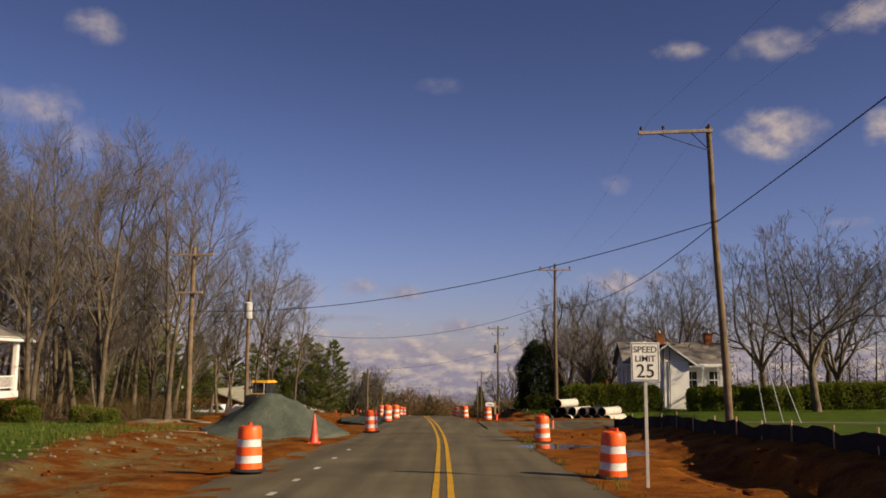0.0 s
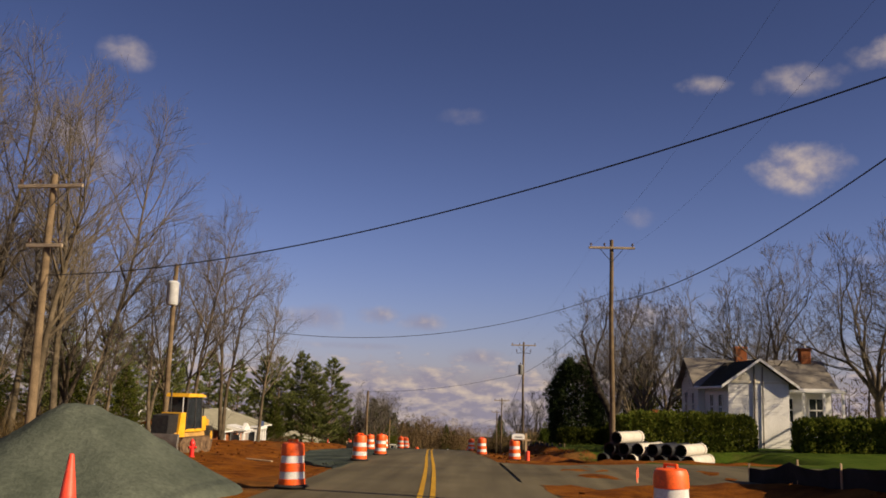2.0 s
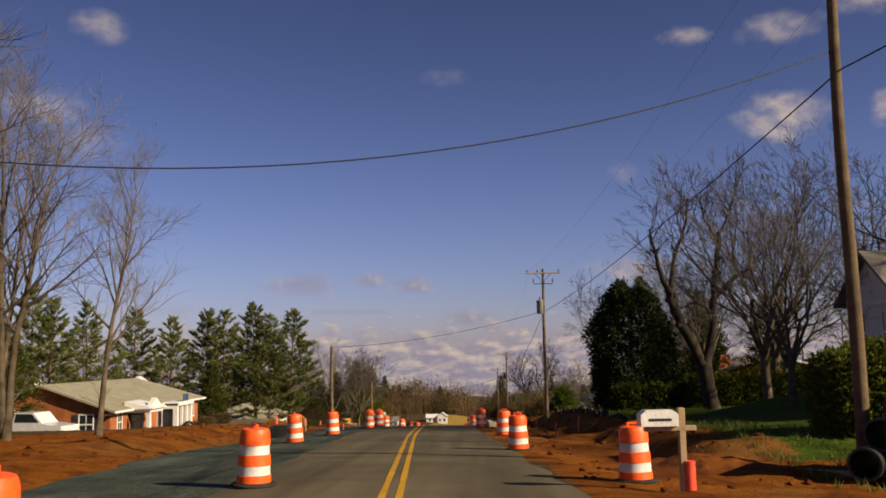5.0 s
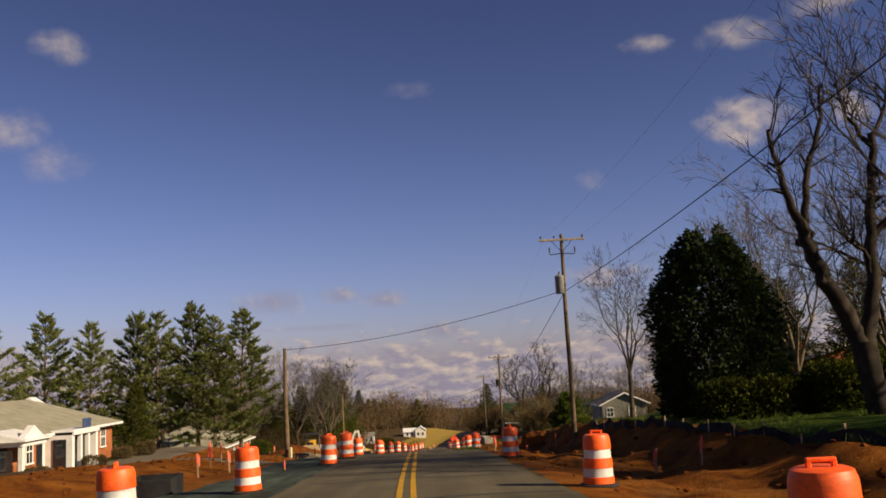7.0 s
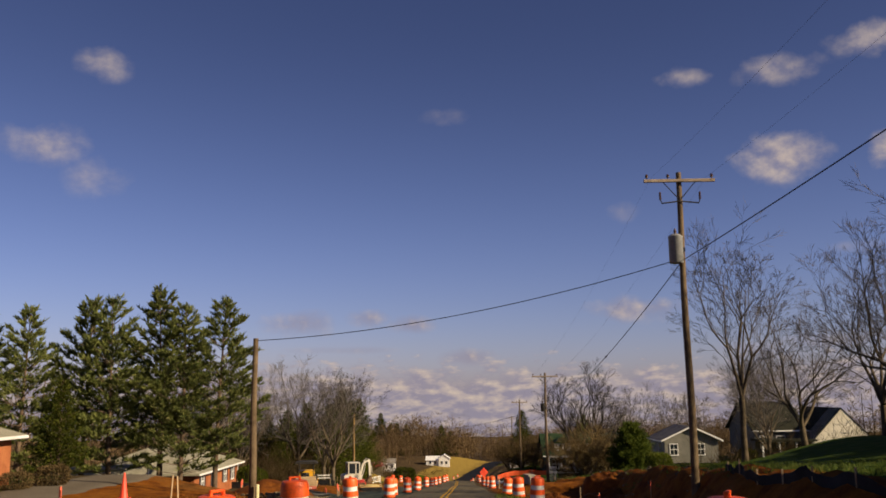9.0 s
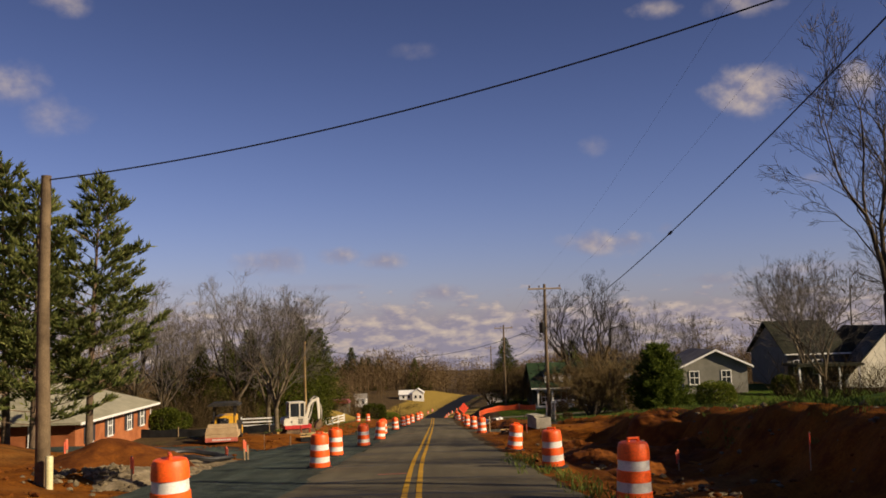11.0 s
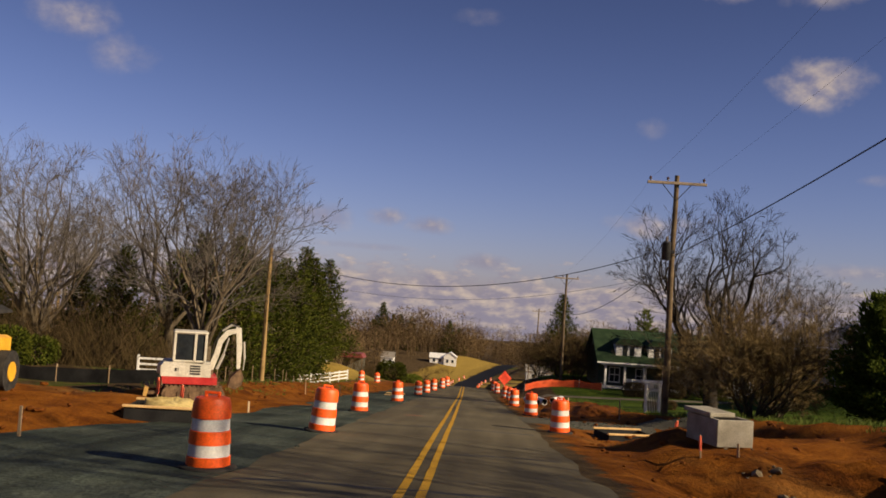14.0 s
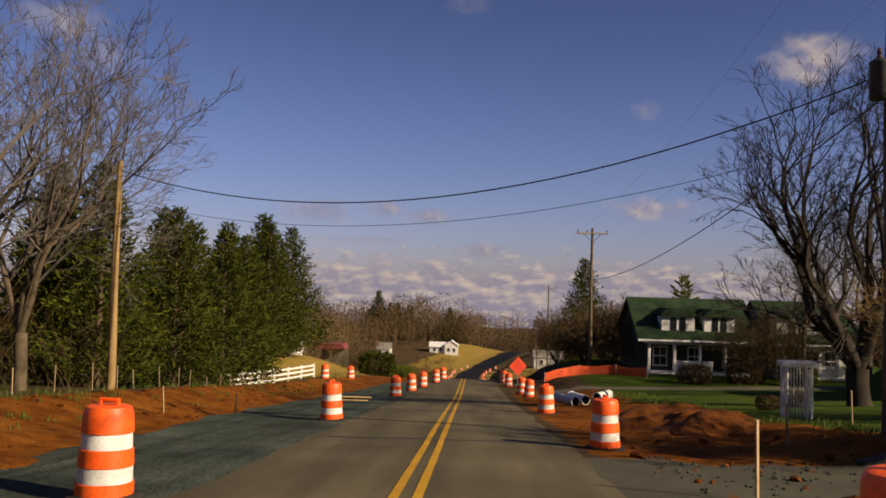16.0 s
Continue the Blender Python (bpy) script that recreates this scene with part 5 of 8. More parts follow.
def pruned_tree(seed):
    """A heavy old tree lopped to a few leaning limbs, with stubs and thin regrowth."""
    rng = random.Random(seed)
    wood, twigs = Shape(), Shape()
    trunk = [Vector(p) for p in ((0.1, 0, -0.4), (0.0, 0, 0.2), (-0.15, 0, 1.1), (-0.3, 0, 2.3))]
    wood.tube(trunk, [0.52, 0.40, 0.36, 0.40], 12)
    limbs = [([(-0.35, 0, 2.1), (-0.8, -0.1, 3.2), (-1.35, -0.2, 4.3), (-1.8, -0.3, 5.4), (-2.05, -0.3, 6.2)], 0.30, 0.20),
             ([(-0.25, 0, 2.1), (0.15, 0.1, 3.2), (0.35, 0.2, 4.6), (0.45, 0.2, 5.8), (0.75, 0.3, 7.4), (0.9, 0.3, 9.2)], 0.27, 0.12),
             ([(-2.05, -0.3, 6.1), (-2.35, -0.4, 7.0), (-2.6, -0.4, 8.1), (-2.85, -0.5, 9.3)], 0.16, 0.06),
             ([(-1.95, -0.3, 5.9), (-1.75, -0.2, 7.0), (-1.3, 0.1, 8.4), (-0.8, 0.2, 9.8), (-0.6, 0.3, 11.0)], 0.14, 0.05),
             ([(0.42, 0.2, 5.6), (1.2, 0.0, 6.5), (2.3, -0.2, 7.3), (3.4, -0.3, 8.6)], 0.15, 0.05),
             ([(0.3, 0.2, 4.4), (-0.2, -0.4, 5.2), (-0.9, -0.9, 5.5), (-1.3, -1.2, 6.0)], 0.08, 0.03),
             ([(0.85, 0.3, 8.8), (0.3, 0.6, 9.9), (0.2, 0.8, 11.2)], 0.09, 0.03), ([(0.9, 0.3, 9.0), (1.6, 0.4, 10.2), (1.9, 0.3, 11.6)], 0.09, 0.03)]
    for pts, r0, r1 in limbs:
        fine = []
        for a, b in zip(pts, pts[1:]):
            for k in range(3):
                fine.append(Vector(a).lerp(Vector(b), k / 3) + Vector((rng.gauss(0, 0.04), rng.gauss(0, 0.04), 0)))
        fine.append(Vector(pts[-1]))
        n = len(fine) - 1
        wood.tube(fine, [r0 + (r1 - r0) * k / n for k in range(n + 1)], 10)
        for k in range(3):
            q, w = along(fine, rng.uniform(0.3, 0.9))
            wood.tube([q, q + side_way(rng, w, 0.9) * rng.uniform(0.3, 0.5)], [r1 * 0.9, r1 * 0.75], 8)
        for k in range(9 if r0 < 0.2 else 4):
            q, w = along(fine, rng.uniform(0.35, 1.0))
            b = branch_path(rng, q, side_way(rng, w, rng.uniform(0.4, 1.0)), rng.uniform(1.0, 2.4), 0.16, 6, 0.06)
            twigs.tube(b, [0.035, 0.03, 0.024, 0.02, 0.016, 0.012, 0.007], 4, False)
            for _ in range(9):
                q2, w2 = along(b, rng.uniform(0.15, 1.0))
                c = branch_path(rng, q2, side_way(rng, w2, rng.uniform(0.4, 0.9)), rng.uniform(0.4, 1.0), 0.15, 3, 0.05)
                twigs.tube(c, [0.012, 0.01, 0.008, 0.004], 3, False)
                for _ in range(4):
                    q3, w3 = along(c, rng.uniform(0.2, 1.0))
                    leaf_blade(twigs, q3, side_way(rng, w3, rng.uniform(0.3, 0.8)), rng.uniform(0.25, 0.55), 0.014, rng)
    return wood, twigs


big = tree_thing(pruned_tree(24), "bare_tree", "large dark pruned leafless tree beside the magnolia", "tree", "leafless trees", (M_BARKDARK, M_BARKDARK))
big.matrix_basis = on(13.0, 96.0, 0)
shade = tree_thing(spread_tree(25, 11.5, 0.42, 5, 0.12, 0.72, 8, 0.12, 0.013), "bare_tree", "large dark spreading leafless tree on the lawn", "tree", "leafless trees", (M_BARKDARK, M_BARKDARK))
shade.matrix_basis = on(12.0, 186.5, 15)

pines = [tree_thing(pine(31, 12.5, 0.2, 0.29), "pine_tree", "tall green pine tree with layered branches", "tree", "pine trees", (M_PINEBARK, M_PINE)), tree_thing(pine(32, 12.0, 0.1, 0.30), "pine_tree", "tall green pine tree with layered branches", "tree", "pine trees", (M_PINEBARK, M_PINE)), tree_thing(pine(33, 12.0, 0.2, 0.36, 0.45), "pine_tree", "tall dark pine tree standing far off", "tree", "pine trees", (M_PINEBARK, M_CEDAR))]
SPOTS = [(0, -19.5, 149.0, 12.6), (1, -21.4, 147.2, 12.3), (0, -23.1, 148.0, 13.0), (1, -26.3, 147.0, 12.7), (0, -29.3, 149.5, 13.0), (1, -32, 145.5, 12.0), (0, -36, 146, 12.5), (1, -39, 141, 13), (0, -43, 137, 13.5), (1, -34, 122, 10.5), (0, -39, 118, 12), (1, -44, 112, 12), (0, -38, 106, 11), (1, -47, 122, 13), (1, 18.6, 244, 10.4)]
for i, (k, x, y, h) in enumerate(SPOTS):
    s = h / 11.3
    m = on(x, y, i * 77)
    t = pines[k] if i < 2 or k == 2 else copy_thing(pines[k], m)
    t.matrix_basis = m @ Matrix.Diagonal((s, s, s, 1))

cedars = [tree_thing(cedar(41, 9.0, 6.0), "cedar_tree", "dense dark green cedar tree", "tree", "evergreen screen", (M_PINEBARK, M_CEDAR)), tree_thing(cedar(42, 8.0, 5.4), "cedar_tree", "dense dark green cedar tree", "tree", "evergreen screen", (M_PINEBARK, M_CEDAR))]
# cedars at x 19, 21 and 24.5 are unseen, added to shade the cutting
for i, (k, x, y, h) in enumerate([(0, -17.6, 188, 8.6), (1, -20.5, 190, 8.9), (0, -16.6, 194, 8.4), (1, -19, 199, 9.3), (0, -17.2, 204, 9.0), (1, -20.5, 208, 9.8), (0, -18.5, 213, 9.6), (1, -21.5, 219, 10.5), (0, -20.0, 226, 11.0), (1, -23.0, 236, 12.4), (0, -19.6, 233, 11.2), (1, -24, 196, 9), (0, -26, 206, 10), (0, -24.5, 187, 7.5), (1, -28.5, 190, 7), (0, -33, 188, 7.5),
                                  (1, -24, 134.5, 5.4), (1, 21, 127.5, 9.5), (0, 24.5, 121, 9.0), (1, 19.0, 118.5, 7.5), (0, 7.4, 234, 9.5), (1, 11, 240, 6.5), (0, -30, 101, 7.5), (1, -34, 99, 8), (0, -27.5, 104, 6.5), (1, -41, 98, 9)]):
    s = h / (9.0, 8.0)[k] * (1.10 if -25 < x < -15 and 185 < y < 240 else 1.0)
    m = on(x, y, i * 61)
    t = cedars[k] if i < 2 else copy_thing(cedars[k], m)
    t.matrix_basis = m @ Matrix.Diagonal((s, s, s, 1))
mag = tree_thing(magnolia(51, 7.7, 5.8, 38000, 0.85), "magnolia_tree", "dense dark glossy magnolia tree with a rounded crown", "tree", "", (M_BARKDARK, M_MAGNOLIA), ("trunk", "crown"))
mag.matrix_basis = on(10.75, 105.0, 0, 0.1) @ Matrix.Diagonal((0.86, 0.86, 1.0, 1))


def far_woods(name, label, spots, seed, material, blade=0.2, each=70):
    """Far leafless woods as one mass of trees, each a stem with a rounded fan of fine branches."""
    rng = random.Random(seed)
    s = Shape()
    for x, y, h in spots:
        z = z_at(x, y)
        h = h * rng.choice((rng.uniform(0.55, 0.85), rng.uniform(0.8, 1.05), rng.uniform(0.95, 1.2)))
        lean = rng.gauss(0, 0.4)
        s.tube([(x, y, z - 0.3), (x + lean, y, z + h * 0.5), (x + lean * 1.5, y, z + h * 0.9)], [0.17, 0.11, 0.02], 3, False)
        wide = h * rng.uniform(0.24, 0.40)
        for _ in range(each):
            u = rng.uniform(0.05, 0.96)
            a = rng.uniform(0, 6.283)
            k = (1 - (2 * u - 1) ** 2) ** 0.5 * wide * rng.random() ** 0.6
            p = Vector((x + lean * u * 1.4 + math.cos(a) * k, y + math.sin(a) * k, z + h * (0.10 + 0.80 * u)))
            v = Vector((math.cos(a) * k / wide + rng.gauss(0, 0.55), math.sin(a) * 0.6 + rng.gauss(0, 0.4), rng.gauss(0.55, 0.45))).normalized()
            leaf_blade(s, p, v, h * rng.uniform(0.05, 0.12), blade * rng.uniform(0.45, 1.0), rng)
    return tagged(part(name, s, material, smooth=None), label, "woods", kind="stuff")


rw = random.Random(3)
spots = []
for _ in range(300):
    y = rw.uniform(486, 570)
    x = rw.uniform(-170, 0) * (y / 520)
    spots.append((x, y, 17 + 3.0 * math.exp(-((x + 18) / 24) ** 2) - 4 * float(ease(x, -12, 4))))
for _ in range(110):
    x = rw.uniform(-120, -2)
    spots.append((x, rw.uniform(476, 490), 15 - 4 * float(ease(x, -14, -2))))
for _ in range(60):
    y = rw.uniform(570, 640)
    spots.append((rw.uniform(0, 50), y, 9))
for _ in range(170):
    y = rw.uniform(470, 620)
    spots.append((rw.uniform(40, 240), y, 19))
for _ in range(190):
    spots.append((rw.uniform(26, 130), rw.uniform(478, 580), 18))
far_woods("far_woods", "brown leafless woods on the far hill", spots, 8, M_WOODS, 0.28, 190)
spots = [(rw.uniform(-60, 260), rw.uniform(700, 960), rw.uniform(17, 23)) for _ in range(230)] + [(rw.uniform(8, 60), rw.uniform(500, 620), rw.uniform(8, 11)) for _ in range(60)]
far_woods("far_woods", "brown leafless woods along the horizon", spots, 14, M_WOODS, 0.34, 110)
spots = [(rw.uniform(-130, -30), rw.uniform(262, 440), 12) for _ in range(240)] + [(rw.uniform(-36, -22), rw.uniform(246, 300), 9) for _ in range(40)] + [(rw.uniform(-60, -24), rw.uniform(440, 480), 11) for _ in range(50)]
far_woods("far_woods", "brown leafless woods beyond the fields", spots, 9, M_WOODS, 0.14, 160)
spots = [(rw.uniform(30, 130), rw.uniform(238, 450), 15) for _ in range(240)] + [(rw.uniform(18, 34), rw.uniform(300, 450), 12) for _ in range(70)] + [(rw.uniform(42, 110), rw.uniform(110, 235), 13) for _ in range(110)]
far_woods("far_woods", "brown leafless woods behind the houses", spots, 10, M_WOODS, 0.13, 160)
spots = [(rw.uniform(-120, -42), rw.uniform(150, 260), 13) for _ in range(140)] + [(rw.uniform(-100, -50), rw.uniform(20, 150), 13) for _ in range(120)] + [(rw.uniform(45, 110), rw.uniform(10, 110), 13) for _ in range(80)]
far_woods("far_woods", "brown leafless woods behind the gardens", spots, 12, M_WOODS, 0.13, 150)
# dark pines on the far skyline and in the valley
for i, (x, y, h) in enumerate([(-41, 486, 19), (-37, 492, 17), (-34, 488, 15), (-45, 492, 14), (-30, 494, 15), (-66, 500, 14), (-14, 500, 15), (-10, 505, 14), (55, 470, 13), (62, 480, 14)]):
    m = on(x, y, i * 33)
    t = copy_thing(cedars[i % 2], m)
    t.matrix_basis = m @ Matrix.Diagonal((h / 8.5, h / 8.5, h / 8.6, 1))
for i, (x, y, h) in enumerate([(14, 300, 8.5), (19, 318, 9), (24, 352, 9)]):
    m = on(x, y, i * 33)
    t = copy_thing(cedars[i % 2], m)
    t.matrix_basis = m @ Matrix.Diagonal((h / 9, h / 9, h / 9, 1))


# ---- buildings ----
def window_part(house, m, w, h, frame_mat=M_WHITE, shutters=None, bars=True):
    """A window on a wall: m places its lower middle, x along the wall, -y outwards."""
    f = part("window", Shape().box((-w / 2 - 0.08, -0.06, -0.08), (-w / 2, 0.03, h + 0.08), 0.01, m).box((w / 2, -0.06, -0.08), (w / 2 + 0.08, 0.03, h + 0.08), 0.01, m).box((-w / 2, -0.06, h), (w / 2, 0.03, h + 0.08), 0.01, m).box((-w / 2 - 0.12, -0.10, -0.10), (w / 2 + 0.12, 0.03, -0.002), 0.01, m), frame_mat, house)
    part("pane", Shape().box((-w / 2, -0.025, 0), (w / 2, 0.01, h), 0, m), M_GLASS, f, "dark glass pane")
    if bars:
        part("glazing_bar", Shape().box((-w / 2, -0.05, h * 0.48), (w / 2, -0.027, h * 0.54), 0, m).box((-0.02, -0.045, 0), (0.02, -0.027, h), 0, m), frame_mat, f)
    if shutters:
        for s in (-1, 1):
            x = s * (w / 2 + 0.30)
            part("shutter", Shape().box((x - 0.19, -0.05, -0.03), (x + 0.19, 0.0, h + 0.05), 0.012, m), shutters, house, "dark louvred shutter")


def roof_part(house, x0, x1, y0, y1, z, rise, along_y=True, hip0=0.0, hip1=0.0, over=0.45, material=M_ROOF, name="roof"):
    """A pitched roof with thickness; hip0/hip1: how far the ridge stops short of either end."""
    ends = (y0, y1) if along_y else (x0, x1)
    a, b = ends[0] - over, ends[1] + over
    lo, hi = ((x0, x1) if along_y else (y0, y1))
    lo, hi = lo - over, hi + over
    mid, zr = (lo + hi) / 2, z + rise
    ze = z - rise * over / ((hi - lo) / 2 - over)
    top = [(lo, a, ze), (hi, a, ze), (hi, b, ze), (lo, b, ze), (mid, a + hip0, zr), (mid, b - hip1, zr)]
    t = 0.14
    pts = top + [(p[0], p[1], p[2] - t) for p in top]
    if not along_y:
        pts = [(p[1], p[0], p[2]) for p in pts]
    faces = [(0, 4, 5, 3), (1, 2, 5, 4), (6, 9, 11, 10), (7, 10, 11, 8), (0, 3, 9, 6), (1, 7, 8, 2)]
    faces += [(0, 1, 4)] if hip0 else [(0, 6, 10, 4), (1, 4, 10, 7)]
    faces += [(2, 3, 5)] if hip1 else [(2, 5, 11, 8), (3, 9, 11, 5)]
    if hip0:
        faces += [(0, 6, 7, 1), (6, 10, 7)]
    if hip1:
        faces += [(2, 8, 9, 3), (8, 11, 9)]
    r = part(name, Shape().add(pts, faces), material, house, smooth=None)
    e = 0.09
    for s in (lo, hi):
        p, q = (min(s, s + e * (1 if s == hi else -1)), max(s, s + e * (1 if s == hi else -1)))
        g = Shape().box((p, a, ze - 0.17), (q, b, ze - 0.02), 0.02) if along_y else Shape().box((a, p, ze - 0.17), (b, q, ze - 0.02), 0.02)
        part("gutter", g, M_WHITE, r, "white gutter")
    return r


def walls_part(house, x0, x1, y0, y1, z0, z1, material, gable=None, rise=0.0, name="wall"):
    """A closed body of wall; gable: 'x' or 'y', the way the ridge runs."""
    if gable == "y":
        s = Shape().prism([(x0, z0), (x1, z0), (x1, z1), ((x0 + x1) / 2, z1 + rise), (x0, z1)], y0, y1)
    elif gable == "x":
        s = Shape().prism([(y0, z0), (y1, z0), (y1, z1), ((y0 + y1) / 2, z1 + rise), (y0, z1)], x0, x1)
        s.v = [(v[1], v[0], v[2]) for v in s.v]
        s.f = [f[::-1] for f in s.f]
    else:
        s = Shape().box((x0, y0, z0), (x1, y1, z1), 0)
    return part(name, s, material, house, smooth=None)


def courses(house, x0, x1, y0, y1, z0, z1, step, proud, material, faces="xXyY", name="siding_board"):
    """Lapped boards or raised courses of a wall, joined by wall face."""
    for side in faces:
        s = Shape()
        z = z0
        while z < z1 - 0.01:
            h = min(step, z1 - z)
            if side == "x":
                s.prism([(x0 - proud, z), (x0, z), (x0, z + h), (x0 - 0.004, z + h)], y0, y1)
            elif side == "X":
                s.prism([(x1, z), (x1 + proud, z), (x1 + 0.004, z + h), (x1, z + h)], y0, y1)
            else:
                q = Shape().prism([(-proud, z), (0, z), (0, z + h), (-0.004, z + h)], x0, x1)
                s.add([(p[1], (y0 + p[0]) if side == "y" else (y1 - p[0]), p[2]) for p in q.v], q.f)
            z += h
        part(name, s, material, house, "lapped boards of the wall", smooth=None)


def face_x(x, y, z):
    """Places a window on a wall that faces +x."""
    return pose(x, y, z, 0, 0, 90)


def face_nx(x, y, z):
    return pose(x, y, z, 0, 0, -90)


# the brick office with a hipped tan roof and white porches
office = thing("brick_office", "single-storey brick office with tan shingle roof and white porches", "house")
ox0, ox1, oy0, oy1, oz, oe = -33.0, -23.6, 109.4, 128.6, -5.1, -2.55
walls_part(office, ox0, ox1, oy0, oy1, oz, oe, M_BRICK)
part("gable_wall", Shape().prism([(ox0 + 0.1, oe), (ox1 - 0.1, oe), ((ox0 + ox1) / 2, oe + 1.7)], oy0 + 0.01, oy0 + 0.2), M_BRICK, office)
roof_part(office, ox0, ox1, oy0, oy1, oe + 0.05, 1.65, True, 0.0, 2.6, 0.5, M_ROOF)
part("gablet", Shape().prism([(-29.4, -1.45), (-27.2, -1.45), (-28.3, -0.72)], 126.4, 127.4), M_WHITE, office, "small white gable at the ridge end")
for yy in (111.0, 116.5, 124.3, 126.9):
    window_part(office, face_x(ox1 + 0.01, yy, oz + 0.95), 0.7, 1.2)
window_part(office, pose(-25.2, oy0 - 0.01, oz + 0.9), 0.9, 1.25, shutters=M_SHUTTER)
window_part(office, pose(-31.6, oy0 - 0.01, oz + 0.9), 0.9, 1.25)
porch = part("porch", Shape().box((ox1 - 0.05, 115.6, oz + 2.1), (-21.9, 118.2, oz + 2.35), 0.02).prism([(ox1 - 0.1, oz + 2.35), (-21.7, oz + 2.35), (-21.7, oz + 2.42), (ox1 - 0.1, oz + 2.9)], 115.4, 118.4), M_WHITE, office, "white pedimented porch")
porch.matrix_basis = pose(0, -3.3, 0)
for yy in (115.8, 118.0):
    part("column", Shape().box((-22.2, yy - 0.14, oz), (-21.95, yy + 0.14, oz + 2.1), 0.02), M_WHITE, porch)
part("door", Shape().box((ox1, 113.0, oz), (ox1 + 0.05, 114.1, oz + 2.05), 0.01), M_GLASS, office, "dark glazed door")
part("pediment", Shape().prism([(-1.35, oz + 2.35), (1.35, oz + 2.35), (0, oz + 3.1)], 0, 0.35, pose(-21.95, 116.9, 0, 0, 0, 90)), M_WHITE, porch)
bay = part("entrance_bay", Shape().box((ox1 - 0.05, 121.0, oz), (-22.0, 121.3, oz + 2.4), 0.02).box((ox1 - 0.05, 124.4, oz), (-22.0, 124.7, oz + 2.4), 0.02).box((ox1 - 0.05, 121.0, oz + 2.2), (-21.9, 124.7, oz + 2.5), 0.03).box((-22.25, 122.2, oz), (-22.0, 122.4, oz + 2.2), 0.02).box((-22.25, 123.3, oz), (-22.0, 123.5, oz + 2.2), 0.02), M_WHITE, office, "white entrance bay with tall lights")
bay.matrix_basis = pose(0, -2.6, 0)
part("pane", Shape().box((-22.6, 121.3, oz + 0.1), (-22.55, 124.4, oz + 2.2), 0), M_GLASS, bay, "dark tall glass")
part("door", Shape().box((-23.1, 120.93, oz + 0.02), (-22.35, 120.985, oz + 2.0), 0.01), M_GLASS, bay, "dark glazed side door")
part("door", Shape().box((-23.2, 115.5, oz + 0.02), (-22.4, 115.56, oz + 1.95), 0.01), M_GLASS, porch, "dark glazed side door")
part("pane", Shape().box((-21.72, 116.6, oz + 0.4), (-21.66, 117.2, oz + 2.1), 0.01), M_GLASS, porch, "narrow dark glass beside the door")
part("front_sign", Shape().box((-22.2, 120.2, oz + 2.52), (-22.1, 121.3, oz + 3.05), 0.02), surface("dark_blue_board", (0.03, 0.05, 0.12), (0.05, 0.08, 0.18), 3, 30, 0.5, 0), office, "dark blue sign board over the porch")
stoop = part("side_porch", Shape().box((-32.2, 106.7, oz + 2.1), (-29.4, 109.3, oz + 2.25), 0.02).prism([(-32.4, oz + 2.25), (-29.2, oz + 2.25), (-30.8, oz + 2.85)], 106.5, 109.35), M_WHITE, office, "small white gabled side porch")
for xx in (-32.1, -29.5):
    part("column", Shape().box((xx - 0.08, 106.8, oz), (xx + 0.08, 106.96, oz + 2.1), 0.02), M_WHITE, stoop)
part("rail", Shape().box((-32.1, 106.8, oz + 0.8), (-29.5, 106.86, oz + 0.88), 0).box((-32.1, 106.8, oz + 0.3), (-29.5, 106.86, oz + 0.36), 0), M_WHITE, stoop)

# the brick house with a hipped pale roof behind the pines
cottage = thing("brick_house", "red brick house with pale hipped roof and dark shutters", "house")
hx0, hx1, hy0, hy1, hz, he = -32.5, -23.1, 156.0, 168.9, -9.25, -6.75
walls_part(cottage, hx0, hx1, hy0, hy1, hz, he, M_BRICK)
roof_part(cottage, hx0, hx1, hy0, hy1, he + 0.05, 1.75, True, 4.2, 4.2, 0.5, M_ROOF)
for yy in (158.0, 161.2, 164.6, 167.1):
    window_part(cottage, face_x(hx1 + 0.01, yy, hz + 1.0), 0.62, 1.15, shutters=M_SHUTTER)
for xx in (-25.3, -28.5):
    window_part(cottage, pose(xx, hy0 - 0.01, hz + 1.0), 0.8, 1.15)
part("downpipe", Shape().tube([(hx1 + 0.06, hy1 - 0.08, hz), (hx1 + 0.06, hy1 - 0.08, he)], 0.04, 8), M_WHITE, cottage)
shed_wing = thing("carport", "low white-roofed carport joined to the brick house", "carport", at=pose(-29.0, 150.6, -8.3))
part("roof", Shape().prism([(-3.0, 2.0), (3.2, 2.25), (3.2, 2.4), (-3.0, 2.15)], -2.2, 3.8), M_ROOF, shed_wing)
for xx in (-2.7, 2.9):
    for yy in (-1.9, 3.4):
        part("post", Shape().box((xx - 0.06, yy - 0.06, -1.2), (xx + 0.06, yy + 0.06, 2.15), 0.01), M_WHITE, shed_wing)

# the white farmhouse with two gabled wings
farm = thing("white_house", "white wooden house with grey roofs and brick chimneys behind the hedge", "house")
fz, fe = -1.3, 2.75
walls_part(farm, 16.75, 20.35, 77.0, 83.0, fz, fe, M_SIDING, "y", 1.25)
courses(farm, 16.75, 20.35, 77.0, 83.0, fz, fe, 0.16, 0.022, M_SIDING, "xXy")
# dark shingles put the shade of the left-facing slope into the roof colour
roof_part(farm, 16.75, 20.35, 77.0, 84.6, fe + 0.03, 1.32, True, 0, 0, 0.45, M_ROOFDARK)
part("gable_face", Shape().prism([(16.80, fe), (20.30, fe), (18.55, fe + 1.2)], 76.95, 76.995), M_SIDINGY, farm, "cream shingled gable face")
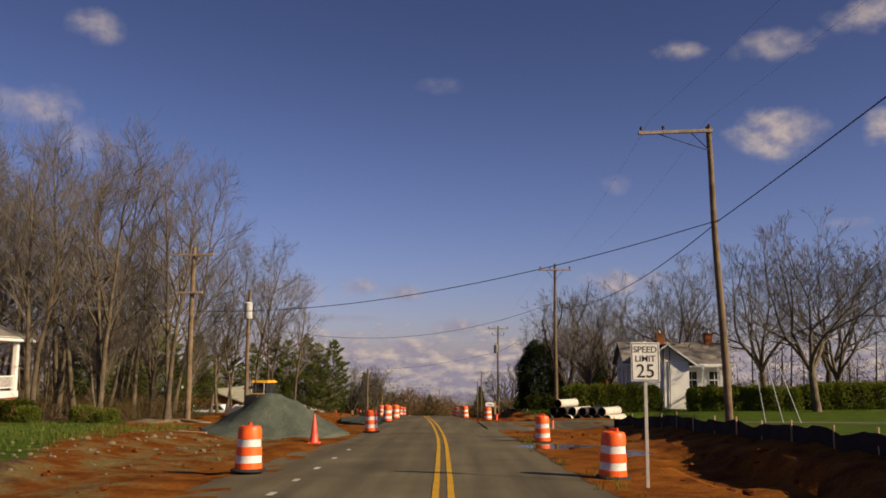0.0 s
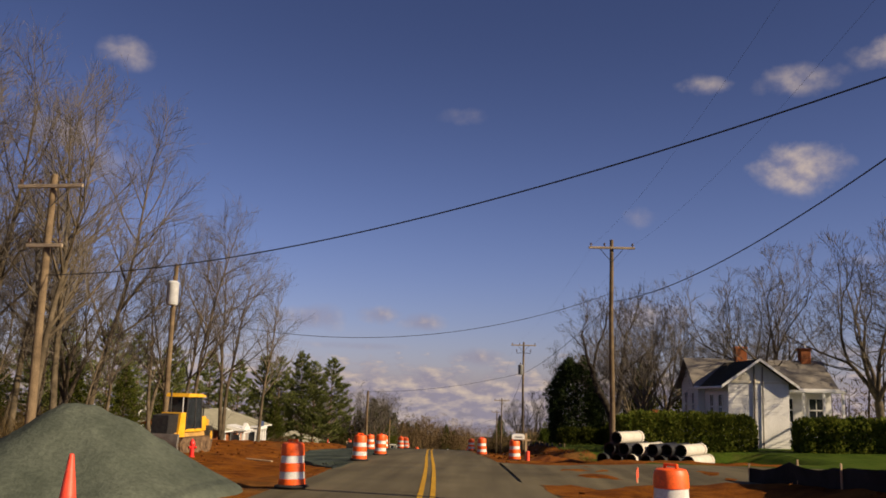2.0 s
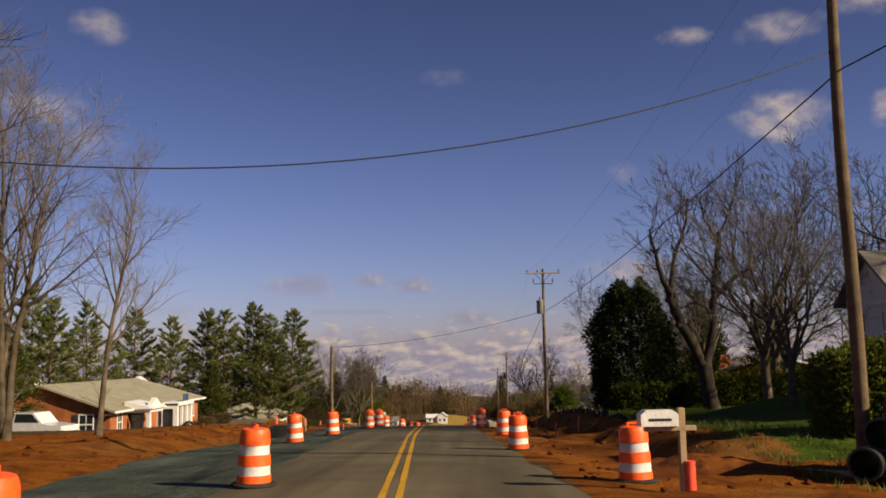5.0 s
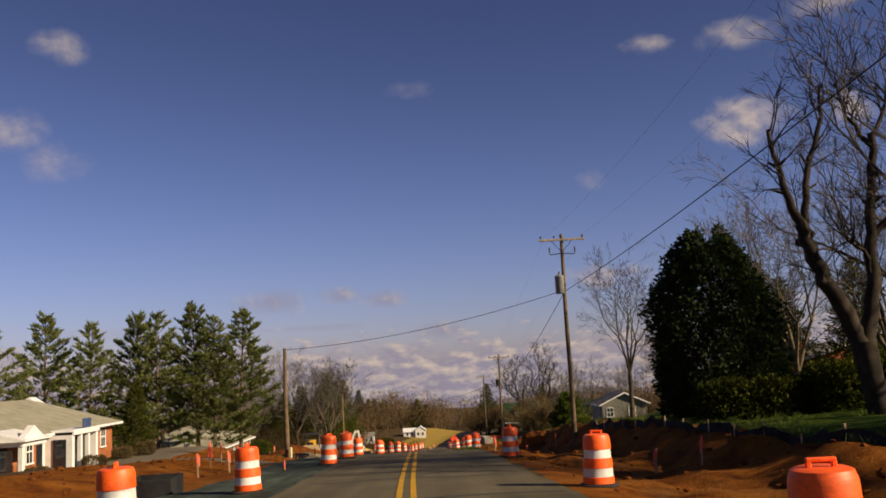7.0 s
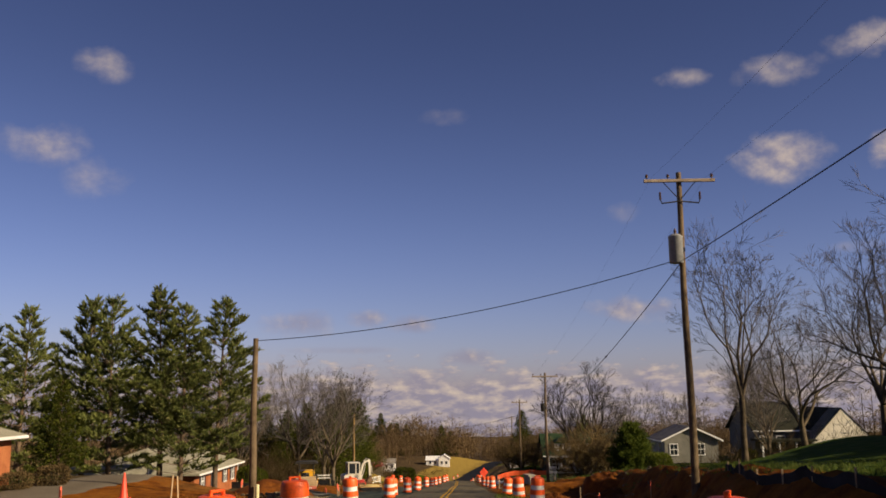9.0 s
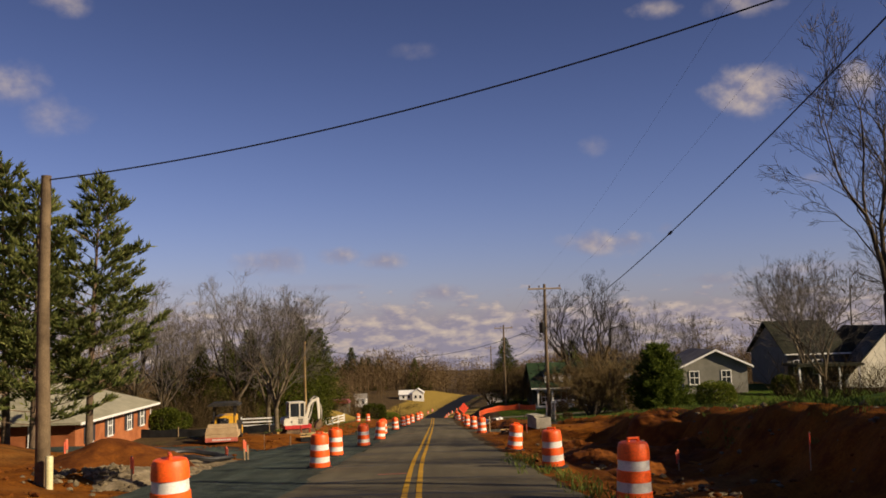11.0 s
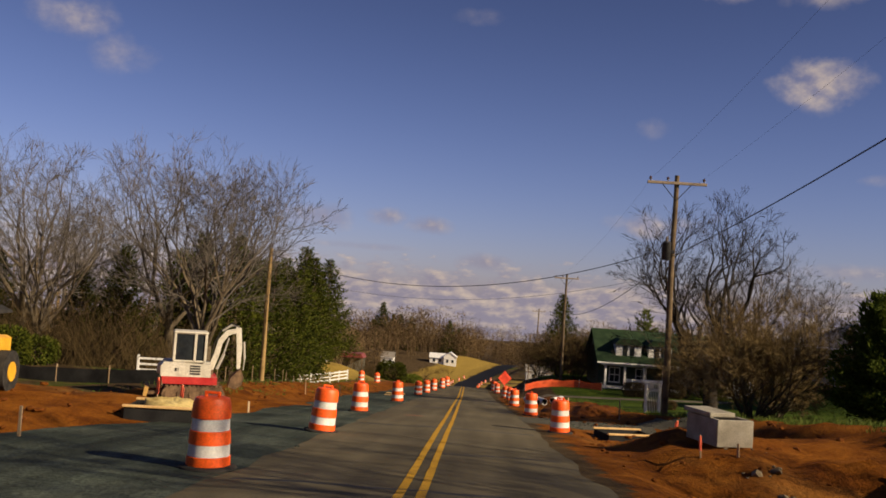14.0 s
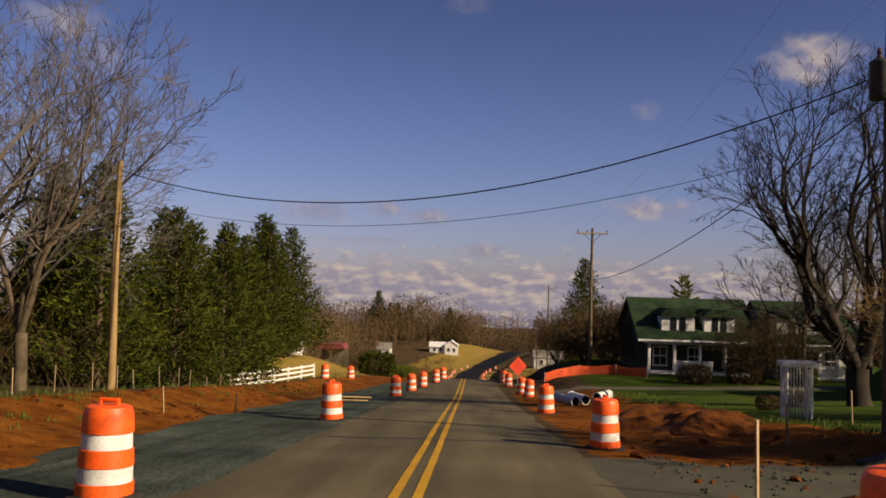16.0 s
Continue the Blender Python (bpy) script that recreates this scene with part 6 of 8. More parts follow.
part("frieze_board", Shape().box((16.68, 76.92, fe - 0.12), (20.42, 76.99, fe + 0.03), 0.01), M_SIDINGY, farm)
part("bargeboard", Shape().prism([(16.25, fe - 0.42), (18.55, fe + 1.22), (20.85, fe - 0.42), (20.85, fe - 0.25), (18.55, fe + 1.38), (16.25, fe - 0.25)], 76.50, 76.545), M_WHITE, farm, "white gable board")
for xx in (18.25, 18.75):
    part("downpipe", Shape().tube([(xx, 76.90, fz), (xx + 0.05, 76.90, fe + 0.9)], 0.045 if xx > 18.5 else 0.06, 8), M_ROOFGREY, farm, "dark pipe up the gable wall")
walls_part(farm, 16.3, 25.0, 82.4, 87.0, fz, fe, M_SIDING, "x", 1.55, "rear_wall")
courses(farm, 16.3, 25.0, 82.4, 87.0, fz, fe, 0.16, 0.022, M_SIDING, "x")
roof_part(farm, 16.3, 25.0, 82.4, 87.0, fe + 0.03, 1.65, False, 0, 0, 0.4, M_ROOFGREY, "rear_roof")
for yy in (83.6, 85.6):
    window_part(farm, face_nx(16.28, yy, 0.5), 0.55, 1.5)
for yy in (78.6, 80.6):
    window_part(farm, face_nx(16.73, yy, 0.4), 0.7, 1.5)
fp = part("porch", Shape().box((20.4, 80.4, fe - 0.55), (25.2, 82.4, fe - 0.35), 0.02).box((20.4, 80.4, fz + 0.4), (25.2, 82.4, fz + 0.55), 0.02), M_WHITE, farm, "white side porch with posts and rails")
for xx in (21.2, 22.5, 23.8, 25.0):
    part("post", Shape().box((xx - 0.07, 80.45, fz + 0.5), (xx + 0.07, 80.6, fe - 0.55), 0.01), M_WHITE, fp)
for zz in (0.75, 1.25):
    part("rail", Shape().box((20.5, 80.48, fz + zz), (25.0, 80.54, fz + zz + 0.08), 0), M_WHITE, fp)
window_part(farm, pose(22.0, 82.38, 0.3), 0.9, 1.5)
window_part(farm, pose(24.0, 82.38, 0.3), 0.9, 1.5)
for xx, yy, hw in ((19.8, 84.7, 0.38), (24.2, 84.7, 0.34)):
    ch = part("chimney", Shape().box((xx - hw, yy - 0.34, 3.2), (xx + hw, yy + 0.34, 5.1), 0.03).box((xx - hw - 0.06, yy - 0.40, 5.1), (xx + hw + 0.06, yy + 0.40, 5.28), 0.03), M_BRICK, farm, "red brick chimney")
    part("flue", Shape().lathe([(0.11, 5.28), (0.10, 5.5), (0.08, 5.5)], 12, pose(xx, yy, 0)), M_WHITE, ch, "pale flue cap")

# twin dishes on a mast beside the office
dish = thing("satellite_dish", "pair of white dishes on a steel mast beside the office", "satellite dish", at=on(-38.5, 129.0))
part("mast", Shape().tube([(0, 0, -0.3), (0, 0, 4.0)], 0.05, 8), M_STEEL, dish)
for sx, sz in ((-0.35, 3.6), (0.4, 4.1)):
    part("dish_bowl", Shape().lathe([(0.03, 0.0), (0.2, 0.03), (0.36, 0.10), (0.46, 0.19), (0.44, 0.20), (0.34, 0.12), (0.05, 0.03)], 20, pose(sx, -0.1, sz, 70, 0, 25)), M_WHITE, dish)

# low brick house beyond the magnolia
low = thing("brick_house", "low brick house with white gable trim among bare trees", "house")
walls_part(low, 21.0, 30.5, 123.5, 131.0, -3.6, -1.1, M_BRICK, "y", 1.2)
roof_part(low, 21.0, 30.5, 123.5, 131.0, -1.05, 1.25, True, 0, 0, 0.4, M_ROOFGREY)
part("chimney", Shape().box((21.6, 125.0, -1.5), (22.7, 125.9, 0.3), 0.03), M_BRICK, low, "red brick chimney")
part("bargeboard", Shape().prism([(20.55, -1.32), (25.75, 0.12), (30.95, -1.32), (30.95, -1.12), (25.75, 0.32), (20.55, -1.12)], 123.02, 123.09), M_WHITE, low, "white gable board")
for xx in (23.6, 26.5):
    window_part(low, pose(xx, 123.49, -2.6), 0.9, 1.1)

# grey cottage and dark house on the right-hand rise
grey = thing("grey_house", "small grey sided house with white window trim", "house")
walls_part(grey, 20.6, 26.6, 187.5, 195.0, -8.9, -6.3, M_GREYSIDE, "y", 1.3)
roof_part(grey, 20.6, 26.6, 187.5, 195.0, -6.25, 1.4, True, 0, 0, 0.4, M_ROOFGREY)
courses(grey, 20.6, 26.6, 187.5, 195.0, -8.9, -6.3, 0.2, 0.02, M_GREYSIDE, "xy")
for xx in (21.6, 24.6):
    window_part(grey, pose(xx, 187.47, -8.0), 0.8, 1.15)
window_part(grey, face_nx(20.56, 190, -8.0), 0.8, 1.15)
part("bargeboard", Shape().prism([(20.15, -6.55), (23.6, -4.98), (27.05, -6.55), (27.05, -6.38), (23.6, -4.8), (20.15, -6.38)], 187.0, 187.07), M_WHITE, grey, "white gable board")
gables = thing("dark_roofed_house", "large house with dark steep roofs and cream gable wall", "house")
walls_part(gables, 28.2, 34.0, 189.0, 199.0, -8.9, -5.4, M_SHADEDSIDE, "x", 2.6)
roof_part(gables, 28.2, 34.0, 189.0, 199.0, -5.35, 3.0, False, 0, 0, 0.4, M_ROOFDARK)
walls_part(gables, 32.5, 42.0, 186.0, 189.2, -8.9, -8.0, M_SIDINGY, "y", 5.0, "cream_gable")
roof_part(gables, 32.5, 42.0, 186.3, 196.0, -8.0, 5.0, True, 0, 0, 0.35, M_ROOFDARK, "gable_roof")
for xx in (29.3, 31.2):
    window_part(gables, pose(xx, 188.99, -7.6), 0.9, 1.3)
gp = part("porch", Shape().prism([(27.6, -6.75), (34.0, -6.75), (34.0, -6.5), (27.6, -6.5)], 185.2, 188.9), M_ROOFDARK, gables, "dark porch roof")
for xx in (27.9, 29.8, 31.7, 33.6):
    part("column", Shape().box((xx - 0.09, 185.4, -8.9), (xx + 0.09, 185.58, -6.75), 0.02), M_WHITE, gp, "white porch post")

gables.matrix_basis = pose(4.0, 3.0, 0)

# two green-roofed houses at the foot of the lawns
for gx0, gx1, gy, glabel, gmat, dormers in ((9.7, 18.0, 219.0, "dark green house with white dormers and deep porch", M_DARKGREEN, ((12.4, 1.2), (15.4, 1.1))), (19.0, 25.0, 218.0, "white house with green roof and wide dormer", M_SIDING, ((20.7, 1.5),))):
    g = thing("green_roofed_house", glabel, "house", "green-roofed houses")
    gz, ge = -12.8, -9.9
    walls_part(g, gx0, gx1, gy, gy + 8.5, gz, ge, gmat, "x", 2.4)
    roof_part(g, gx0, gx1, gy - 1.6, gy + 8.5, ge + 0.1, 2.75, False, 0, 0, 0.4, M_ROOFGREEN)
    for xx, half in dormers:
        d = part("dormer", Shape().box((xx - half, gy - 0.9, ge + 0.35), (xx + half, gy + 2.2, ge + 1.62), 0), M_SIDING, g, "white dormer")
        part("roof", Shape().prism([(xx - half - 0.2, ge + 1.55), (xx + half + 0.2, ge + 1.55), (xx + half * 0.7, ge + 2.1), (xx - half * 0.7, ge + 2.1)], gy - 1.15, gy + 2.6), M_ROOFGREEN, d)
        for u in (-0.5, 0.5):
            part("pane", Shape().box((xx + u * half * 0.55 - 0.22, gy - 0.93, ge + 0.5), (xx + u * half * 0.55 + 0.22, gy - 0.89, ge + 1.45), 0), M_GLASS, d, "dark glass pane")
    pz = gz + 2.4
    p = part("porch", Shape().box((gx0 + 0.3, gy - 1.7, pz), (gx1 - 0.3, gy, pz + 0.14), 0.02).box((gx0 + 0.3, gy - 1.7, gz + 0.25), (gx1 - 0.3, gy, gz + 0.4), 0.02), M_WHITE, g, "white porch")
    part("porch_rail", Shape().box((gx0 + (2.4 if gmat is M_DARKGREEN else 0.5), gy - 1.62, gz + 0.5), (gx1 - (3.2 if gmat is M_DARKGREEN else 0.5), gy - 1.56, gz + 1.25), 0.01), M_WHITE, p, "white boarded porch rail")
    for k in range(5):
        xx = gx0 + 0.5 + (gx1 - gx0 - 1.0) * k / 4
        part("column", Shape().box((xx - 0.1, gy - 1.65, gz), (xx + 0.1, gy - 1.45, pz), 0.02), M_WHITE, p)
    for k in range(3):
        window_part(g, pose(gx0 + 1.6 + (gx1 - gx0 - 3.2) * k / 2, gy - 0.01, gz + 0.8), 0.9, 1.3)

# the porch corner of a house at the edge of the lawn
near = thing("porch_house", "white porch corner of a house beside the lawn", "house")
nz = 0.55
walls_part(near, -30.2, -21.8, 43.0, 53.0, nz - 1.4, nz + 3.1, M_BRICK)
roof_part(near, -30.2, -20.1, 43.0, 53.0, nz + 3.2, 2.0, True, 0, 0, 0.35, M_ROOFGREY)
npch = part("porch", Shape().box((-21.8, 43.1, nz - 0.1), (-19.9, 52.0, nz + 0.25), 0.02).box((-21.8, 43.1, nz + 2.85), (-19.9, 52.0, nz + 3.15), 0.02), M_WHITE, near, "white porch deck and beam")
for yy in (43.3, 46.2, 49.0, 51.8):
    part("column", Shape().box((-20.2, yy - 0.13, nz + 0.25), (-19.94, yy + 0.13, nz + 2.85), 0.03), M_WHITE, npch)
rl = Shape().box((-20.1, 43.4, nz + 1.0), (-20.04, 51.8, nz + 1.07), 0).box((-20.1, 43.4, nz + 0.4), (-20.04, 51.8, nz + 0.45), 0)
for k in range(60):
    yy = 43.5 + k * 0.138
    rl.box((-20.085, yy, nz + 0.4), (-20.055, yy + 0.03, nz + 1.0), 0)
part("railing", rl, M_WHITE, npch)
near.matrix_basis = pose(-2.8, 0, 0)

part("foundation", Shape().box((-21.8, 43.2, nz - 1.5), (-20.0, 51.9, nz - 0.1), 0.02), M_BRICK, near, "brick porch foundation")

# far buildings
farwhite = thing("far_house", "small white house on the far slope", "house", at=on(-14.0, 440))
walls_part(farwhite, -4.2, 1.0, -2, 3, -0.6, 2.2, M_SIDING, "x", 1.2)
roof_part(farwhite, -4.2, 1.0, -2, 3, 2.25, 1.3, False, 0, 0, 0.3, M_WHITE)
walls_part(farwhite, 0.8, 5.0, -3, 2, -0.6, 2.8, M_SIDING, "y", 1.3, "front_wall")
roof_part(farwhite, 0.8, 5.0, -3, 2, 2.85, 1.4, True, 0, 0, 0.3, M_WHITE, "front_roof")
for xx in (-2.6, -0.6):
    window_part(farwhite, pose(xx, -2.02, 0.6), 0.8, 1.1, bars=False)
for xx in (2.0, 3.8):
    window_part(farwhite, pose(xx, -3.02, 0.6), 0.8, 1.1, bars=False)
shed = thing("open_shed", "small open shed with red metal roof beyond the field", "shed", at=on(-19.8, 258) @ Matrix.Diagonal((0.8, 0.8, 0.8, 1)))
part("roof", Shape().prism([(-2.2, 2.3), (2.2, 2.3), (1.7, 3.0), (-1.7, 3.0)], -1.8, 2.4), M_ROOFRED, shed)
part("back_wall", Shape().box((-2.0, 2.0, -0.6), (2.0, 2.2, 2.3), 0), M_GREYSIDE, shed)
for xx in (-1.9, 0.0, 1.9):
    part("post", Shape().box((xx - 0.1, -1.6, -0.6), (xx + 0.1, -1.4, 2.3), 0.01), M_POLE, shed)
for x, y, w, h, mat, lab in ((-27, 262, 5.0, 2.6, M_SIDING, "small white house behind the evergreens"), (24, 330, 7, 3.2, M_GREYSIDE, "grey house among the far trees"), (17, 395, 8, 3.4, M_SIDING, "pale house among the far trees"), (30, 420, 9, 4, M_BRICK, "brick house among the far trees"), (-31, 420, 4, 3.0, M_SIDING, "small white house in the far woods")):
    fh = thing("far_house", lab, "house", at=on(x, y))
    walls_part(fh, -w / 2, w / 2, -2.5, 2.5, -0.8, h, mat, "x", 1.3)
    roof_part(fh, -w / 2, w / 2, -2.5, 2.5, h + 0.05, 1.4, False, 0, 0, 0.35, M_ROOFGREY)
    for xx in (-w / 4, w / 4):
        window_part(fh, pose(xx, -2.52, h * 0.35), 0.8, 1.1, bars=False)


# ---- machines ----
def track_part(m, x0, x1, y0, y1, h, material, parent, plates=True):
    """A crawler track: a rounded belt with plates, and its frame."""
    r = h / 2
    prof_ = [(x0 + r - r * math.sin(math.pi * k / 8), r - r * math.cos(math.pi * k / 8)) for k in range(9)] + [(x1 - r + r * math.sin(math.pi * k / 8), r + r * math.cos(math.pi * k / 8)) for k in range(9)]
    prof_ = prof_[:9][::1] + prof_[9:]
    t = part("track", Shape().prism(prof_[::-1], y0, y1, m), material, parent, "muddy steel crawler track", smooth=30)
    s = Shape()
    n = int((x1 - x0) / 0.16)
    for k in range(n):
        x = x0 + r * 0.6 + (x1 - x0 - r * 1.2) * k / (n - 1)
        s.box((x - 0.05, y0 - 0.015, h - 0.01), (x + 0.05, y1 + 0.015, h + 0.035), 0, m).box((x - 0.05, y0 - 0.015, -0.0), (x + 0.05, y1 + 0.015, 0.03), 0, m)
    tagged(part("track_plate", s, material, t, smooth=None), kind="stuff")
    w = Shape()
    for x in np.linspace(x0 + r, x1 - r, 5):
        w.tube([m @ Vector((x, y0 - 0.03, r)), m @ Vector((x, y1 + 0.03, r))], r * 0.62, 12)
    part("roller_wheel", w, M_MUDSTEEL, t)
    return t


ident = Matrix.Identity(4)
# crawler dozer; its front points to -x
dozer = thing("bulldozer", "yellow crawler bulldozer with closed cab parked on red clay", "bulldozer", at=on(-11.45, 61.9, 76, 0.03) @ Matrix.Diagonal((0.85, 0.78, 0.89, 1)))
for y in (-0.95, 0.55):
    track_part(ident, -1.55, 1.45, y, y + 0.42, 0.75, M_MUDSTEEL, dozer)
part("chassis", Shape().box((-1.5, -0.55, 0.35), (1.3, 0.55, 1.0), 0.05), M_MUDDY, dozer)
part("side_panel", Shape().prism([(-1.35, 0.75), (-0.72, 0.75), (-0.72, 1.95), (-1.15, 1.95)], -0.62, 0.62), M_YELLOW, dozer)
part("hood", Shape().prism([(-2.15, 0.95), (-1.3, 0.95), (-1.2, 1.9), (-2.1, 1.82)], -0.5, 0.5), M_DARKMETAL, dozer, "black engine hood")
cab = part("cab", Shape().box((-0.72, -0.66, 1.0), (0.85, 0.66, 1.15), 0.03), M_YELLOW, dozer)
for x, y, x2 in ((-0.68, -0.62, -0.55), (-0.68, 0.62, -0.55), (0.80, -0.62, 0.72), (0.80, 0.62, 0.72), (0.15, -0.64, 0.15), (0.15, 0.64, 0.15)):
    part("pillar", Shape().tube([(x, y, 1.1), (x2, y * 0.93, 2.72)], 0.045, 6), M_DARKMETAL, cab)
part("glass", Shape().prism([(-0.68, 1.15), (0.80, 1.15), (0.72, 2.7), (-0.56, 2.7)], -0.60, 0.60), M_GLASS, cab, "dark cab glass")
part("roof", Shape().prism([(-0.75, 2.70), (0.95, 2.70), (0.95, 2.78), (0.6, 2.86), (-0.65, 2.88)], -0.72, 0.72), M_YELLOW, cab)
part("tank", Shape().box((0.75, -0.6, 1.0), (1.35, 0.6, 1.75), 0.06), M_YELLOW, dozer)
part("exhaust", Shape().tube([(-1.0, 0.2, 1.9), (-1.0, 0.2, 2.9), (-0.95, 0.2, 3.0)], 0.05, 8), M_DARKMETAL, dozer)
part("handrail", Shape().tube([(-0.95, -0.55, 1.95), (-0.95, -0.55, 2.7)], 0.03, 6), M_TANK, dozer)
bl = Shape().prism([(-2.75, 0.05), (-2.62, 0.02), (-2.80, 0.5), (-2.72, 1.0), (-2.86, 1.02), (-2.95, 0.5)], -1.7, 1.7)
blade = part("blade", bl, surface("grey_scoured_steel", (0.16, 0.14, 0.12), (0.30, 0.27, 0.23), 2, 20, 0.55, 0.2, metal=0.4), dozer, "wide scoured steel blade")
for y in (-0.75, 0.75):
    part("push_arm", Shape().box((-2.7, y - 0.08, 0.3), (-0.4, y + 0.08, 0.5), 0.02), M_MUDDY, dozer)


def road_roller(x, y, turn, label, padfoot, big=0.78):
    """A vibrating roller; its drum points to -y."""
    r = thing("road_roller", label, "road roller", "road rollers", at=on(x, y, turn, 0.02) @ Matrix.Diagonal((big, big, big, 1)))
    dr = part("drum", Shape().tube([(-1.0, -1.5, 0.7), (1.0, -1.5, 0.7)], 0.7, 28), M_MUDSTEEL if padfoot else M_RUSTROLL, r, "muddy padfoot drum" if padfoot else "tan smooth steel drum", smooth=40)
    if padfoot:
        pads = Shape()
        for i in range(9):
            for k in range(14):
                a = 2 * math.pi * (k + 0.5 * (i % 2)) / 14
                pads.box((-0.05, -0.05, 0.68), (0.05, 0.05, 0.79), 0.01, pose(-0.88 + i * 0.22, -1.5, 0.7, math.degrees(a)))
        tagged(part("pad", pads, M_MUDSTEEL, dr, smooth=None), kind="stuff")
    fr = part("drum_frame", Shape().box((-1.15, -2.35, 0.45), (1.15, -2.22, 0.75), 0.03).box((-1.17, -2.3, 0.5), (-1.05, -0.6, 0.9), 0.03).box((1.05, -2.3, 0.5), (1.17, -0.6, 0.9), 0.03), M_MUDDY if padfoot else M_RUSTROLL, r)
    part("front_board", Shape().box((-1.12, -2.40, 0.22), (1.12, -2.352, 0.52), 0.01), surface("faded_red_board", (0.42, 0.08, 0.05), (0.55, 0.16, 0.11), 3, 20, 0.7, 0.1), fr, "faded red front board")
    for k in range(9):
        part("lettering_bar", Shape().box((-0.62 + k * 0.145, -2.406, 0.31), (-0.52 + k * 0.145, -2.401, 0.43), 0), M_BAND, fr, "pale worn lettering bar", smooth=None)
    if not padfoot:
        part("hood_plate", Shape().prism([(-1.1, 0.75), (1.1, 0.75), (1.05, 1.18), (-1.05, 1.18)], -2.36, -1.2), M_RUSTROLL, r, "tan curved drum cover")
    body = part("engine_cover", Shape().prism([(-0.75, 0.7), (0.75, 0.7), (0.75, 1.72), (0.6, 1.8), (-0.6, 1.8), (-0.75, 1.72)], 0.2, 2.2), M_YELLOW, r)
    part("grille", Shape().box((-0.55, 0.14, 0.95), (0.1, 0.21, 1.65), 0.02), M_DARKMETAL, body)
    part("platform", Shape().box((-0.8, -0.7, 0.6), (0.8, 0.25, 0.8), 0.03), M_DARKMETAL, r)
    part("seat", Shape().box((-0.28, -0.3, 0.8), (0.28, 0.2, 1.15), 0.05).box((-0.28, 0.1, 1.15), (0.28, 0.24, 1.6), 0.05), M_RUBBER, r, "black seat")
    part("console", Shape().box((-0.3, -0.66, 0.8), (0.3, -0.5, 1.45), 0.04).tube([(0, -0.5, 1.45), (0, -0.4, 1.6)], 0.14, 12), M_DARKMETAL, r)
    can = part("canopy", Shape().prism([(-1.15, 2.60), (1.15, 2.60), (1.12, 2.68), (0.8, 2.82), (-0.8, 2.82), (-1.12, 2.68)], -1.05, 1.05), M_RUBBER, r, "black canopy roof")
    for sx in (-0.72, 0.72):
        for sy in (-0.6, 0.5):
            part("post", Shape().box((sx - 0.04, sy - 0.04, 0.75), (sx + 0.04, sy + 0.04, 2.64), 0.01), M_DARKMETAL, can)
    for sx in (-1, 1):
        w = part("wheel", Shape().tube([(sx * 0.72, 1.45, 0.68), (sx * 1.12, 1.45, 0.68)], 0.68, 22), M_RUBBER, r, "black ribbed tyre", smooth=40)
        part("rim", Shape().tube([(sx * 1.10, 1.45, 0.68), (sx * 1.15, 1.45, 0.68)], 0.32, 16), M_YELLOW, w)
    return r


road_roller(-13.65, 69.6, 4, "yellow padfoot roller with black canopy on red clay", True)
road_roller(-13.60, 152.2, 8, "yellow smooth-drum roller with black canopy beside the brick house", False, 0.72)

# small excavator; its boom points to +x, away from the road's line
exc = thing("excavator", "small cream and red crawler excavator on red clay", "excavator", at=on(-11.2, 161.0, 20, -0.10) @ Matrix.Diagonal((0.88, 0.88, 0.88, 1)))
for y in (-0.85, 0.45):
    track_part(ident, -1.0, 1.15, y, y + 0.36, 0.52, M_MUDSTEEL, exc)
part("chassis", Shape().box((-0.5, -0.5, 0.25), (0.6, 0.5, 0.6), 0.04), M_MUDSTEEL, exc)
part("lower_body", Shape().prism([(-1.0, 0.6), (0.85, 0.6), (0.85, 0.86), (-1.05, 0.86)], -0.78, 0.78), M_REDPAINT, exc, "red lower body")
part("upper_body", Shape().prism([(-1.08, 0.86), (0.62, 0.86), (0.62, 1.30), (-0.35, 1.36), (-1.0, 1.36), (-1.1, 1.2)], -0.78, 0.78), M_CREAM, exc, "cream upper body")
ecab = part("cab", Shape().box((-0.72, -0.75, 1.36), (0.42, 0.35, 1.44), 0.03), M_CREAM, exc)
part("cab_roof", Shape().box((-0.75, -0.78, 2.36), (0.45, 0.38, 2.46), 0.04), M_CREAM, ecab)
for x in (-0.68, 0.02, 0.38):
    for y in (-0.72, 0.32):
        part("pillar", Shape().box((x - 0.045, y - 0.045, 1.42), (x + 0.045, y + 0.045, 2.38), 0.01), M_CREAM, ecab)
part("glass", Shape().box((-0.66, -0.71, 1.44), (0.36, 0.31, 2.36), 0.01), M_GLASS, ecab, "dark cab glass")
gr = Shape()
for k in range(4):
    gr.box((-0.1 + k * 0.0, -0.80, 0.95 + k * 0.09), (0.25, -0.775, 1.0 + k * 0.09), 0)
part("vent", gr, M_DARKMETAL, exc, smooth=None)
for k in range(3):
    part("lettering_bar", Shape().box((-0.62 + k * 0.10, -0.79, 1.05), (-0.55 + k * 0.10, -0.776, 1.16), 0), M_BLACK, exc, "dark lettering bar", smooth=None)
boom = part("boom", Shape().prism([(0.50, 0.95), (0.74, 0.98), (0.92, 1.55), (1.02, 2.02), (1.22, 2.32), (1.60, 2.46), (1.58, 2.60), (1.12, 2.50), (0.86, 2.16), (0.74, 1.62)], 0.34, 0.54), M_CREAM, exc)
part("cylinder", Shape().tube([(0.88, 0.44, 1.05), (1.10, 0.44, 1.62)], 0.055, 8).tube([(1.08, 0.44, 1.58), (1.24, 0.44, 2.22)], 0.03, 8), M_STEEL, boom, "steel hydraulic ram")
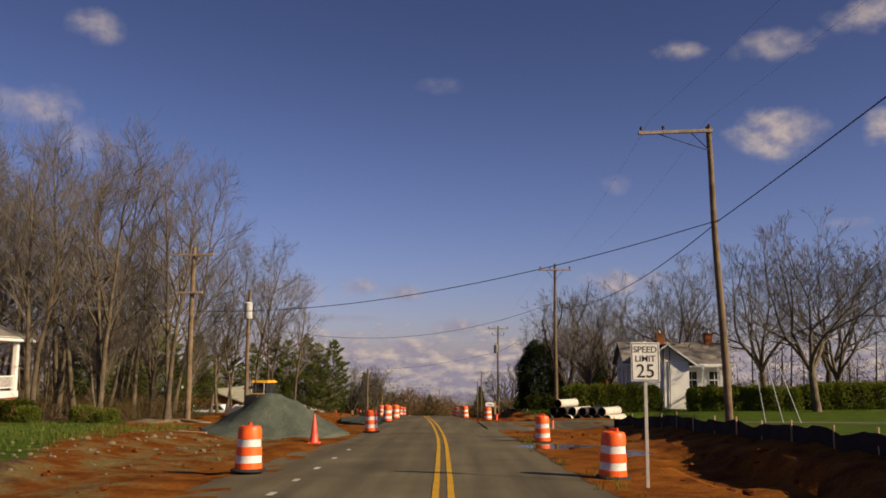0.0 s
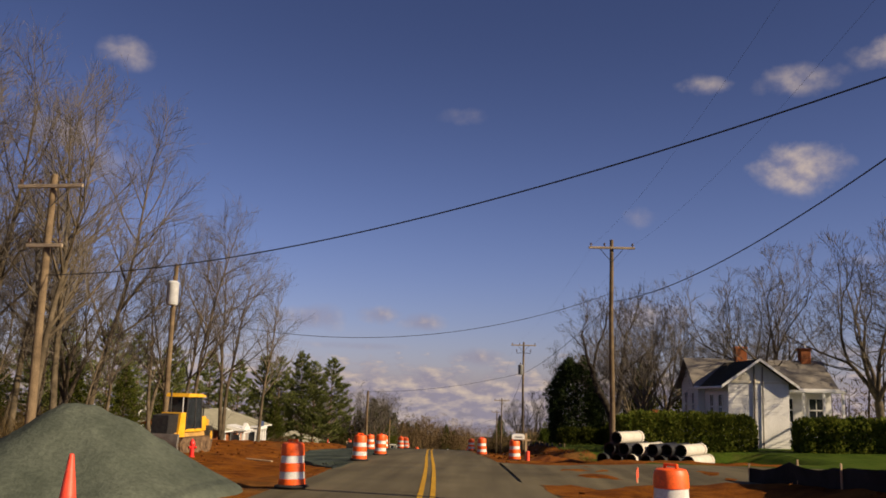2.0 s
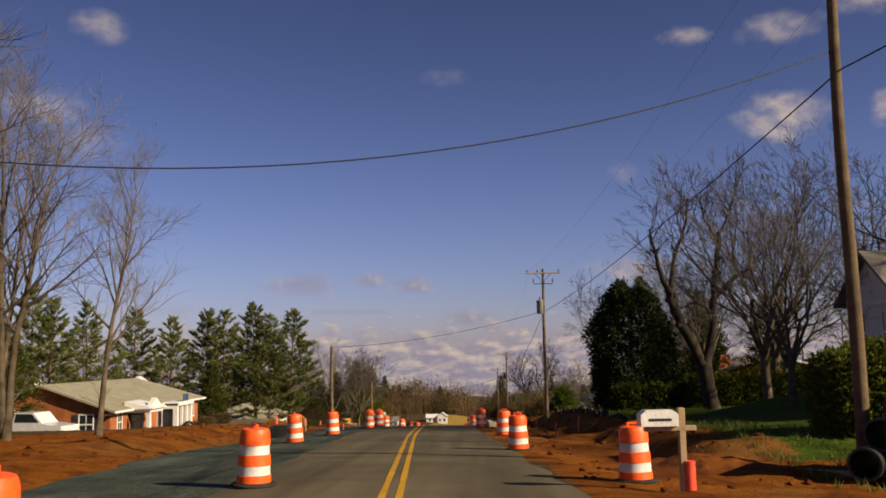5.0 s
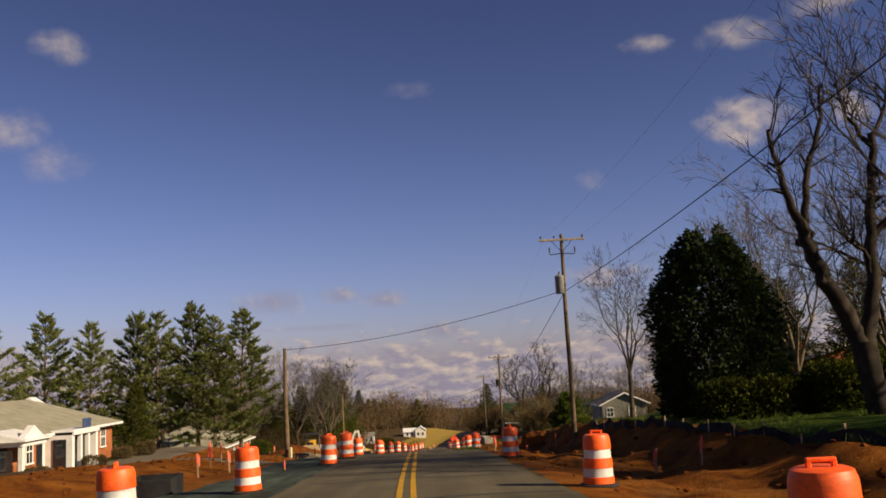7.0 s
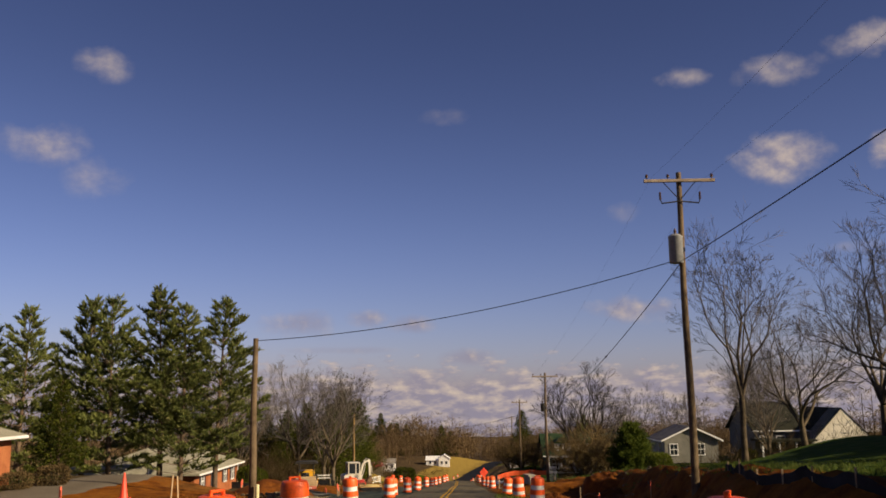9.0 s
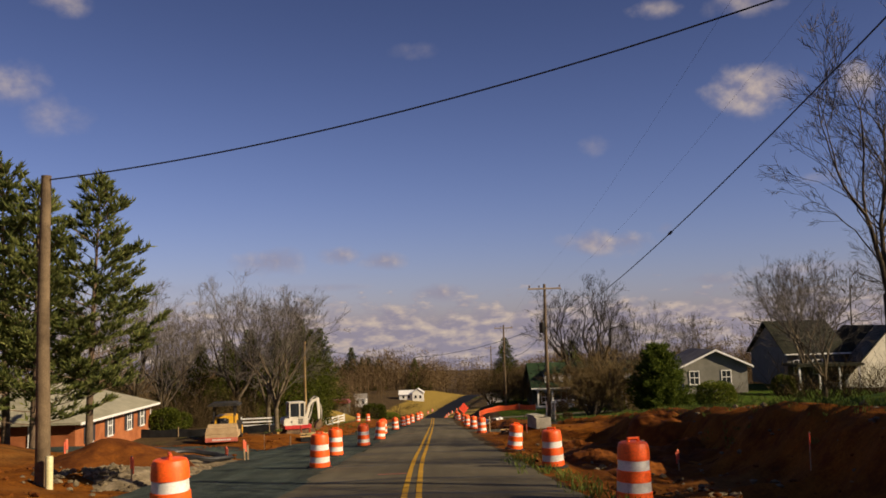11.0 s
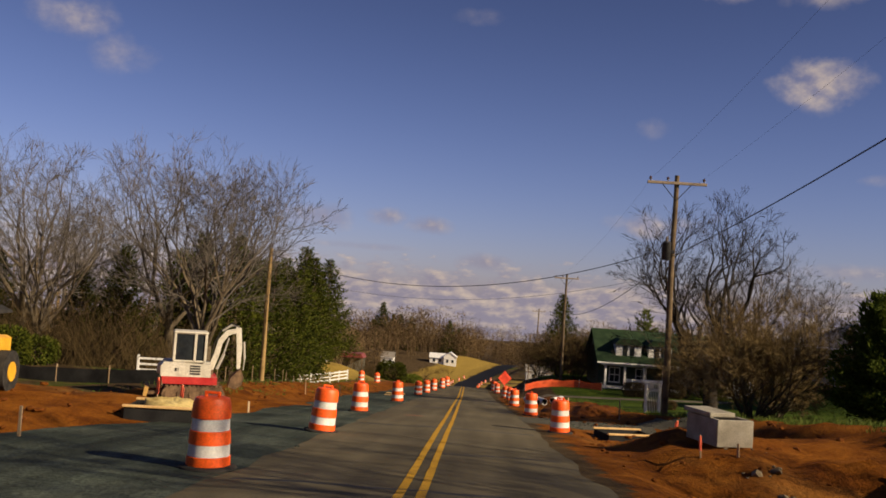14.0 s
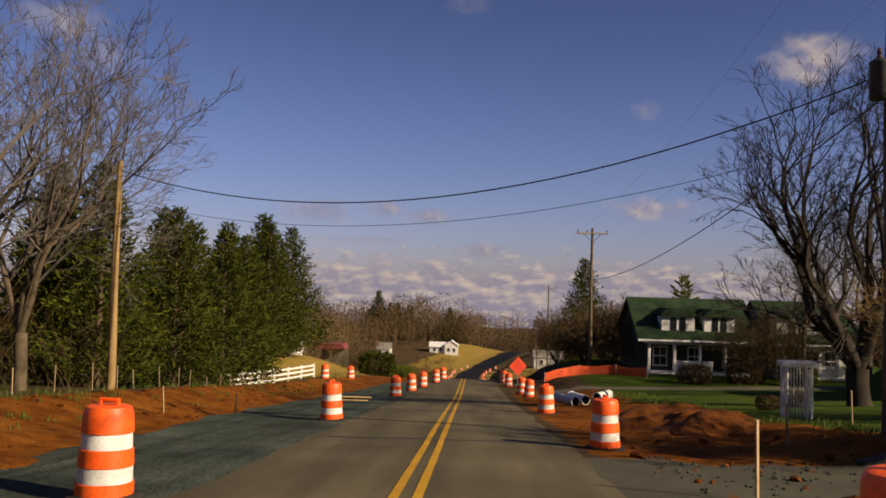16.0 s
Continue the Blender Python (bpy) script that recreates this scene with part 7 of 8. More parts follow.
part("dipper", Shape().prism([(1.46, 2.66), (1.66, 2.62), (1.74, 1.9), (1.72, 1.12), (1.60, 1.08), (1.54, 1.9)], 0.37, 0.51), M_CREAM, boom)
part("cylinder", Shape().tube([(0.98, 0.44, 2.48), (1.32, 0.44, 2.72)], 0.05, 8).tube([(1.30, 0.44, 2.70), (1.56, 0.44, 2.66)], 0.028, 8), M_STEEL, boom, "steel hydraulic ram")
part("cylinder", Shape().tube([(1.80, 0.44, 2.1), (1.86, 0.44, 1.45)], 0.042, 8).tube([(1.86, 0.44, 1.5), (1.84, 0.44, 1.05)], 0.024, 8), M_STEEL, boom, "steel hydraulic ram")
for k in range(2):
    part("hose", Shape().tube([(0.66, 0.38 + 0.12 * k, 1.5), (0.72, 0.38 + 0.12 * k, 2.0), (0.96, 0.38 + 0.12 * k, 2.52), (1.34, 0.38 + 0.12 * k, 2.80), (1.6, 0.38 + 0.12 * k, 2.6)], 0.018, 6), M_RUBBER, boom, "black hydraulic hose")
part("swing_post", Shape().box((0.40, 0.26, 0.62), (0.76, 0.62, 1.04), 0.03), M_MUDSTEEL, exc)
part("bucket", Shape().prism([(1.38, 0.78), (1.72, 1.12), (1.86, 0.80), (1.80, 0.52), (1.56, 0.36), (1.32, 0.44)], 0.16, 0.72), M_MUDSTEEL, boom, "muddy digging bucket")
part("dozer_blade", Shape().prism([(-1.64, 0.02), (-1.52, 0.0), (-1.44, 0.42), (-1.58, 0.46)], -0.85, 0.85), M_MUDDY, exc)
for y in (-0.45, 0.45):
    part("blade_arm", Shape().box((-1.52, y - 0.06, 0.18), (-0.4, y + 0.06, 0.30), 0.01), M_MUDSTEEL, exc)
part("counterweight", Shape().lathe([(0.72, 0.87), (0.80, 0.92), (0.80, 1.22), (0.70, 1.30)], 24, pose(-0.42, 0, 0)), M_CREAM, exc, "rounded cream counterweight")
part("rear_window_frame", Shape().box((-0.735, -0.72, 1.44), (-0.70, -0.66, 2.36), 0.005).box((-0.735, 0.26, 1.44), (-0.70, 0.32, 2.36), 0.005).box((-0.735, -0.66, 1.44), (-0.70, 0.26, 1.52), 0.005), M_CREAM, ecab)


# ---- pickup and distant car ----
def pickup(m, label):
    p = thing("pickup_truck", label, "truck", at=m)
    part("body", Shape().prism([(-2.6, 0.5), (2.5, 0.5), (2.55, 0.95), (1.3, 1.08), (0.9, 1.12), (-2.6, 1.12)], -0.92, 0.92), M_CARPAINT, p)
    part("cab", Shape().prism([(-0.7, 1.12), (1.25, 1.10), (0.65, 1.72), (-0.5, 1.74)], -0.8, 0.8), M_CARPAINT, p)
    part("glass", Shape().prism([(-0.55, 1.16), (1.05, 1.15), (0.58, 1.64), (-0.42, 1.66)], -0.815, 0.815), M_GLASS, p, "dark side glass")
    for x in (-1.7, 1.65):
        for y in (-0.93, 0.75):
            w = part("wheel", Shape().tube([(x, y, 0.36), (x, y + 0.2, 0.36)], 0.36, 18), M_RUBBER, p, "black tyre")
            part("rim", Shape().tube([(x, y - 0.02, 0.36), (x, y + 0.22, 0.36)], 0.19, 12), M_STEEL, w)
    part("bumper", Shape().box((2.48, -0.9, 0.42), (2.66, 0.9, 0.64), 0.03), M_STEEL, p)
    for y in (-0.7, 0.7):
        part("headlight", Shape().box((2.5, y - 0.18, 0.72), (2.58, y + 0.18, 0.9), 0.02), M_BAND, p)
    return p


pickup(on(-25.5, 102.5, -8), "white pickup truck parked beside the brick office")


# ---- works along the road ----
def heap(name, label, category, x, y, r, h, material, seed, squash=1.0, sharp=1.15, kind="", rugged=1.0):
    """A tipped heap: a slumped cone with an uneven skin."""
    n, rings = 72, 26
    vs, fs = [], []
    for i in range(rings + 1):
        u = i / rings
        for k in range(n):
            a = 2 * math.pi * k / n
            rr = r * u * (1 + 0.06 * math.sin(3 * a + seed) + 0.04 * math.sin(5 * a - seed))
            px, py = rr * math.cos(a), rr * math.sin(a) * squash
            z = h * max(0.0, 1 - u) ** sharp
            if i < 3:
                z = h * (1 - (3 / rings)) ** sharp + h * 0.03 * (1 - i / 3)
            z += rugged * (0.10 * noise.fractal(Vector((px * 0.9, py * 0.9, seed)), 1.0, 2.0, 2) + 0.035 * noise.fractal(Vector((px * 4.0, py * 4.0, seed)), 0.8, 2.1, 3)) * min(1, 3 * (1 - u))
            g = z_at(x + px, y + py) if u > 0.75 else z_at(x, y)
            vs.append((px, py, max(z, 0) + (g - z_at(x, y)) * max(0, (u - 0.75) * 4) - (0.25 if i == rings else 0.02)))
    for i in range(rings):
        for k in range(n):
            a, b = i * n + k, i * n + (k + 1) % n
            fs.append((a, a + n, b + n, b))
    ob = part(name, Shape().add(vs, fs), material, smooth=180)
    ob.matrix_basis = pose(x, y, z_at(x, y))
    return tagged(ob, label, category, kind=kind)


heap("stone_dust_mound", "tall grey-green heap of stone dust beside the road", "gravel pile", -6.3, 40.2, 3.15, 1.8, M_PILE, 1.3, 1.0, 1.0)
heap("dirt_mound", "low mound of red clay on the shoulder", "dirt mound", -11.6, 131.0, 2.6, 0.9, M_CLOD, 2.1)
heap("dirt_mound", "low mound of red clay beside the stacked pipes", "dirt mound", 5.4, 69.5, 1.9, 0.3, M_CLOD, 4.4)
heap("dirt_mound", "mound of red clay in the cutting", "dirt mound", 5.4, 143.5, 2.2, 0.75, M_CLOD, 5.4, 1.0, 0.9, rugged=2.2)
heap("dirt_mound", "mound of dark red clay beside the lawn", "dirt mound", 3.6, 176.0, 2.4, 0.55, M_CLOD, 6.4, 2.0, 0.9, rugged=2.0)
for hx, hy, hr, hh, hs in ((6.3, 135.2, 2.3, 0.6, 11.0), (3.6, 137.6, 1.4, 0.45, 12.0), (3.9, 132.4, 1.2, 0.35, 14.0), (7.0, 141.0, 2.0, 0.5, 15.0), (4.4, 147.0, 1.6, 0.35, 16.0)):
    heap("dirt_mound", "rugged mound of dug red clay in the cutting", "dirt mound", hx, hy, hr, hh, M_CLOD, hs, 1.2, 0.8, rugged=2.6)
heap("rubble_mound", "low heap of pale broken stone on the shoulder", "rubble heap", -10.0, 127.4, 1.6, 0.3, M_RUBBLE, 3.3)
heap("rubble_mound", "low heap of pale broken stone around the black hose", "rubble heap", -10.6, 135.6, 1.9, 0.2, M_RUBBLE, 8.3)
heap("rubble_mound", "low heap of pale broken stone on the shoulder", "rubble heap", -9.9, 130.6, 1.5, 0.3, M_RUBBLE, 7.3)


def stone_mesh(seed, material):
    rng = random.Random(seed)
    bm = bmesh.new()
    bmesh.ops.create_icosphere(bm, subdivisions=1, radius=1)
    for v in bm.verts:
        v.co *= rng.uniform(0.65, 1.15)
        v.co.z *= 0.65
    s = Shape().add([tuple(v.co) for v in bm.verts], [tuple(q.index for q in f.verts) for f in bm.faces])
    bm.free()
    return s.v, s.f


def scatter(name, label, category, spots, material, seed, lo=0.03, hi=0.12):
    """Loose lumps, joined."""
    rng = random.Random(seed)
    kinds = [stone_mesh(seed + k, material) for k in range(4)]
    s = Shape()
    for x, y in spots:
        v, f = kinds[rng.randrange(4)]
        sc = lo * (hi / lo) ** rng.random()
        over = max(0.32 * max(0.0, 1 - math.hypot(x + 10.0, y - 127.4) / 1.6), 0.32 * max(0.0, 1 - math.hypot(x + 9.9, y - 130.6) / 1.5))
        m = pose(x, y, z_at(x, y) + over + sc * 0.2, 0, 0, rng.uniform(0, 360)) @ Matrix.Diagonal((sc * rng.uniform(0.7, 1.5), sc, sc, 1))
        s.add([m @ Vector(p) for p in v], f)
    return tagged(part(name, s, material, smooth=None), label, category, kind="stuff")


rs = random.Random(17)
spots = []
for _ in range(2600):
    y = rs.uniform(6, 215)
    if y < 40 and rs.random() < 0.6:
        continue
    c = float(centre(y))
    d = rs.choice([rs.uniform(3.3, 9.5), -rs.uniform(6.5, 12)]) if y > 45 else rs.choice([rs.uniform(3.3, 9.0), -rs.uniform(4.7, 12)])
    if float(clay_of(np.float64(c + d), np.float64(y))) > 0.6 and not (44 < y < 61 and d > 0):
        spots.append((c + d, y))
scatter("clay_clods", "loose clods of red clay over the torn ground", "clods", spots, M_CLOD, 5, 0.025, 0.13)
spots = [(rs.gauss(-10, 0.9), rs.gauss(127.4, 0.9)) for _ in range(420)] + [(rs.gauss(-9.9, 0.8), rs.gauss(130.6, 0.9)) for _ in range(420)] + [(rs.gauss(-10.4, 1.1), rs.gauss(134.6, 0.9)) for _ in range(380)] + [(rs.gauss(3.4, 0.5), rs.uniform(118, 152)) for _ in range(160)] + [(rs.gauss(-8.3, 1.6), rs.gauss(30, 6)) for _ in range(130)] + [(rs.uniform(3, 9), rs.uniform(120, 140)) for _ in range(120)]
scatter("rubble_stones", "pale broken stones on the clay", "stones", spots, M_RUBBLE, 9, 0.03, 0.13)
spots = []
for _ in range(2200):
    y = rs.uniform(50, 200)
    spots.append((float(centre(y)) + road_left(y) - abs(rs.gauss(0, 0.22)) + 0.05, y))
spots += [(rs.uniform(0.6, 7.2), rs.uniform(163.2, 169.0)) for _ in range(320)]
stones = scatter("gravel_edge", "loose crushed stone along the edge of the asphalt", "gravel", spots, M_GRAVEL, 13, 0.018, 0.05)
for v in stones.data.vertices:
    v.co.z += 0.12 if v.co.x < 0.3 else 0.02


# tufts of grass at the edges
def tufts(name, label, spots, seed, material, size=0.22):
    rng = random.Random(seed)
    s = Shape()
    for x, y in spots:
        z = z_at(x, y)
        for _ in range(9):
            p = Vector((x + rng.gauss(0, 0.08), y + rng.gauss(0, 0.08), z - 0.02))
            leaf_blade(s, p, Vector((rng.gauss(0, 0.4), rng.gauss(0, 0.4), 1)).normalized(), size * rng.uniform(0.5, 1.2), 0.022, rng)
    return tagged(part(name, s, material, smooth=None), label, "grass", kind="stuff")


M_GRASS = leafy("grass_blades", (0.055, 0.095, 0.014), (0.17, 0.20, 0.045), 0.8, 0.35)
spots = [(float(centre(y)) + 3.05 + rs.gauss(0, 0.25), y) for y in [rs.uniform(14, 42) for _ in range(20)] + [rs.uniform(112, 133) for _ in range(110)]]
spots += [(float(centre(y)) + float(np.interp(y, BANK_Y, BANK_AT)) + rs.uniform(0.8, 3.0), y) for y in [rs.uniform(64, 200) for _ in range(1500)]]
spots += [(-rs.uniform(9.5, 17), rs.uniform(22, 42)) for _ in range(700)]
spots += [(float(centre(y)) - rs.uniform(7.6, 12.0), y) for y in [rs.uniform(158, 216) for _ in range(260)]]
spots += [(float(centre(y)) + rs.uniform(9.5, 16.0), y) for y in [rs.uniform(95, 150) for _ in range(500)]]
tufts("grass_tufts", "ragged winter grass along the banks", spots, 23, M_GRASS)

# speed limit sign
sign = thing("speed_limit_sign", "white speed limit sign on a steel post in red clay", "road sign", at=on(4.8, 21.0, 2, -0.12) @ Matrix.Diagonal((0.9, 0.9, 0.9, 1)))
part("post", Shape().box((-0.035, -0.02, -0.45), (0.035, 0.02, 2.85), 0.006), M_STEEL, sign)
panel = part("sign_panel", Shape().box((-0.305, -0.045, 2.02), (0.305, -0.03, 2.83), 0.004), M_SIGNWHITE, sign, "white panel with black lettering")
part("border", Shape().box((-0.285, -0.049, 2.04), (-0.270, -0.0455, 2.81), 0).box((0.270, -0.049, 2.04), (0.285, -0.0455, 2.81), 0).box((-0.270, -0.049, 2.04), (0.270, -0.0455, 2.055), 0).box((-0.270, -0.049, 2.795), (0.270, -0.0455, 2.81), 0), M_BLACK, panel, smooth=None)


def lettering(text, parent, size, m, material=M_BLACK):
    cu = bpy.data.curves.new("lettering", "FONT")
    cu.body, cu.size, cu.align_x, cu.extrude = text, size, "CENTER", 0.002
    cu.offset = size * 0.004
    cu.materials.append(material)
    ob = new("lettering", cu)
    ob.parent = parent
    ob.matrix_basis = m
    return tagged(ob, "black sign lettering")


lettering("SPEED", panel, 0.185, pose(0, -0.048, 2.62, 90))
lettering("LIMIT", panel, 0.185, pose(0, -0.048, 2.43, 90))
lettering("25", panel, 0.40, pose(0, -0.048, 2.10, 90))

# red-orange diamond warning sign beyond the drums
dia = thing("warning_sign", "plain red-orange diamond sign on a folding stand", "road sign", at=on(0.6, 215.5, 16, 0.15) @ Matrix.Diagonal((0.84, 0.84, 0.88, 1)))
part("sign_panel", Shape().box((-0.55, -0.03, -0.55), (0.55, 0.0, 0.55), 0.03, pose(0, -0.05, 1.75, 0, 45, 0)), M_SIGNRED, dia)
part("mast", Shape().tube([(0, 0, 0), (0, 0, 2.3)], 0.03, 8), M_STEEL, dia)
for a in (0.6, 2.5, 3.8, 5.6):
    part("leg", Shape().tube([(0, 0, 0.35), (0.7 * math.cos(a), 0.7 * math.sin(a), 0.0)], 0.02, 6), M_STEEL, dia)

# hydrant
hyd = thing("fire_hydrant", "bright red fire hydrant standing in red clay", "fire hydrant", at=on(-9.35, 56.8) @ Matrix.Diagonal((0.88, 0.88, 0.88, 1)))
part("barrel", Shape().lathe([(0.13, -0.1), (0.13, 0.04), (0.10, 0.06), (0.095, 0.5), (0.125, 0.53), (0.125, 0.57)], 18), M_REDPLASTIC, hyd)
part("bonnet", Shape().lathe([(0.12, 0.57), (0.115, 0.62), (0.09, 0.69), (0.05, 0.73), (0.03, 0.78)], 18), M_REDPLASTIC, hyd)
for a in (0, 120, 240):
    part("nozzle", Shape().tube([Matrix.Rotation(radians(a), 3, "Z") @ Vector((0.08, 0, 0.42)), Matrix.Rotation(radians(a), 3, "Z") @ Vector((0.19, 0, 0.42))], 0.055, 10), M_REDPLASTIC, hyd)

# mailbox on its post with a marker tube
box = thing("mailbox", "white mailbox on a wooden post before a drum", "mailbox", at=on(3.6, 64.2, 4))
part("post", Shape().box((0.18, -0.05, -0.1), (0.28, 0.05, 1.25), 0.01).box((-0.35, -0.05, 0.90), (0.45, 0.05, 0.98), 0.01), M_STAKE, box)
mb = part("box", Shape().prism([(-0.42, 0.98), (0.16, 0.98), (0.16, 1.16), (0.08, 1.22), (-0.34, 1.22), (-0.42, 1.16)], -0.12, 0.12), M_WHITE, box, "white mailbox with a dark mark")
part("mark", Shape().box((-0.30, -0.126, 1.06), (0.05, -0.121, 1.10), 0), M_BLACK, mb, smooth=None)
part("newspaper_tube", Shape().tube([(0.32, -0.02, 0.02), (0.32, -0.02, 0.45)], 0.09, 14), M_CONE, box, "short orange tube at the foot")


# stacked drain pipes
def make_pipe(label="pale drain pipe with black ribbed inside, in a stack", shell=M_PIPEOUT, lip=M_PIPEIN, group="stacked drain pipes"):
    p = thing("drain_pipe", label, "pipe", group)
    s, n = Shape(), 26
    prof_ = []
    for k in range(13):
        y = k * 0.2
        prof_ += [(0.35, y), (0.35, y + 0.1), (0.335, y + 0.12), (0.335, y + 0.18)]
    s.lathe([(0.35, 0.0), (0.352, 0.02), (0.345, 0.4), (0.345, 2.3), (0.38, 2.32), (0.38, 2.5)], 26, pose(0, 0, 0.36, -90), True)
    part("shell", s, shell, p)
    part("lining", Shape().lathe([(0.30, 0.0)] + [(0.295 + 0.012 * (k % 2), 0.06 * k + 0.02) for k in range(41)] + [(0.30, 2.5)], 22, pose(0, 0, 0.36, -90), True), M_PIPEIN, p, "black ribbed lining")
    rim = Shape()
    vs = []
    for r, yy in ((0.30, -0.004), (0.352, -0.004)):
        for k in range(26):
            a = 2 * math.pi * k / 26
            vs.append((r * math.cos(a), yy, 0.36 + r * math.sin(a)))
    rim.add(vs, [(k, (k + 1) % 26, (k + 1) % 26 + 26, k + 26) for k in range(26)])
    part("rim", rim, lip, p, "pipe end", smooth=None)
    return p


pipe0 = make_pipe()
pipe_black = make_pipe("drain pipe with black shell and black ribbed inside, in a stack", M_PIPEIN)
pa, pb = Vector((7.7, 66.8)), Vector((12.1, 66.2))
row = (pb - pa).normalized()
turn = -38.0
base = min(z_at(p.x, p.y) for p in (pa, pb)) + 0.10
count = 0
for level, (n, start) in enumerate(((7, 0.0), (6, 0.5), (1, 1.0))):
    for k in range(n):
        shift = start + k
        q = pa + row * (0.68 * shift) + row.orthogonal() * random.Random(level * 10 + k + 5).uniform(-0.15, 0.15)
        m = pose(q.x, q.y, base + level * 0.52, 0, 0, turn) @ Matrix.Diagonal((0.86, 0.92, 0.86, 1))
        pale = (level, k) in ((0, 6), (1, 5), (2, 0), (0, 2), (1, 2))
        first = pale and (level, k) == (0, 6) or not pale and count == 0
        t = (pipe0 if pale else pipe_black) if first else copy_thing(pipe0 if pale else pipe_black, m)
        t.matrix_basis = m
        count += 1
skid = thing("timber_skid", "rough timber under the stacked pipes", "timber", at=pose((pa.x + pb.x) / 2, (pa.y + pb.y) / 2 + 0.3, base - 0.16, 0, 0, turn))
part("timber", Shape().box((-3.2, -0.1, 0.0), (3.2, 0.1, 0.16), 0.01), M_STAKE, skid)
for x, y, tn in ((2.0, 191.0, 118), (2.5, 191.5, 112), (3.1, 192.4, 60)):
    m = pose(x, y, z_at(x, y), 0, 0, tn - 90)
    make_pipe("white drain pipe lying on red clay", M_WHITE, M_WHITE, "loose white pipes").matrix_basis = m @ Matrix.Diagonal((0.6, 0.55, 0.6, 1))


for x, y, tn, up in ((-10.2, 50.9, 38, 0.0), (-9.66, 51.05, 33, 0.0), (-9.95, 51.0, 44, 0.46)):
    make_pipe("short pale concrete pipe stacked on the clay", M_PIPEOUT, M_PIPEOUT, "stacked concrete pipes").matrix_basis = pose(x, y, z_at(-10, 50.9) + up, 0, 0, tn) @ Matrix.Diagonal((0.72, 0.4, 0.72, 1))
marker = thing("marker_post", "short pale yellow plastic marker post on the clay", "marker post", at=on(-11.6, 55.2))
part("tube", Shape().lathe([(0.10, -0.1), (0.10, 0.62), (0.085, 0.66)], 16), surface("pale_yellow_plastic", (0.55, 0.50, 0.26), (0.66, 0.60, 0.34), 3, 30, 0.5, 0.05), marker)
foot = thing("marker_post", "short pale plastic marker at the foot of the pole", "marker post", at=on(-10.8, 125.1) @ Matrix.Diagonal((0.7, 0.7, 0.8, 1)))
part("tube", Shape().lathe([(0.12, -0.1), (0.12, 0.85), (0.10, 0.9)], 16), bpy.data.materials["pale_yellow_plastic"], foot)

# inlet forms and precast box
def form_box(x, y, turn, w, l, h, label, rim=True):
    """An open black form with a lumber rim."""
    b = thing("inlet_form", label, "form box", "drain inlet forms", at=on(x, y, turn))
    t = 0.06
    part("side", Shape().box((-w / 2, -l / 2, -0.1), (w / 2, -l / 2 + t, h), 0.01), M_SILT, b)
    part("side", Shape().box((-w / 2, l / 2 - t, -0.1), (w / 2, l / 2, h), 0.01), M_SILT, b)
    part("side", Shape().box((-w / 2, -l / 2 + t, -0.1), (-w / 2 + t, l / 2 - t, h), 0.01), M_SILT, b)
    part("side", Shape().box((w / 2 - t, -l / 2 + t, -0.1), (w / 2, l / 2 - t, h), 0.01), M_SILT, b)
    if rim:
        part("lumber_rim", Shape().box((-w / 2 - 0.03, -l / 2 - 0.04, h), (w / 2 + 0.03, -l / 2 + 0.06, h + 0.05), 0.008), M_FRESHWOOD, b, "fresh lumber rim")
        part("lumber_rim", Shape().box((-w / 2 - 0.03, l / 2 - 0.06, h), (w / 2 + 0.03, l / 2 + 0.04, h + 0.05), 0.008), M_FRESHWOOD, b, "fresh lumber rim")
    return b


form_box(-7.4, 88.0, 5, 1.0, 1.3, 0.5, "black open drain form standing on the stone lane", False)
form_box(-8.8, 152.2, 8, 1.55, 1.2, 0.32, "black drain form with lumber rim on the stone lane")
form_box(2.45, 160.4, 14, 1.5, 1.2, 0.28, "black drain form with lumber rim on red clay")
form_box(-7.15, 188.6, 0, 1.15, 1.0, 0.2, "low black drain form on the stone lane")
vault = thing("concrete_vault", "pale precast concrete drain box with a lid slab", "drain box", at=on(3.1, 152.55, 16) @ Matrix.Diagonal((0.70, 0.52, 0.66, 1)))
vz = 0.8
part("wall", Shape().box((-0.6, -1.2, -0.05), (0.6, -1.08, vz), 0.02), M_CONCRETE, vault)
part("wall", Shape().box((-0.6, 1.08, -0.05), (0.6, 1.2, vz), 0.02), M_CONCRETE, vault)
part("wall", Shape().box((-0.6, -1.08, -0.05), (-0.48, 1.08, vz), 0.02), M_CONCRETE, vault)
part("wall", Shape().box((0.48, -1.08, -0.05), (0.6, 1.08, vz), 0.02), M_CONCRETE, vault)
part("lid", Shape().box((-0.65, -0.5, vz), (0.25, 1.2, vz + 0.14), 0.02, pose(0, 0, 0.03, 1.5, 0, 6)), M_CONCRETE, vault, "loose concrete lid slab")


# stakes with flagging
def make_stake(x, y, h, tape=True, lean=0.0):
    s = thing("survey_stake", "thin wooden survey stake with pink flagging" if tape else "thin weathered wooden stake", "stake", "survey stakes", at=pose(x, y, z_at(x, y) - 0.05, lean, lean * 0.6, x * 40))
    part("stake", Shape().box((-0.025, -0.012, -0.1), (0.025, 0.012, h), 0.003), M_STAKE, s)
    if tape:
        part("flagging", Shape().box((-0.032, -0.019, h - 0.30), (0.032, 0.019, h - 0.02), 0.004).box((0.03, -0.012, h - 0.42), (0.075, 0.0, h - 0.08), 0.004), M_PINKTAPE, s, "pink flagging tape")
    return s


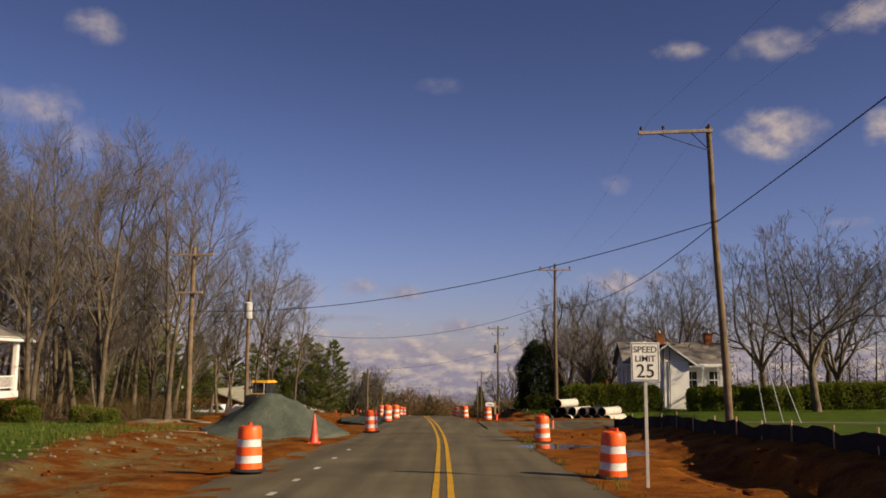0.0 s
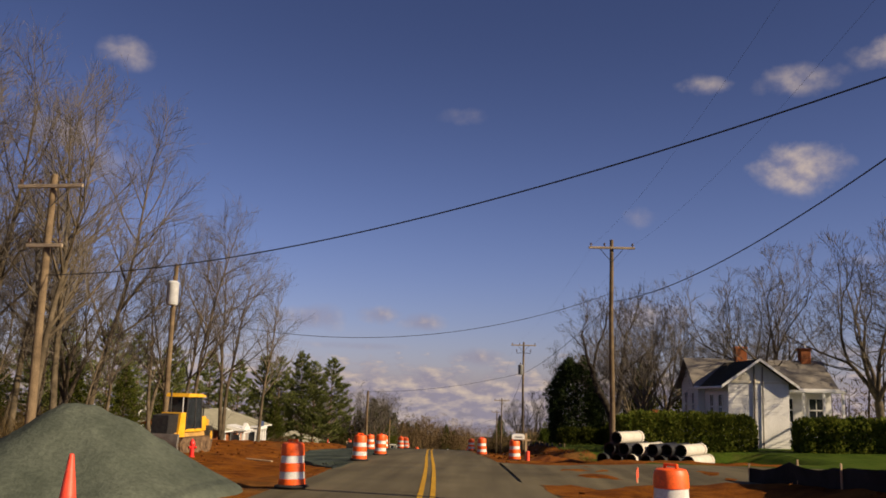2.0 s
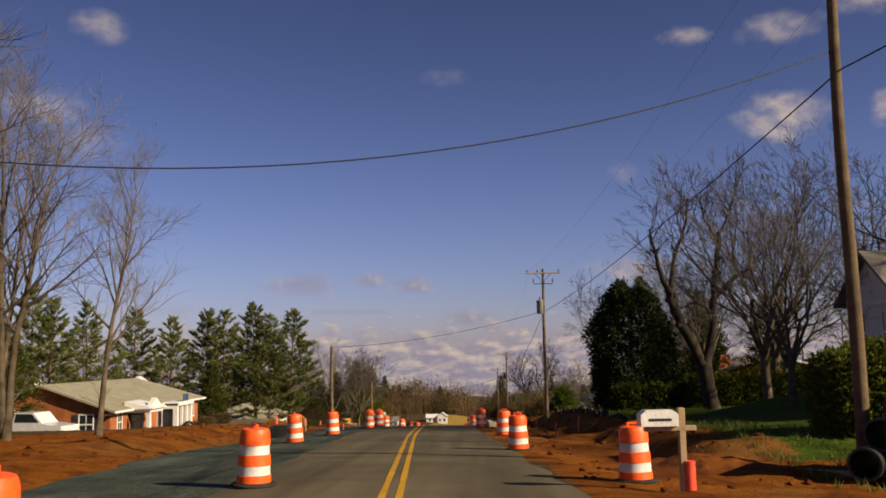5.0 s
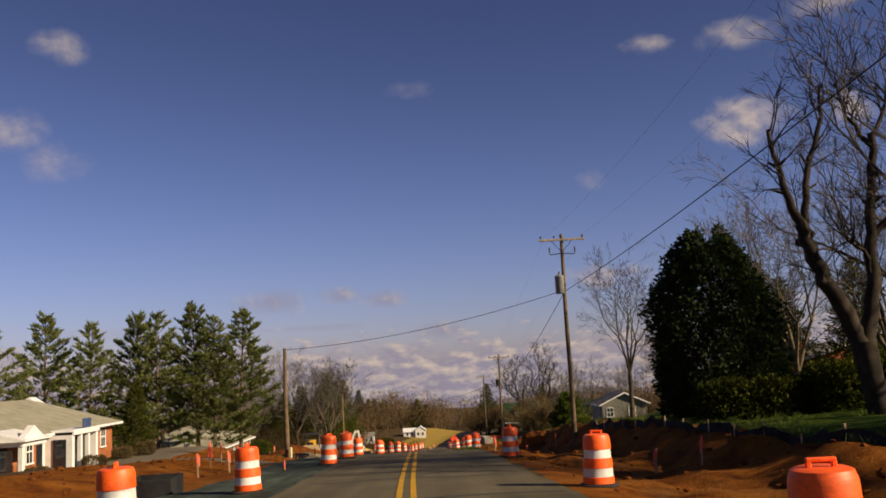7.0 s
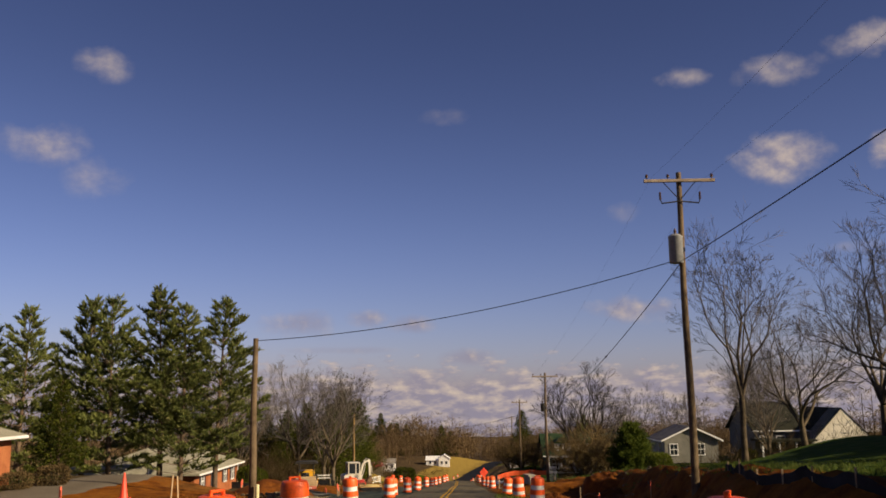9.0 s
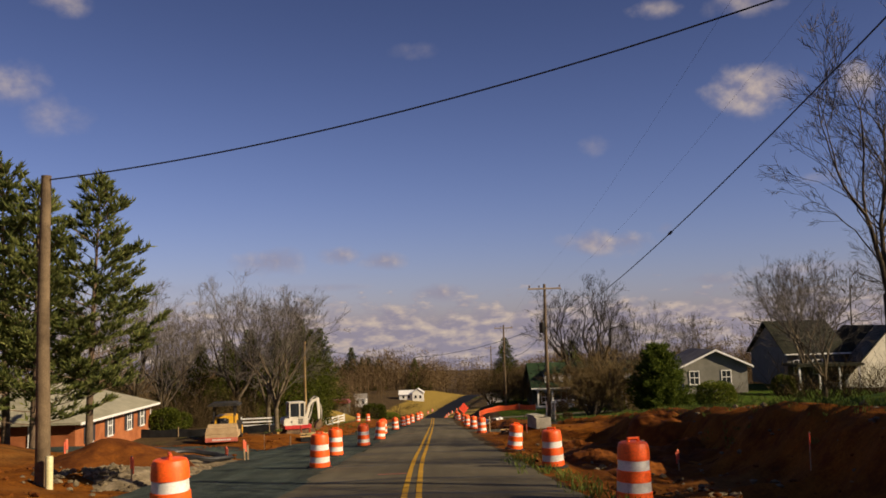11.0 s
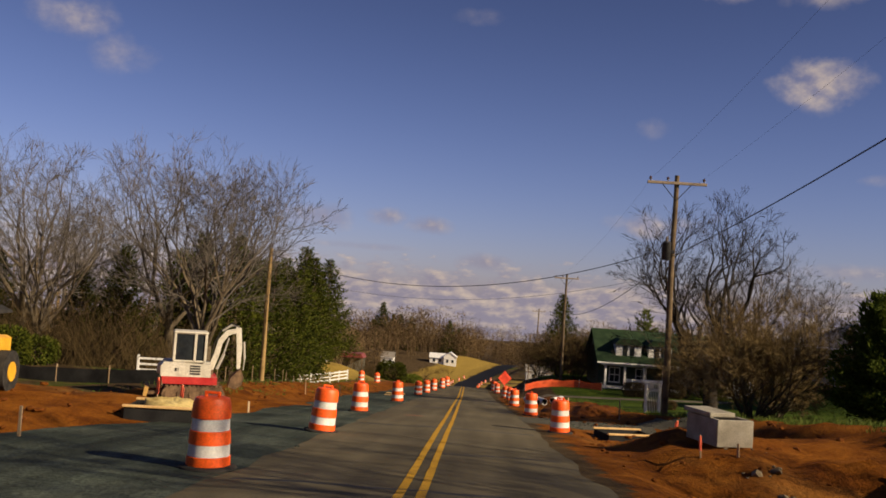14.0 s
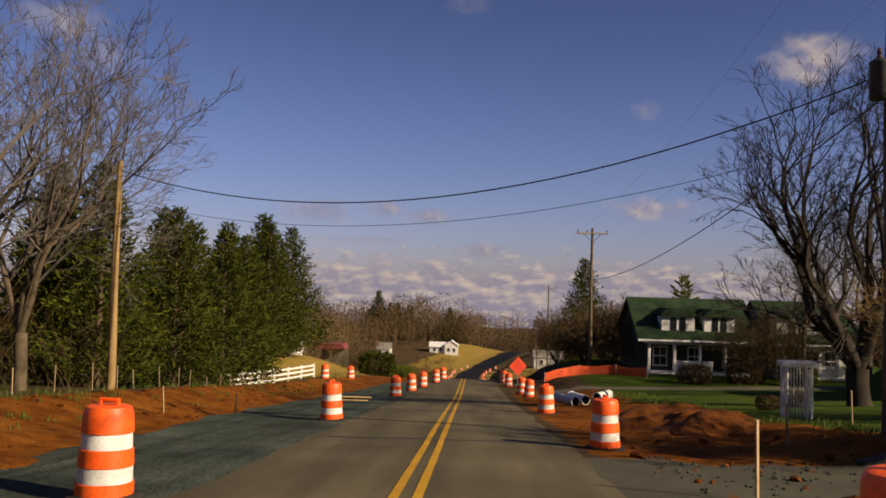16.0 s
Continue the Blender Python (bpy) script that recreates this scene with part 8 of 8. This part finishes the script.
for x, y, h, tp in ((-10.0, 154.8, 0.6, True), (-9.6, 155.4, 0.6, True), (-9.2, 157.4, 0.8, False), (-9.0, 157.6, 0.8, False), (-8.25, 157.0, 0.7, False), (2.26, 150.7, 0.5, True), (2.97, 150.7, 0.3, False), (4.6, 163.0, 0.6, True), (-9.6, 136.2, 0.7, True), (-8.8, 135.5, 0.9, True),
                    (-10.6, 147.7, 0.8, False), (-9.2, 146.8, 0.8, False), (5.05, 132.2, 0.7, True), (6.3, 125.6, 0.9, True), (-13.0, 131.2, 0.8, True), (-9.5, 126.6, 0.8, True), (-8.8, 136.0, 0.7, False), (4.15, 132.8, 1.0, False), (1.05, 163.6, 1.05, False), (4.1, 171.4, 0.9, False), (-9.0, 177.8, 0.7, False),
                    (4.5, 90.8, 0.7, True), (5.4, 89.8, 0.8, True), (-5.8, 95.2, 0.5, True), (-8.8, 96.5, 0.8, True), (-8.4, 99.0, 0.8, True), (-9.6, 101.0, 0.8, True), (-10.2, 105.0, 0.8, True), (6.0, 48.0, 0.5, True), (-12.4, 118.6, 0.9, False), (-12.2, 118.8, 0.9, False), (1.1, 103.0, 0.6, True), (-10.4, 176.0, 0.8, False), (6.9, 175.0, 0.9, False)):
    make_stake(x, y, h, tp, random.Random(round(10 * (x + y))).uniform(-4, 4))
for k in range(16):
    make_stake(-14.2 - 0.02 * k + rs.uniform(-0.2, 0.2), 171.5 + 2.1 * k, rs.uniform(0.7, 1.0), False, rs.uniform(-8, 8))
tarp = heap("tarpaulin", "crumpled cream tarpaulin thrown over the drain form", "tarpaulin", -8.6, 152.4, 0.6, 0.12, surface("dirty_yellow_canvas", (0.42, 0.30, 0.10), (0.58, 0.46, 0.20), 2, 20, 0.8, 0.3), 2.7, 0.7, 0.7, rugged=1.3)
tarp.matrix_basis = pose(-8.75, 152.4, z_at(-8.75, 152.2) + 0.36)
cone2 = copy_thing(cone, on(-14.6, 119.8))


# fabric fences
def cloth_fence(name, label, pts, h, material, post_mat, lean=0.0, step=2.2, group=""):
    """A sagging cloth on stakes along (x, y) points."""
    f = thing(name, label, "fence", group)
    dense = []
    for (ax, ay), (bx, by) in zip(pts, pts[1:]):
        m = max(2, int(math.hypot(bx - ax, by - ay) / 0.35))
        dense += [(ax + (bx - ax) * k / m, ay + (by - ay) * k / m) for k in range(m)]
    dense.append(pts[-1])
    vs, fs, run = [], [], 0.0
    for i, (x, y) in enumerate(dense):
        if i:
            run += math.hypot(x - dense[i - 1][0], y - dense[i - 1][1])
        sag = 0.10 * h * abs(math.sin(run * math.pi / step)) + 0.035 * h * math.sin(run * 2.3)
        z = z_at(x, y)
        wave = 0.05 * math.sin(run * 1.7) + 0.03 * math.sin(run * 4.1)
        for k in range(4):
            vs.append((x + wave * (k / 3), y + wave * 0.5, z - 0.05 + (h - sag) * k / 3))
        for k in range(4):
            vs.append((x + wave * (k / 3) + 0.012, y + wave * 0.5 + 0.004, z - 0.05 + (h - sag) * k / 3))
        if i:
            o = 8 * i
            for k in range(3):
                fs.append((o + k, o + k + 1, o + k - 7, o + k - 8))
                fs.append((o + k + 4, o + k - 4, o + k - 3, o + k + 5))
            fs.append((o + 3, o + 7, o - 1, o - 5))
    part("cloth", Shape().add(vs, fs), material, f, smooth=60)
    run, nxt = 0.0, 0.0
    for i, (x, y) in enumerate(dense):
        if i:
            run += math.hypot(x - dense[i - 1][0], y - dense[i - 1][1])
        if run >= nxt:
            nxt += step
            z = z_at(x, y)
            part("stake", Shape().box((x - 0.02, y - 0.02, z - 0.2), (x + 0.02, y + 0.02, z + h + 0.06), 0.004), post_mat, f)
    return f


cloth_fence("silt_fence", "low black silt fence sagging along the bank", [(8.9, 47.5), (9.3, 45), (9.7, 40), (9.9, 33), (10.1, 26), (10.3, 14), (10.5, 4)], 0.5, M_SILT, M_STAKE, group="silt fences")
cloth_fence("silt_fence", "low black silt fence sagging along the bank", [(7.6, 84), (7.2, 95), (6.8, 106), (6.9, 114), (7.4, 118)], 0.32, M_SILT, M_STAKE, group="silt fences")
cloth_fence("safety_netting", "orange plastic safety netting before the green-roofed houses", [(2.6, 216.5), (5.5, 217.0), (8.0, 216.2), (9.6, 215.0)], 0.72, M_NET, M_STEEL, step=2.5)

cloth_fence("silt_fence", "low black silt fence behind the excavator", [(-25.0, 167.2), (-19, 166.6), (-13.6, 166.0)], 0.62, M_SILT, M_STAKE, group="silt fences")

# three-rail white fence beside the field
wf = thing("rail_fence", "white three-rail wooden fence beside the field", "fence")
fa, fb = Vector((-18.2, 204.0)), Vector((-14.9, 220.5))
for k in range(8):
    p = fa.lerp(fb, k / 7)
    part("post", Shape().box((p.x - 0.07, p.y - 0.07, z_at(p.x, p.y) - 0.2), (p.x + 0.07, p.y + 0.07, z_at(p.x, p.y) + 1.15), 0.01), M_WHITE, wf)
for k in range(7):
    p, q = fa.lerp(fb, k / 7), fa.lerp(fb, (k + 1) / 7)
    for h in (0.35, 0.68, 1.0):
        a, b = Vector((p.x, p.y, z_at(p.x, p.y) + h)), Vector((q.x, q.y, z_at(q.x, q.y) + h))
        mid, ln = (a + b) / 2, (b - a).length
        way = (b - a).normalized()
        m = Matrix.Translation(mid) @ way.to_track_quat("Y", "Z").to_matrix().to_4x4()
        part("rail", Shape().box((-0.02, -ln / 2, -0.07), (0.02, ln / 2, 0.07), 0.006, m), M_WHITE, wf)
gate = thing("white_gate", "low white gate panel beyond the excavator", "gate", at=on(-16.0, 172.0, 10))
for h in (0.3, 0.55, 0.8):
    part("rail", Shape().box((-1.2, -0.02, h), (1.2, 0.02, h + 0.09), 0.004), M_WHITE, gate)
for x in (-1.2, 1.2):
    part("post", Shape().box((x - 0.05, -0.05, -0.2), (x + 0.05, 0.05, 1.0), 0.008), M_WHITE, gate)

# garden arbour
arb = thing("garden_arbor", "white wooden garden arbor with lattice sides on the lawn", "arbor", at=on(7.0, 179.0, 0, 0.05) @ Matrix.Diagonal((0.58, 0.75, 0.80, 1)))
for x in (-0.6, 0.6):
    for y in (-0.3, 0.3):
        part("post", Shape().box((x - 0.05, y - 0.05, -0.2), (x + 0.05, y + 0.05, 1.95), 0.01), M_WHITE, arb)
    for k in range(5):
        part("slat", Shape().box((x - 0.01, -0.26 + k * 0.12, 0.1), (x + 0.01, -0.22 + k * 0.12, 1.85), 0.003), M_WHITE, arb)
for k in range(7):
    part("slat", Shape().box((-0.48 + k * 0.15, 0.27, 0.1), (-0.43 + k * 0.15, 0.29, 1.9), 0.003), M_WHITE, arb)
part("beam", Shape().box((-0.85, -0.34, 1.95), (0.85, -0.26, 2.08), 0.01), M_WHITE, arb)
part("beam", Shape().box((-0.85, 0.26, 1.95), (0.85, 0.34, 2.08), 0.01), M_WHITE, arb)
for k in range(7):
    x = -0.75 + k * 0.25
    part("rafter", Shape().box((x - 0.025, -0.5, 2.08), (x + 0.025, 0.5, 2.15), 0.006), M_WHITE, arb)

# guyed anchor poles with pale guards on the lawn
for x, y, tx in ((15.4, 45, -0.5), (16.3, 45.2, -0.75), (17.1, 45.1, -1.1)):
    g = thing("guy_wire", "pale guarded guy wire slanting from the lawn", "guy wire", "guy wires")
    part("guard", Shape().tube([(x, y, z_at(x, y)), (x + tx, y - 0.2, z_at(x, y) + 2.9)], 0.022, 8), M_TANK, g)
    part("strand", Shape().tube([(x + tx, y - 0.2, z_at(x, y) + 2.9), (x + tx * 2.2, y - 0.5, z_at(x, y) + 6.4)], 0.012, 5), M_WIRE, g)

# pale boards and slabs on the clay
for x, y, tn, w, l, mat, lab in ((-13.6, 50.6, 20, 1.0, 3.2, M_RUBBLE, "pale flat slab lying on the clay"), (-12.2, 49.6, 50, 0.8, 1.6, M_RUBBLE, "pale flat slab lying on the clay"), (-8.4, 36.5, 80, 0.12, 1.1, M_STAKE, "pale board lying on the clay"), (-6.9, 57.5, 70, 0.12, 1.2, M_STAKE, "pale board lying on the clay"), (-14.6, 49.2, -10, 1.2, 2.2, M_RUBBLE, "pale flat slab lying on the clay")):
    b = thing("slab" if w > 0.3 else "board", lab, "slab" if w > 0.3 else "board", at=on(x, y, tn))
    part("plate", Shape().box((-w / 2, -l / 2, -0.02), (w / 2, l / 2, 0.10 if w > 0.3 else 0.05), 0.02, pose(0, 0, 0.03, 2, 3, 0)), mat, b)

# ---- hedges, shrubs and brush ----
HEDGES = [(13.2, 73.1, 100, 2.2, 8.0, 2.3, 15000, "clipped green hedge behind the stacked pipes"), (23.2, 72.0, 84, 2.2, 8.5, 2.0, 16000, "clipped green hedge before the white house"), (32.3, 71.5, 88, 2.2, 10.0, 2.1, 15000, "clipped green hedge beside the side road"),
          (11.6, 100.6, 92, 1.8, 6.0, 1.6, 8000, "dark green shrubs before the magnolia"), (16.5, 100.5, 95, 2.6, 8.0, 1.9, 12000, "dark green shrubs beneath the magnolia")]
for i, (x, y, tn, w, l, h, n, lab) in enumerate(HEDGES):
    hd = tree_thing(bush(60 + i, w, l, h, int(n * 1.9), 0.17, 0.4, 0.6), "hedge", lab, "hedge", "hedges", (M_BARKDARK, M_HEDGE if i < 3 else M_CEDAR), ("stem", "leaves"))
    hd.matrix_basis = pose(x, y, z_at(x, y) - 0.25, 0, 0, tn - 90 + 90)
SHRUBS = [bush(71, 2.2, 2.4, 1.5, 3600, 0.17, 0.1), bush(72, 2.6, 2.2, 1.9, 4200, 0.17, 0.1)]
green = [tree_thing(SHRUBS[0], "shrub", "rounded dark green shrub", "shrub", "shrubs", (M_BARKDARK, M_HEDGE), ("stem", "leaves")), tree_thing(SHRUBS[1], "shrub", "rounded dark green shrub", "shrub", "shrubs", (M_BARKDARK, M_CEDAR), ("stem", "leaves")),
         tree_thing(bush(73, 2.4, 2.4, 1.5, 2600, 0.17, 0.1), "shrub", "dry brown twiggy shrub against the brick wall", "shrub", "shrubs", (M_BARKDARK, M_DRYBUSH), ("stem", "leaves"))]
for i, (k, x, y, s) in enumerate([(0, -19.2, 46, 0.5), (1, -20.9, 48.5, 0.6), (2, -21.2, 128.0, 0.6), (0, -17.2, 50.6, 0.5), (1, -22.5, 49, 0.6), (0, -19.2, 52.5, 0.6), (2, -21.2, 119.5, 0.55), (2, -22.0, 126.2, 0.5), (2, -21.6, 113.0, 0.6), (1, -22.2, 169.5, 0.9), (0, -22.0, 172.0, 0.8), (0, 12.0, 150.5, 0.8), (1, 29.0, 185.0, 0.9),
                                  (2, 8.0, 184.5, 0.32), (2, 9.4, 186.0, 0.36), (2, 12.0, 211.5, 0.8), (2, 15.5, 212.5, 0.9), (0, 19.0, 212, 0.9), (1, -13.0, 246, 1.4), (0, -10.5, 250, 1.1)]):
    m = on(x, y, i * 50)
    t = green[k] if i < 3 else copy_thing(green[k], m)
    t.matrix_basis = m @ Matrix.Diagonal((s, s, s, 1))


def brush(name, label, spots, seed, material, h0=1.4):
    """Thin leafless brush and brambles."""
    rng = random.Random(seed)
    s = Shape()
    for x, y, k in spots:
        z = z_at(x, y)
        for _ in range(16):
            a = rng.uniform(0, 6.283)
            h = h0 * k * rng.uniform(0.5, 1.2)
            p = Vector((x + rng.gauss(0, 0.35 * k), y + rng.gauss(0, 0.35 * k), z - 0.05))
            q = p + Vector((math.cos(a) * h * 0.35, math.sin(a) * h * 0.35, h * 0.65))
            e = q + Vector((math.cos(a) * h * 0.3, math.sin(a) * h * 0.3, h * 0.35))
            s.tube([p, e], [0.014, 0.004], 3, False)
            for _ in range(3):
                b = p.lerp(q, rng.uniform(0.3, 1.0))
                leaf_blade(s, b, Vector((rng.gauss(0, 0.7), rng.gauss(0, 0.7), 0.8)).normalized(), h * rng.uniform(0.25, 0.5), 0.022, rng)
    return tagged(part(name, s, material, smooth=None), label, "brush", kind="stuff")


spots = [(x, y, k) for x, y, k in [(rs.uniform(-48, -17), rs.uniform(50, 96), rs.uniform(0.7, 1.5)) for _ in range(330)] if y < 70 or x < 1.36 - 0.476 * (y - 36.75) - 2.0] + [(rs.uniform(-44, -21), rs.uniform(172, 186), rs.uniform(1, 2.4)) for _ in range(120)] + [(rs.uniform(-60, -36), rs.uniform(96, 175), rs.uniform(1, 2.2)) for _ in range(120)]
spots += [(rs.uniform(-40, -17), rs.uniform(172, 190), rs.uniform(1.5, 3.2)) for _ in range(160)]
brush("underbrush", "tangled brown leafless underbrush in the woods", spots, 81, M_DRYBUSH)
spots = [(rs.uniform(20, 48), rs.uniform(98, 122), rs.uniform(1, 2.2)) for _ in range(80)] + [(rs.uniform(15, 50), rs.uniform(134, 176), rs.uniform(0.8, 2.0)) for _ in range(110)] + [(rs.uniform(6, 26), rs.uniform(236, 300), rs.uniform(1.2, 2.6)) for _ in range(150)] + [(rs.uniform(-30, -8), rs.uniform(242, 300), rs.uniform(1, 2.4)) for _ in range(120)] + [(rs.uniform(-42, -10), rs.uniform(300, 425), rs.uniform(0.9, 2.2)) for _ in range(170)]
brush("underbrush", "tangled brown leafless underbrush behind the gardens", spots, 82, M_DRYBUSH)
myrtle = tree_thing(spread_tree(91, 4.5, 0.055, leaders=24, clear=0.04, angle=0.72, levels=6, bend=0.12, twig=0.012, sprigs=8), "leafless_shrub", "many-stemmed leafless brown garden shrub", "shrub", "", (M_BARK, M_MYRTLE), ("stem", "twig_crown"))
myrtle.matrix_basis = on(8.8, 168.6, 0)
copy_thing(myrtle, on(12.5, 177, 80))
scrub = tree_thing(spread_tree(92, 4.8, 0.05, leaders=16, clear=0.05, angle=0.6, levels=6, bend=0.12, twig=0.012, sprigs=7), "leafless_shrub", "tall dark brown leafless thicket shrub beside the green-roofed house", "shrub", "thicket shrubs", (M_BARKDARK, M_DRYBUSH), ("stem", "twig_crown"))
scrub.matrix_basis = on(8.3, 223.0, 0)
for i, (x, y, s) in enumerate(((6.9, 228, 1.05), (5.2, 235, 1.0), (9.6, 231, 1.1), (16.9, 213.5, 0.95), (18.6, 214.5, 1.0), (26.5, 214, 1.1))):
    copy_thing(scrub, on(x, y, 70 * i)).matrix_basis = on(x, y, 70 * i) @ Matrix.Diagonal((s, s, s, 1))

M_LAWNTREE = leafy("olive_evergreen_foliage", (0.026, 0.044, 0.006), (0.095, 0.115, 0.016), 0.85, 0.3)
broad = tree_thing(cedar(53, 4.9, 6.0, 22000, 0.5), "evergreen_tree", "broad olive green evergreen tree on the lawn before the grey house", "tree", "", (M_BARKDARK, M_LAWNTREE), ("trunk", "crown"))
broad.matrix_basis = on(12.95, 166.2, 0, 0.1) @ Matrix.Diagonal((0.82, 0.82, 0.96, 1))
# survey marks sprayed on the asphalt
for x0, y0, ln in ((0.75, 8.6, 0.7), (-4.4, 161.6, 0.6), (-3.6, 126.0, 0.8)):
    c0 = float(centre(y0))
    z0 = float(prof(y0)) - 0.012 * abs(x0 - c0) + 0.008
    part("survey_mark", Shape().add([(x0, y0, z0), (x0 + ln, y0 + 0.1, z0 - 0.004), (x0 + ln, y0 + 0.17, z0 - 0.008), (x0, y0 + 0.06, z0 - 0.003)], [(0, 1, 2, 3)]), M_PINKMARK, road, "faded pink survey paint", smooth=None)

# rain water standing in the clay
M_WATER = surface("muddy_water", (0.05, 0.025, 0.012), (0.08, 0.042, 0.02), 1.5, 8, 0.06, 0.0, gloss_var=0.03)
for x, y, r, sx in ((4.6, 32.6, 1.3, 1.1), (5.8, 30.4, 0.9, 1.3), (3.0, 116.8, 0.6, 1.0)):
    level = sum(z_at(x + dx, y + dy) for dx in (-0.5, 0, 0.5) for dy in (-0.5, 0, 0.5)) / 9 + 0.015
    rim = [(r * sx * math.cos(a * 0.2618) * (1 + 0.12 * math.sin(3 * a)), r * math.sin(a * 0.2618) * (1 + 0.1 * math.sin(5 * a + 1)), 0) for a in range(24)]
    pud = part("puddle", Shape().add(rim, [tuple(range(24))]), M_WATER, smooth=None)
    pud.matrix_basis = pose(x, y, level)
    tagged(pud, "shallow muddy puddle lying on the clay verge", "puddle")

# ribbed hose coiled on the rubble
hose = thing("drain_hose", "black ribbed drain hose looped on pale rubble", "hose")
loop = []
for k in range(61):
    a = k * 0.2 + 0.4
    px_, py_ = -10.6 + (1.15 + 0.02 * k / 6) * math.cos(a), 135.7 + 0.95 * math.sin(a)
    loop.append((px_, py_, z_at(px_, py_) + 0.24 + 0.05 * (k > 31)))
part("tube", Shape().tube(loop, [0.06 + 0.008 * (k % 2) for k in range(61)], 8), M_PIPEIN, hose)
# splice in the heavy cable
sa, sb, su = Vector(ROW[3]), Vector(ROW[4]), 0.34
sp = sa.lerp(sb, su) - Vector((0, 0, SAGS[3] * 4 * su * (1 - su)))
sw = (sb - sa).normalized()
spl = thing("cable_splice", "black splice case hung on the heavy cable", "splice case")
part("case", Shape().tube([sp - sw * 0.22, sp - sw * 0.16, sp + sw * 0.16, sp + sw * 0.22], [0.02, 0.05, 0.05, 0.02], 8), M_WIRE, spl)
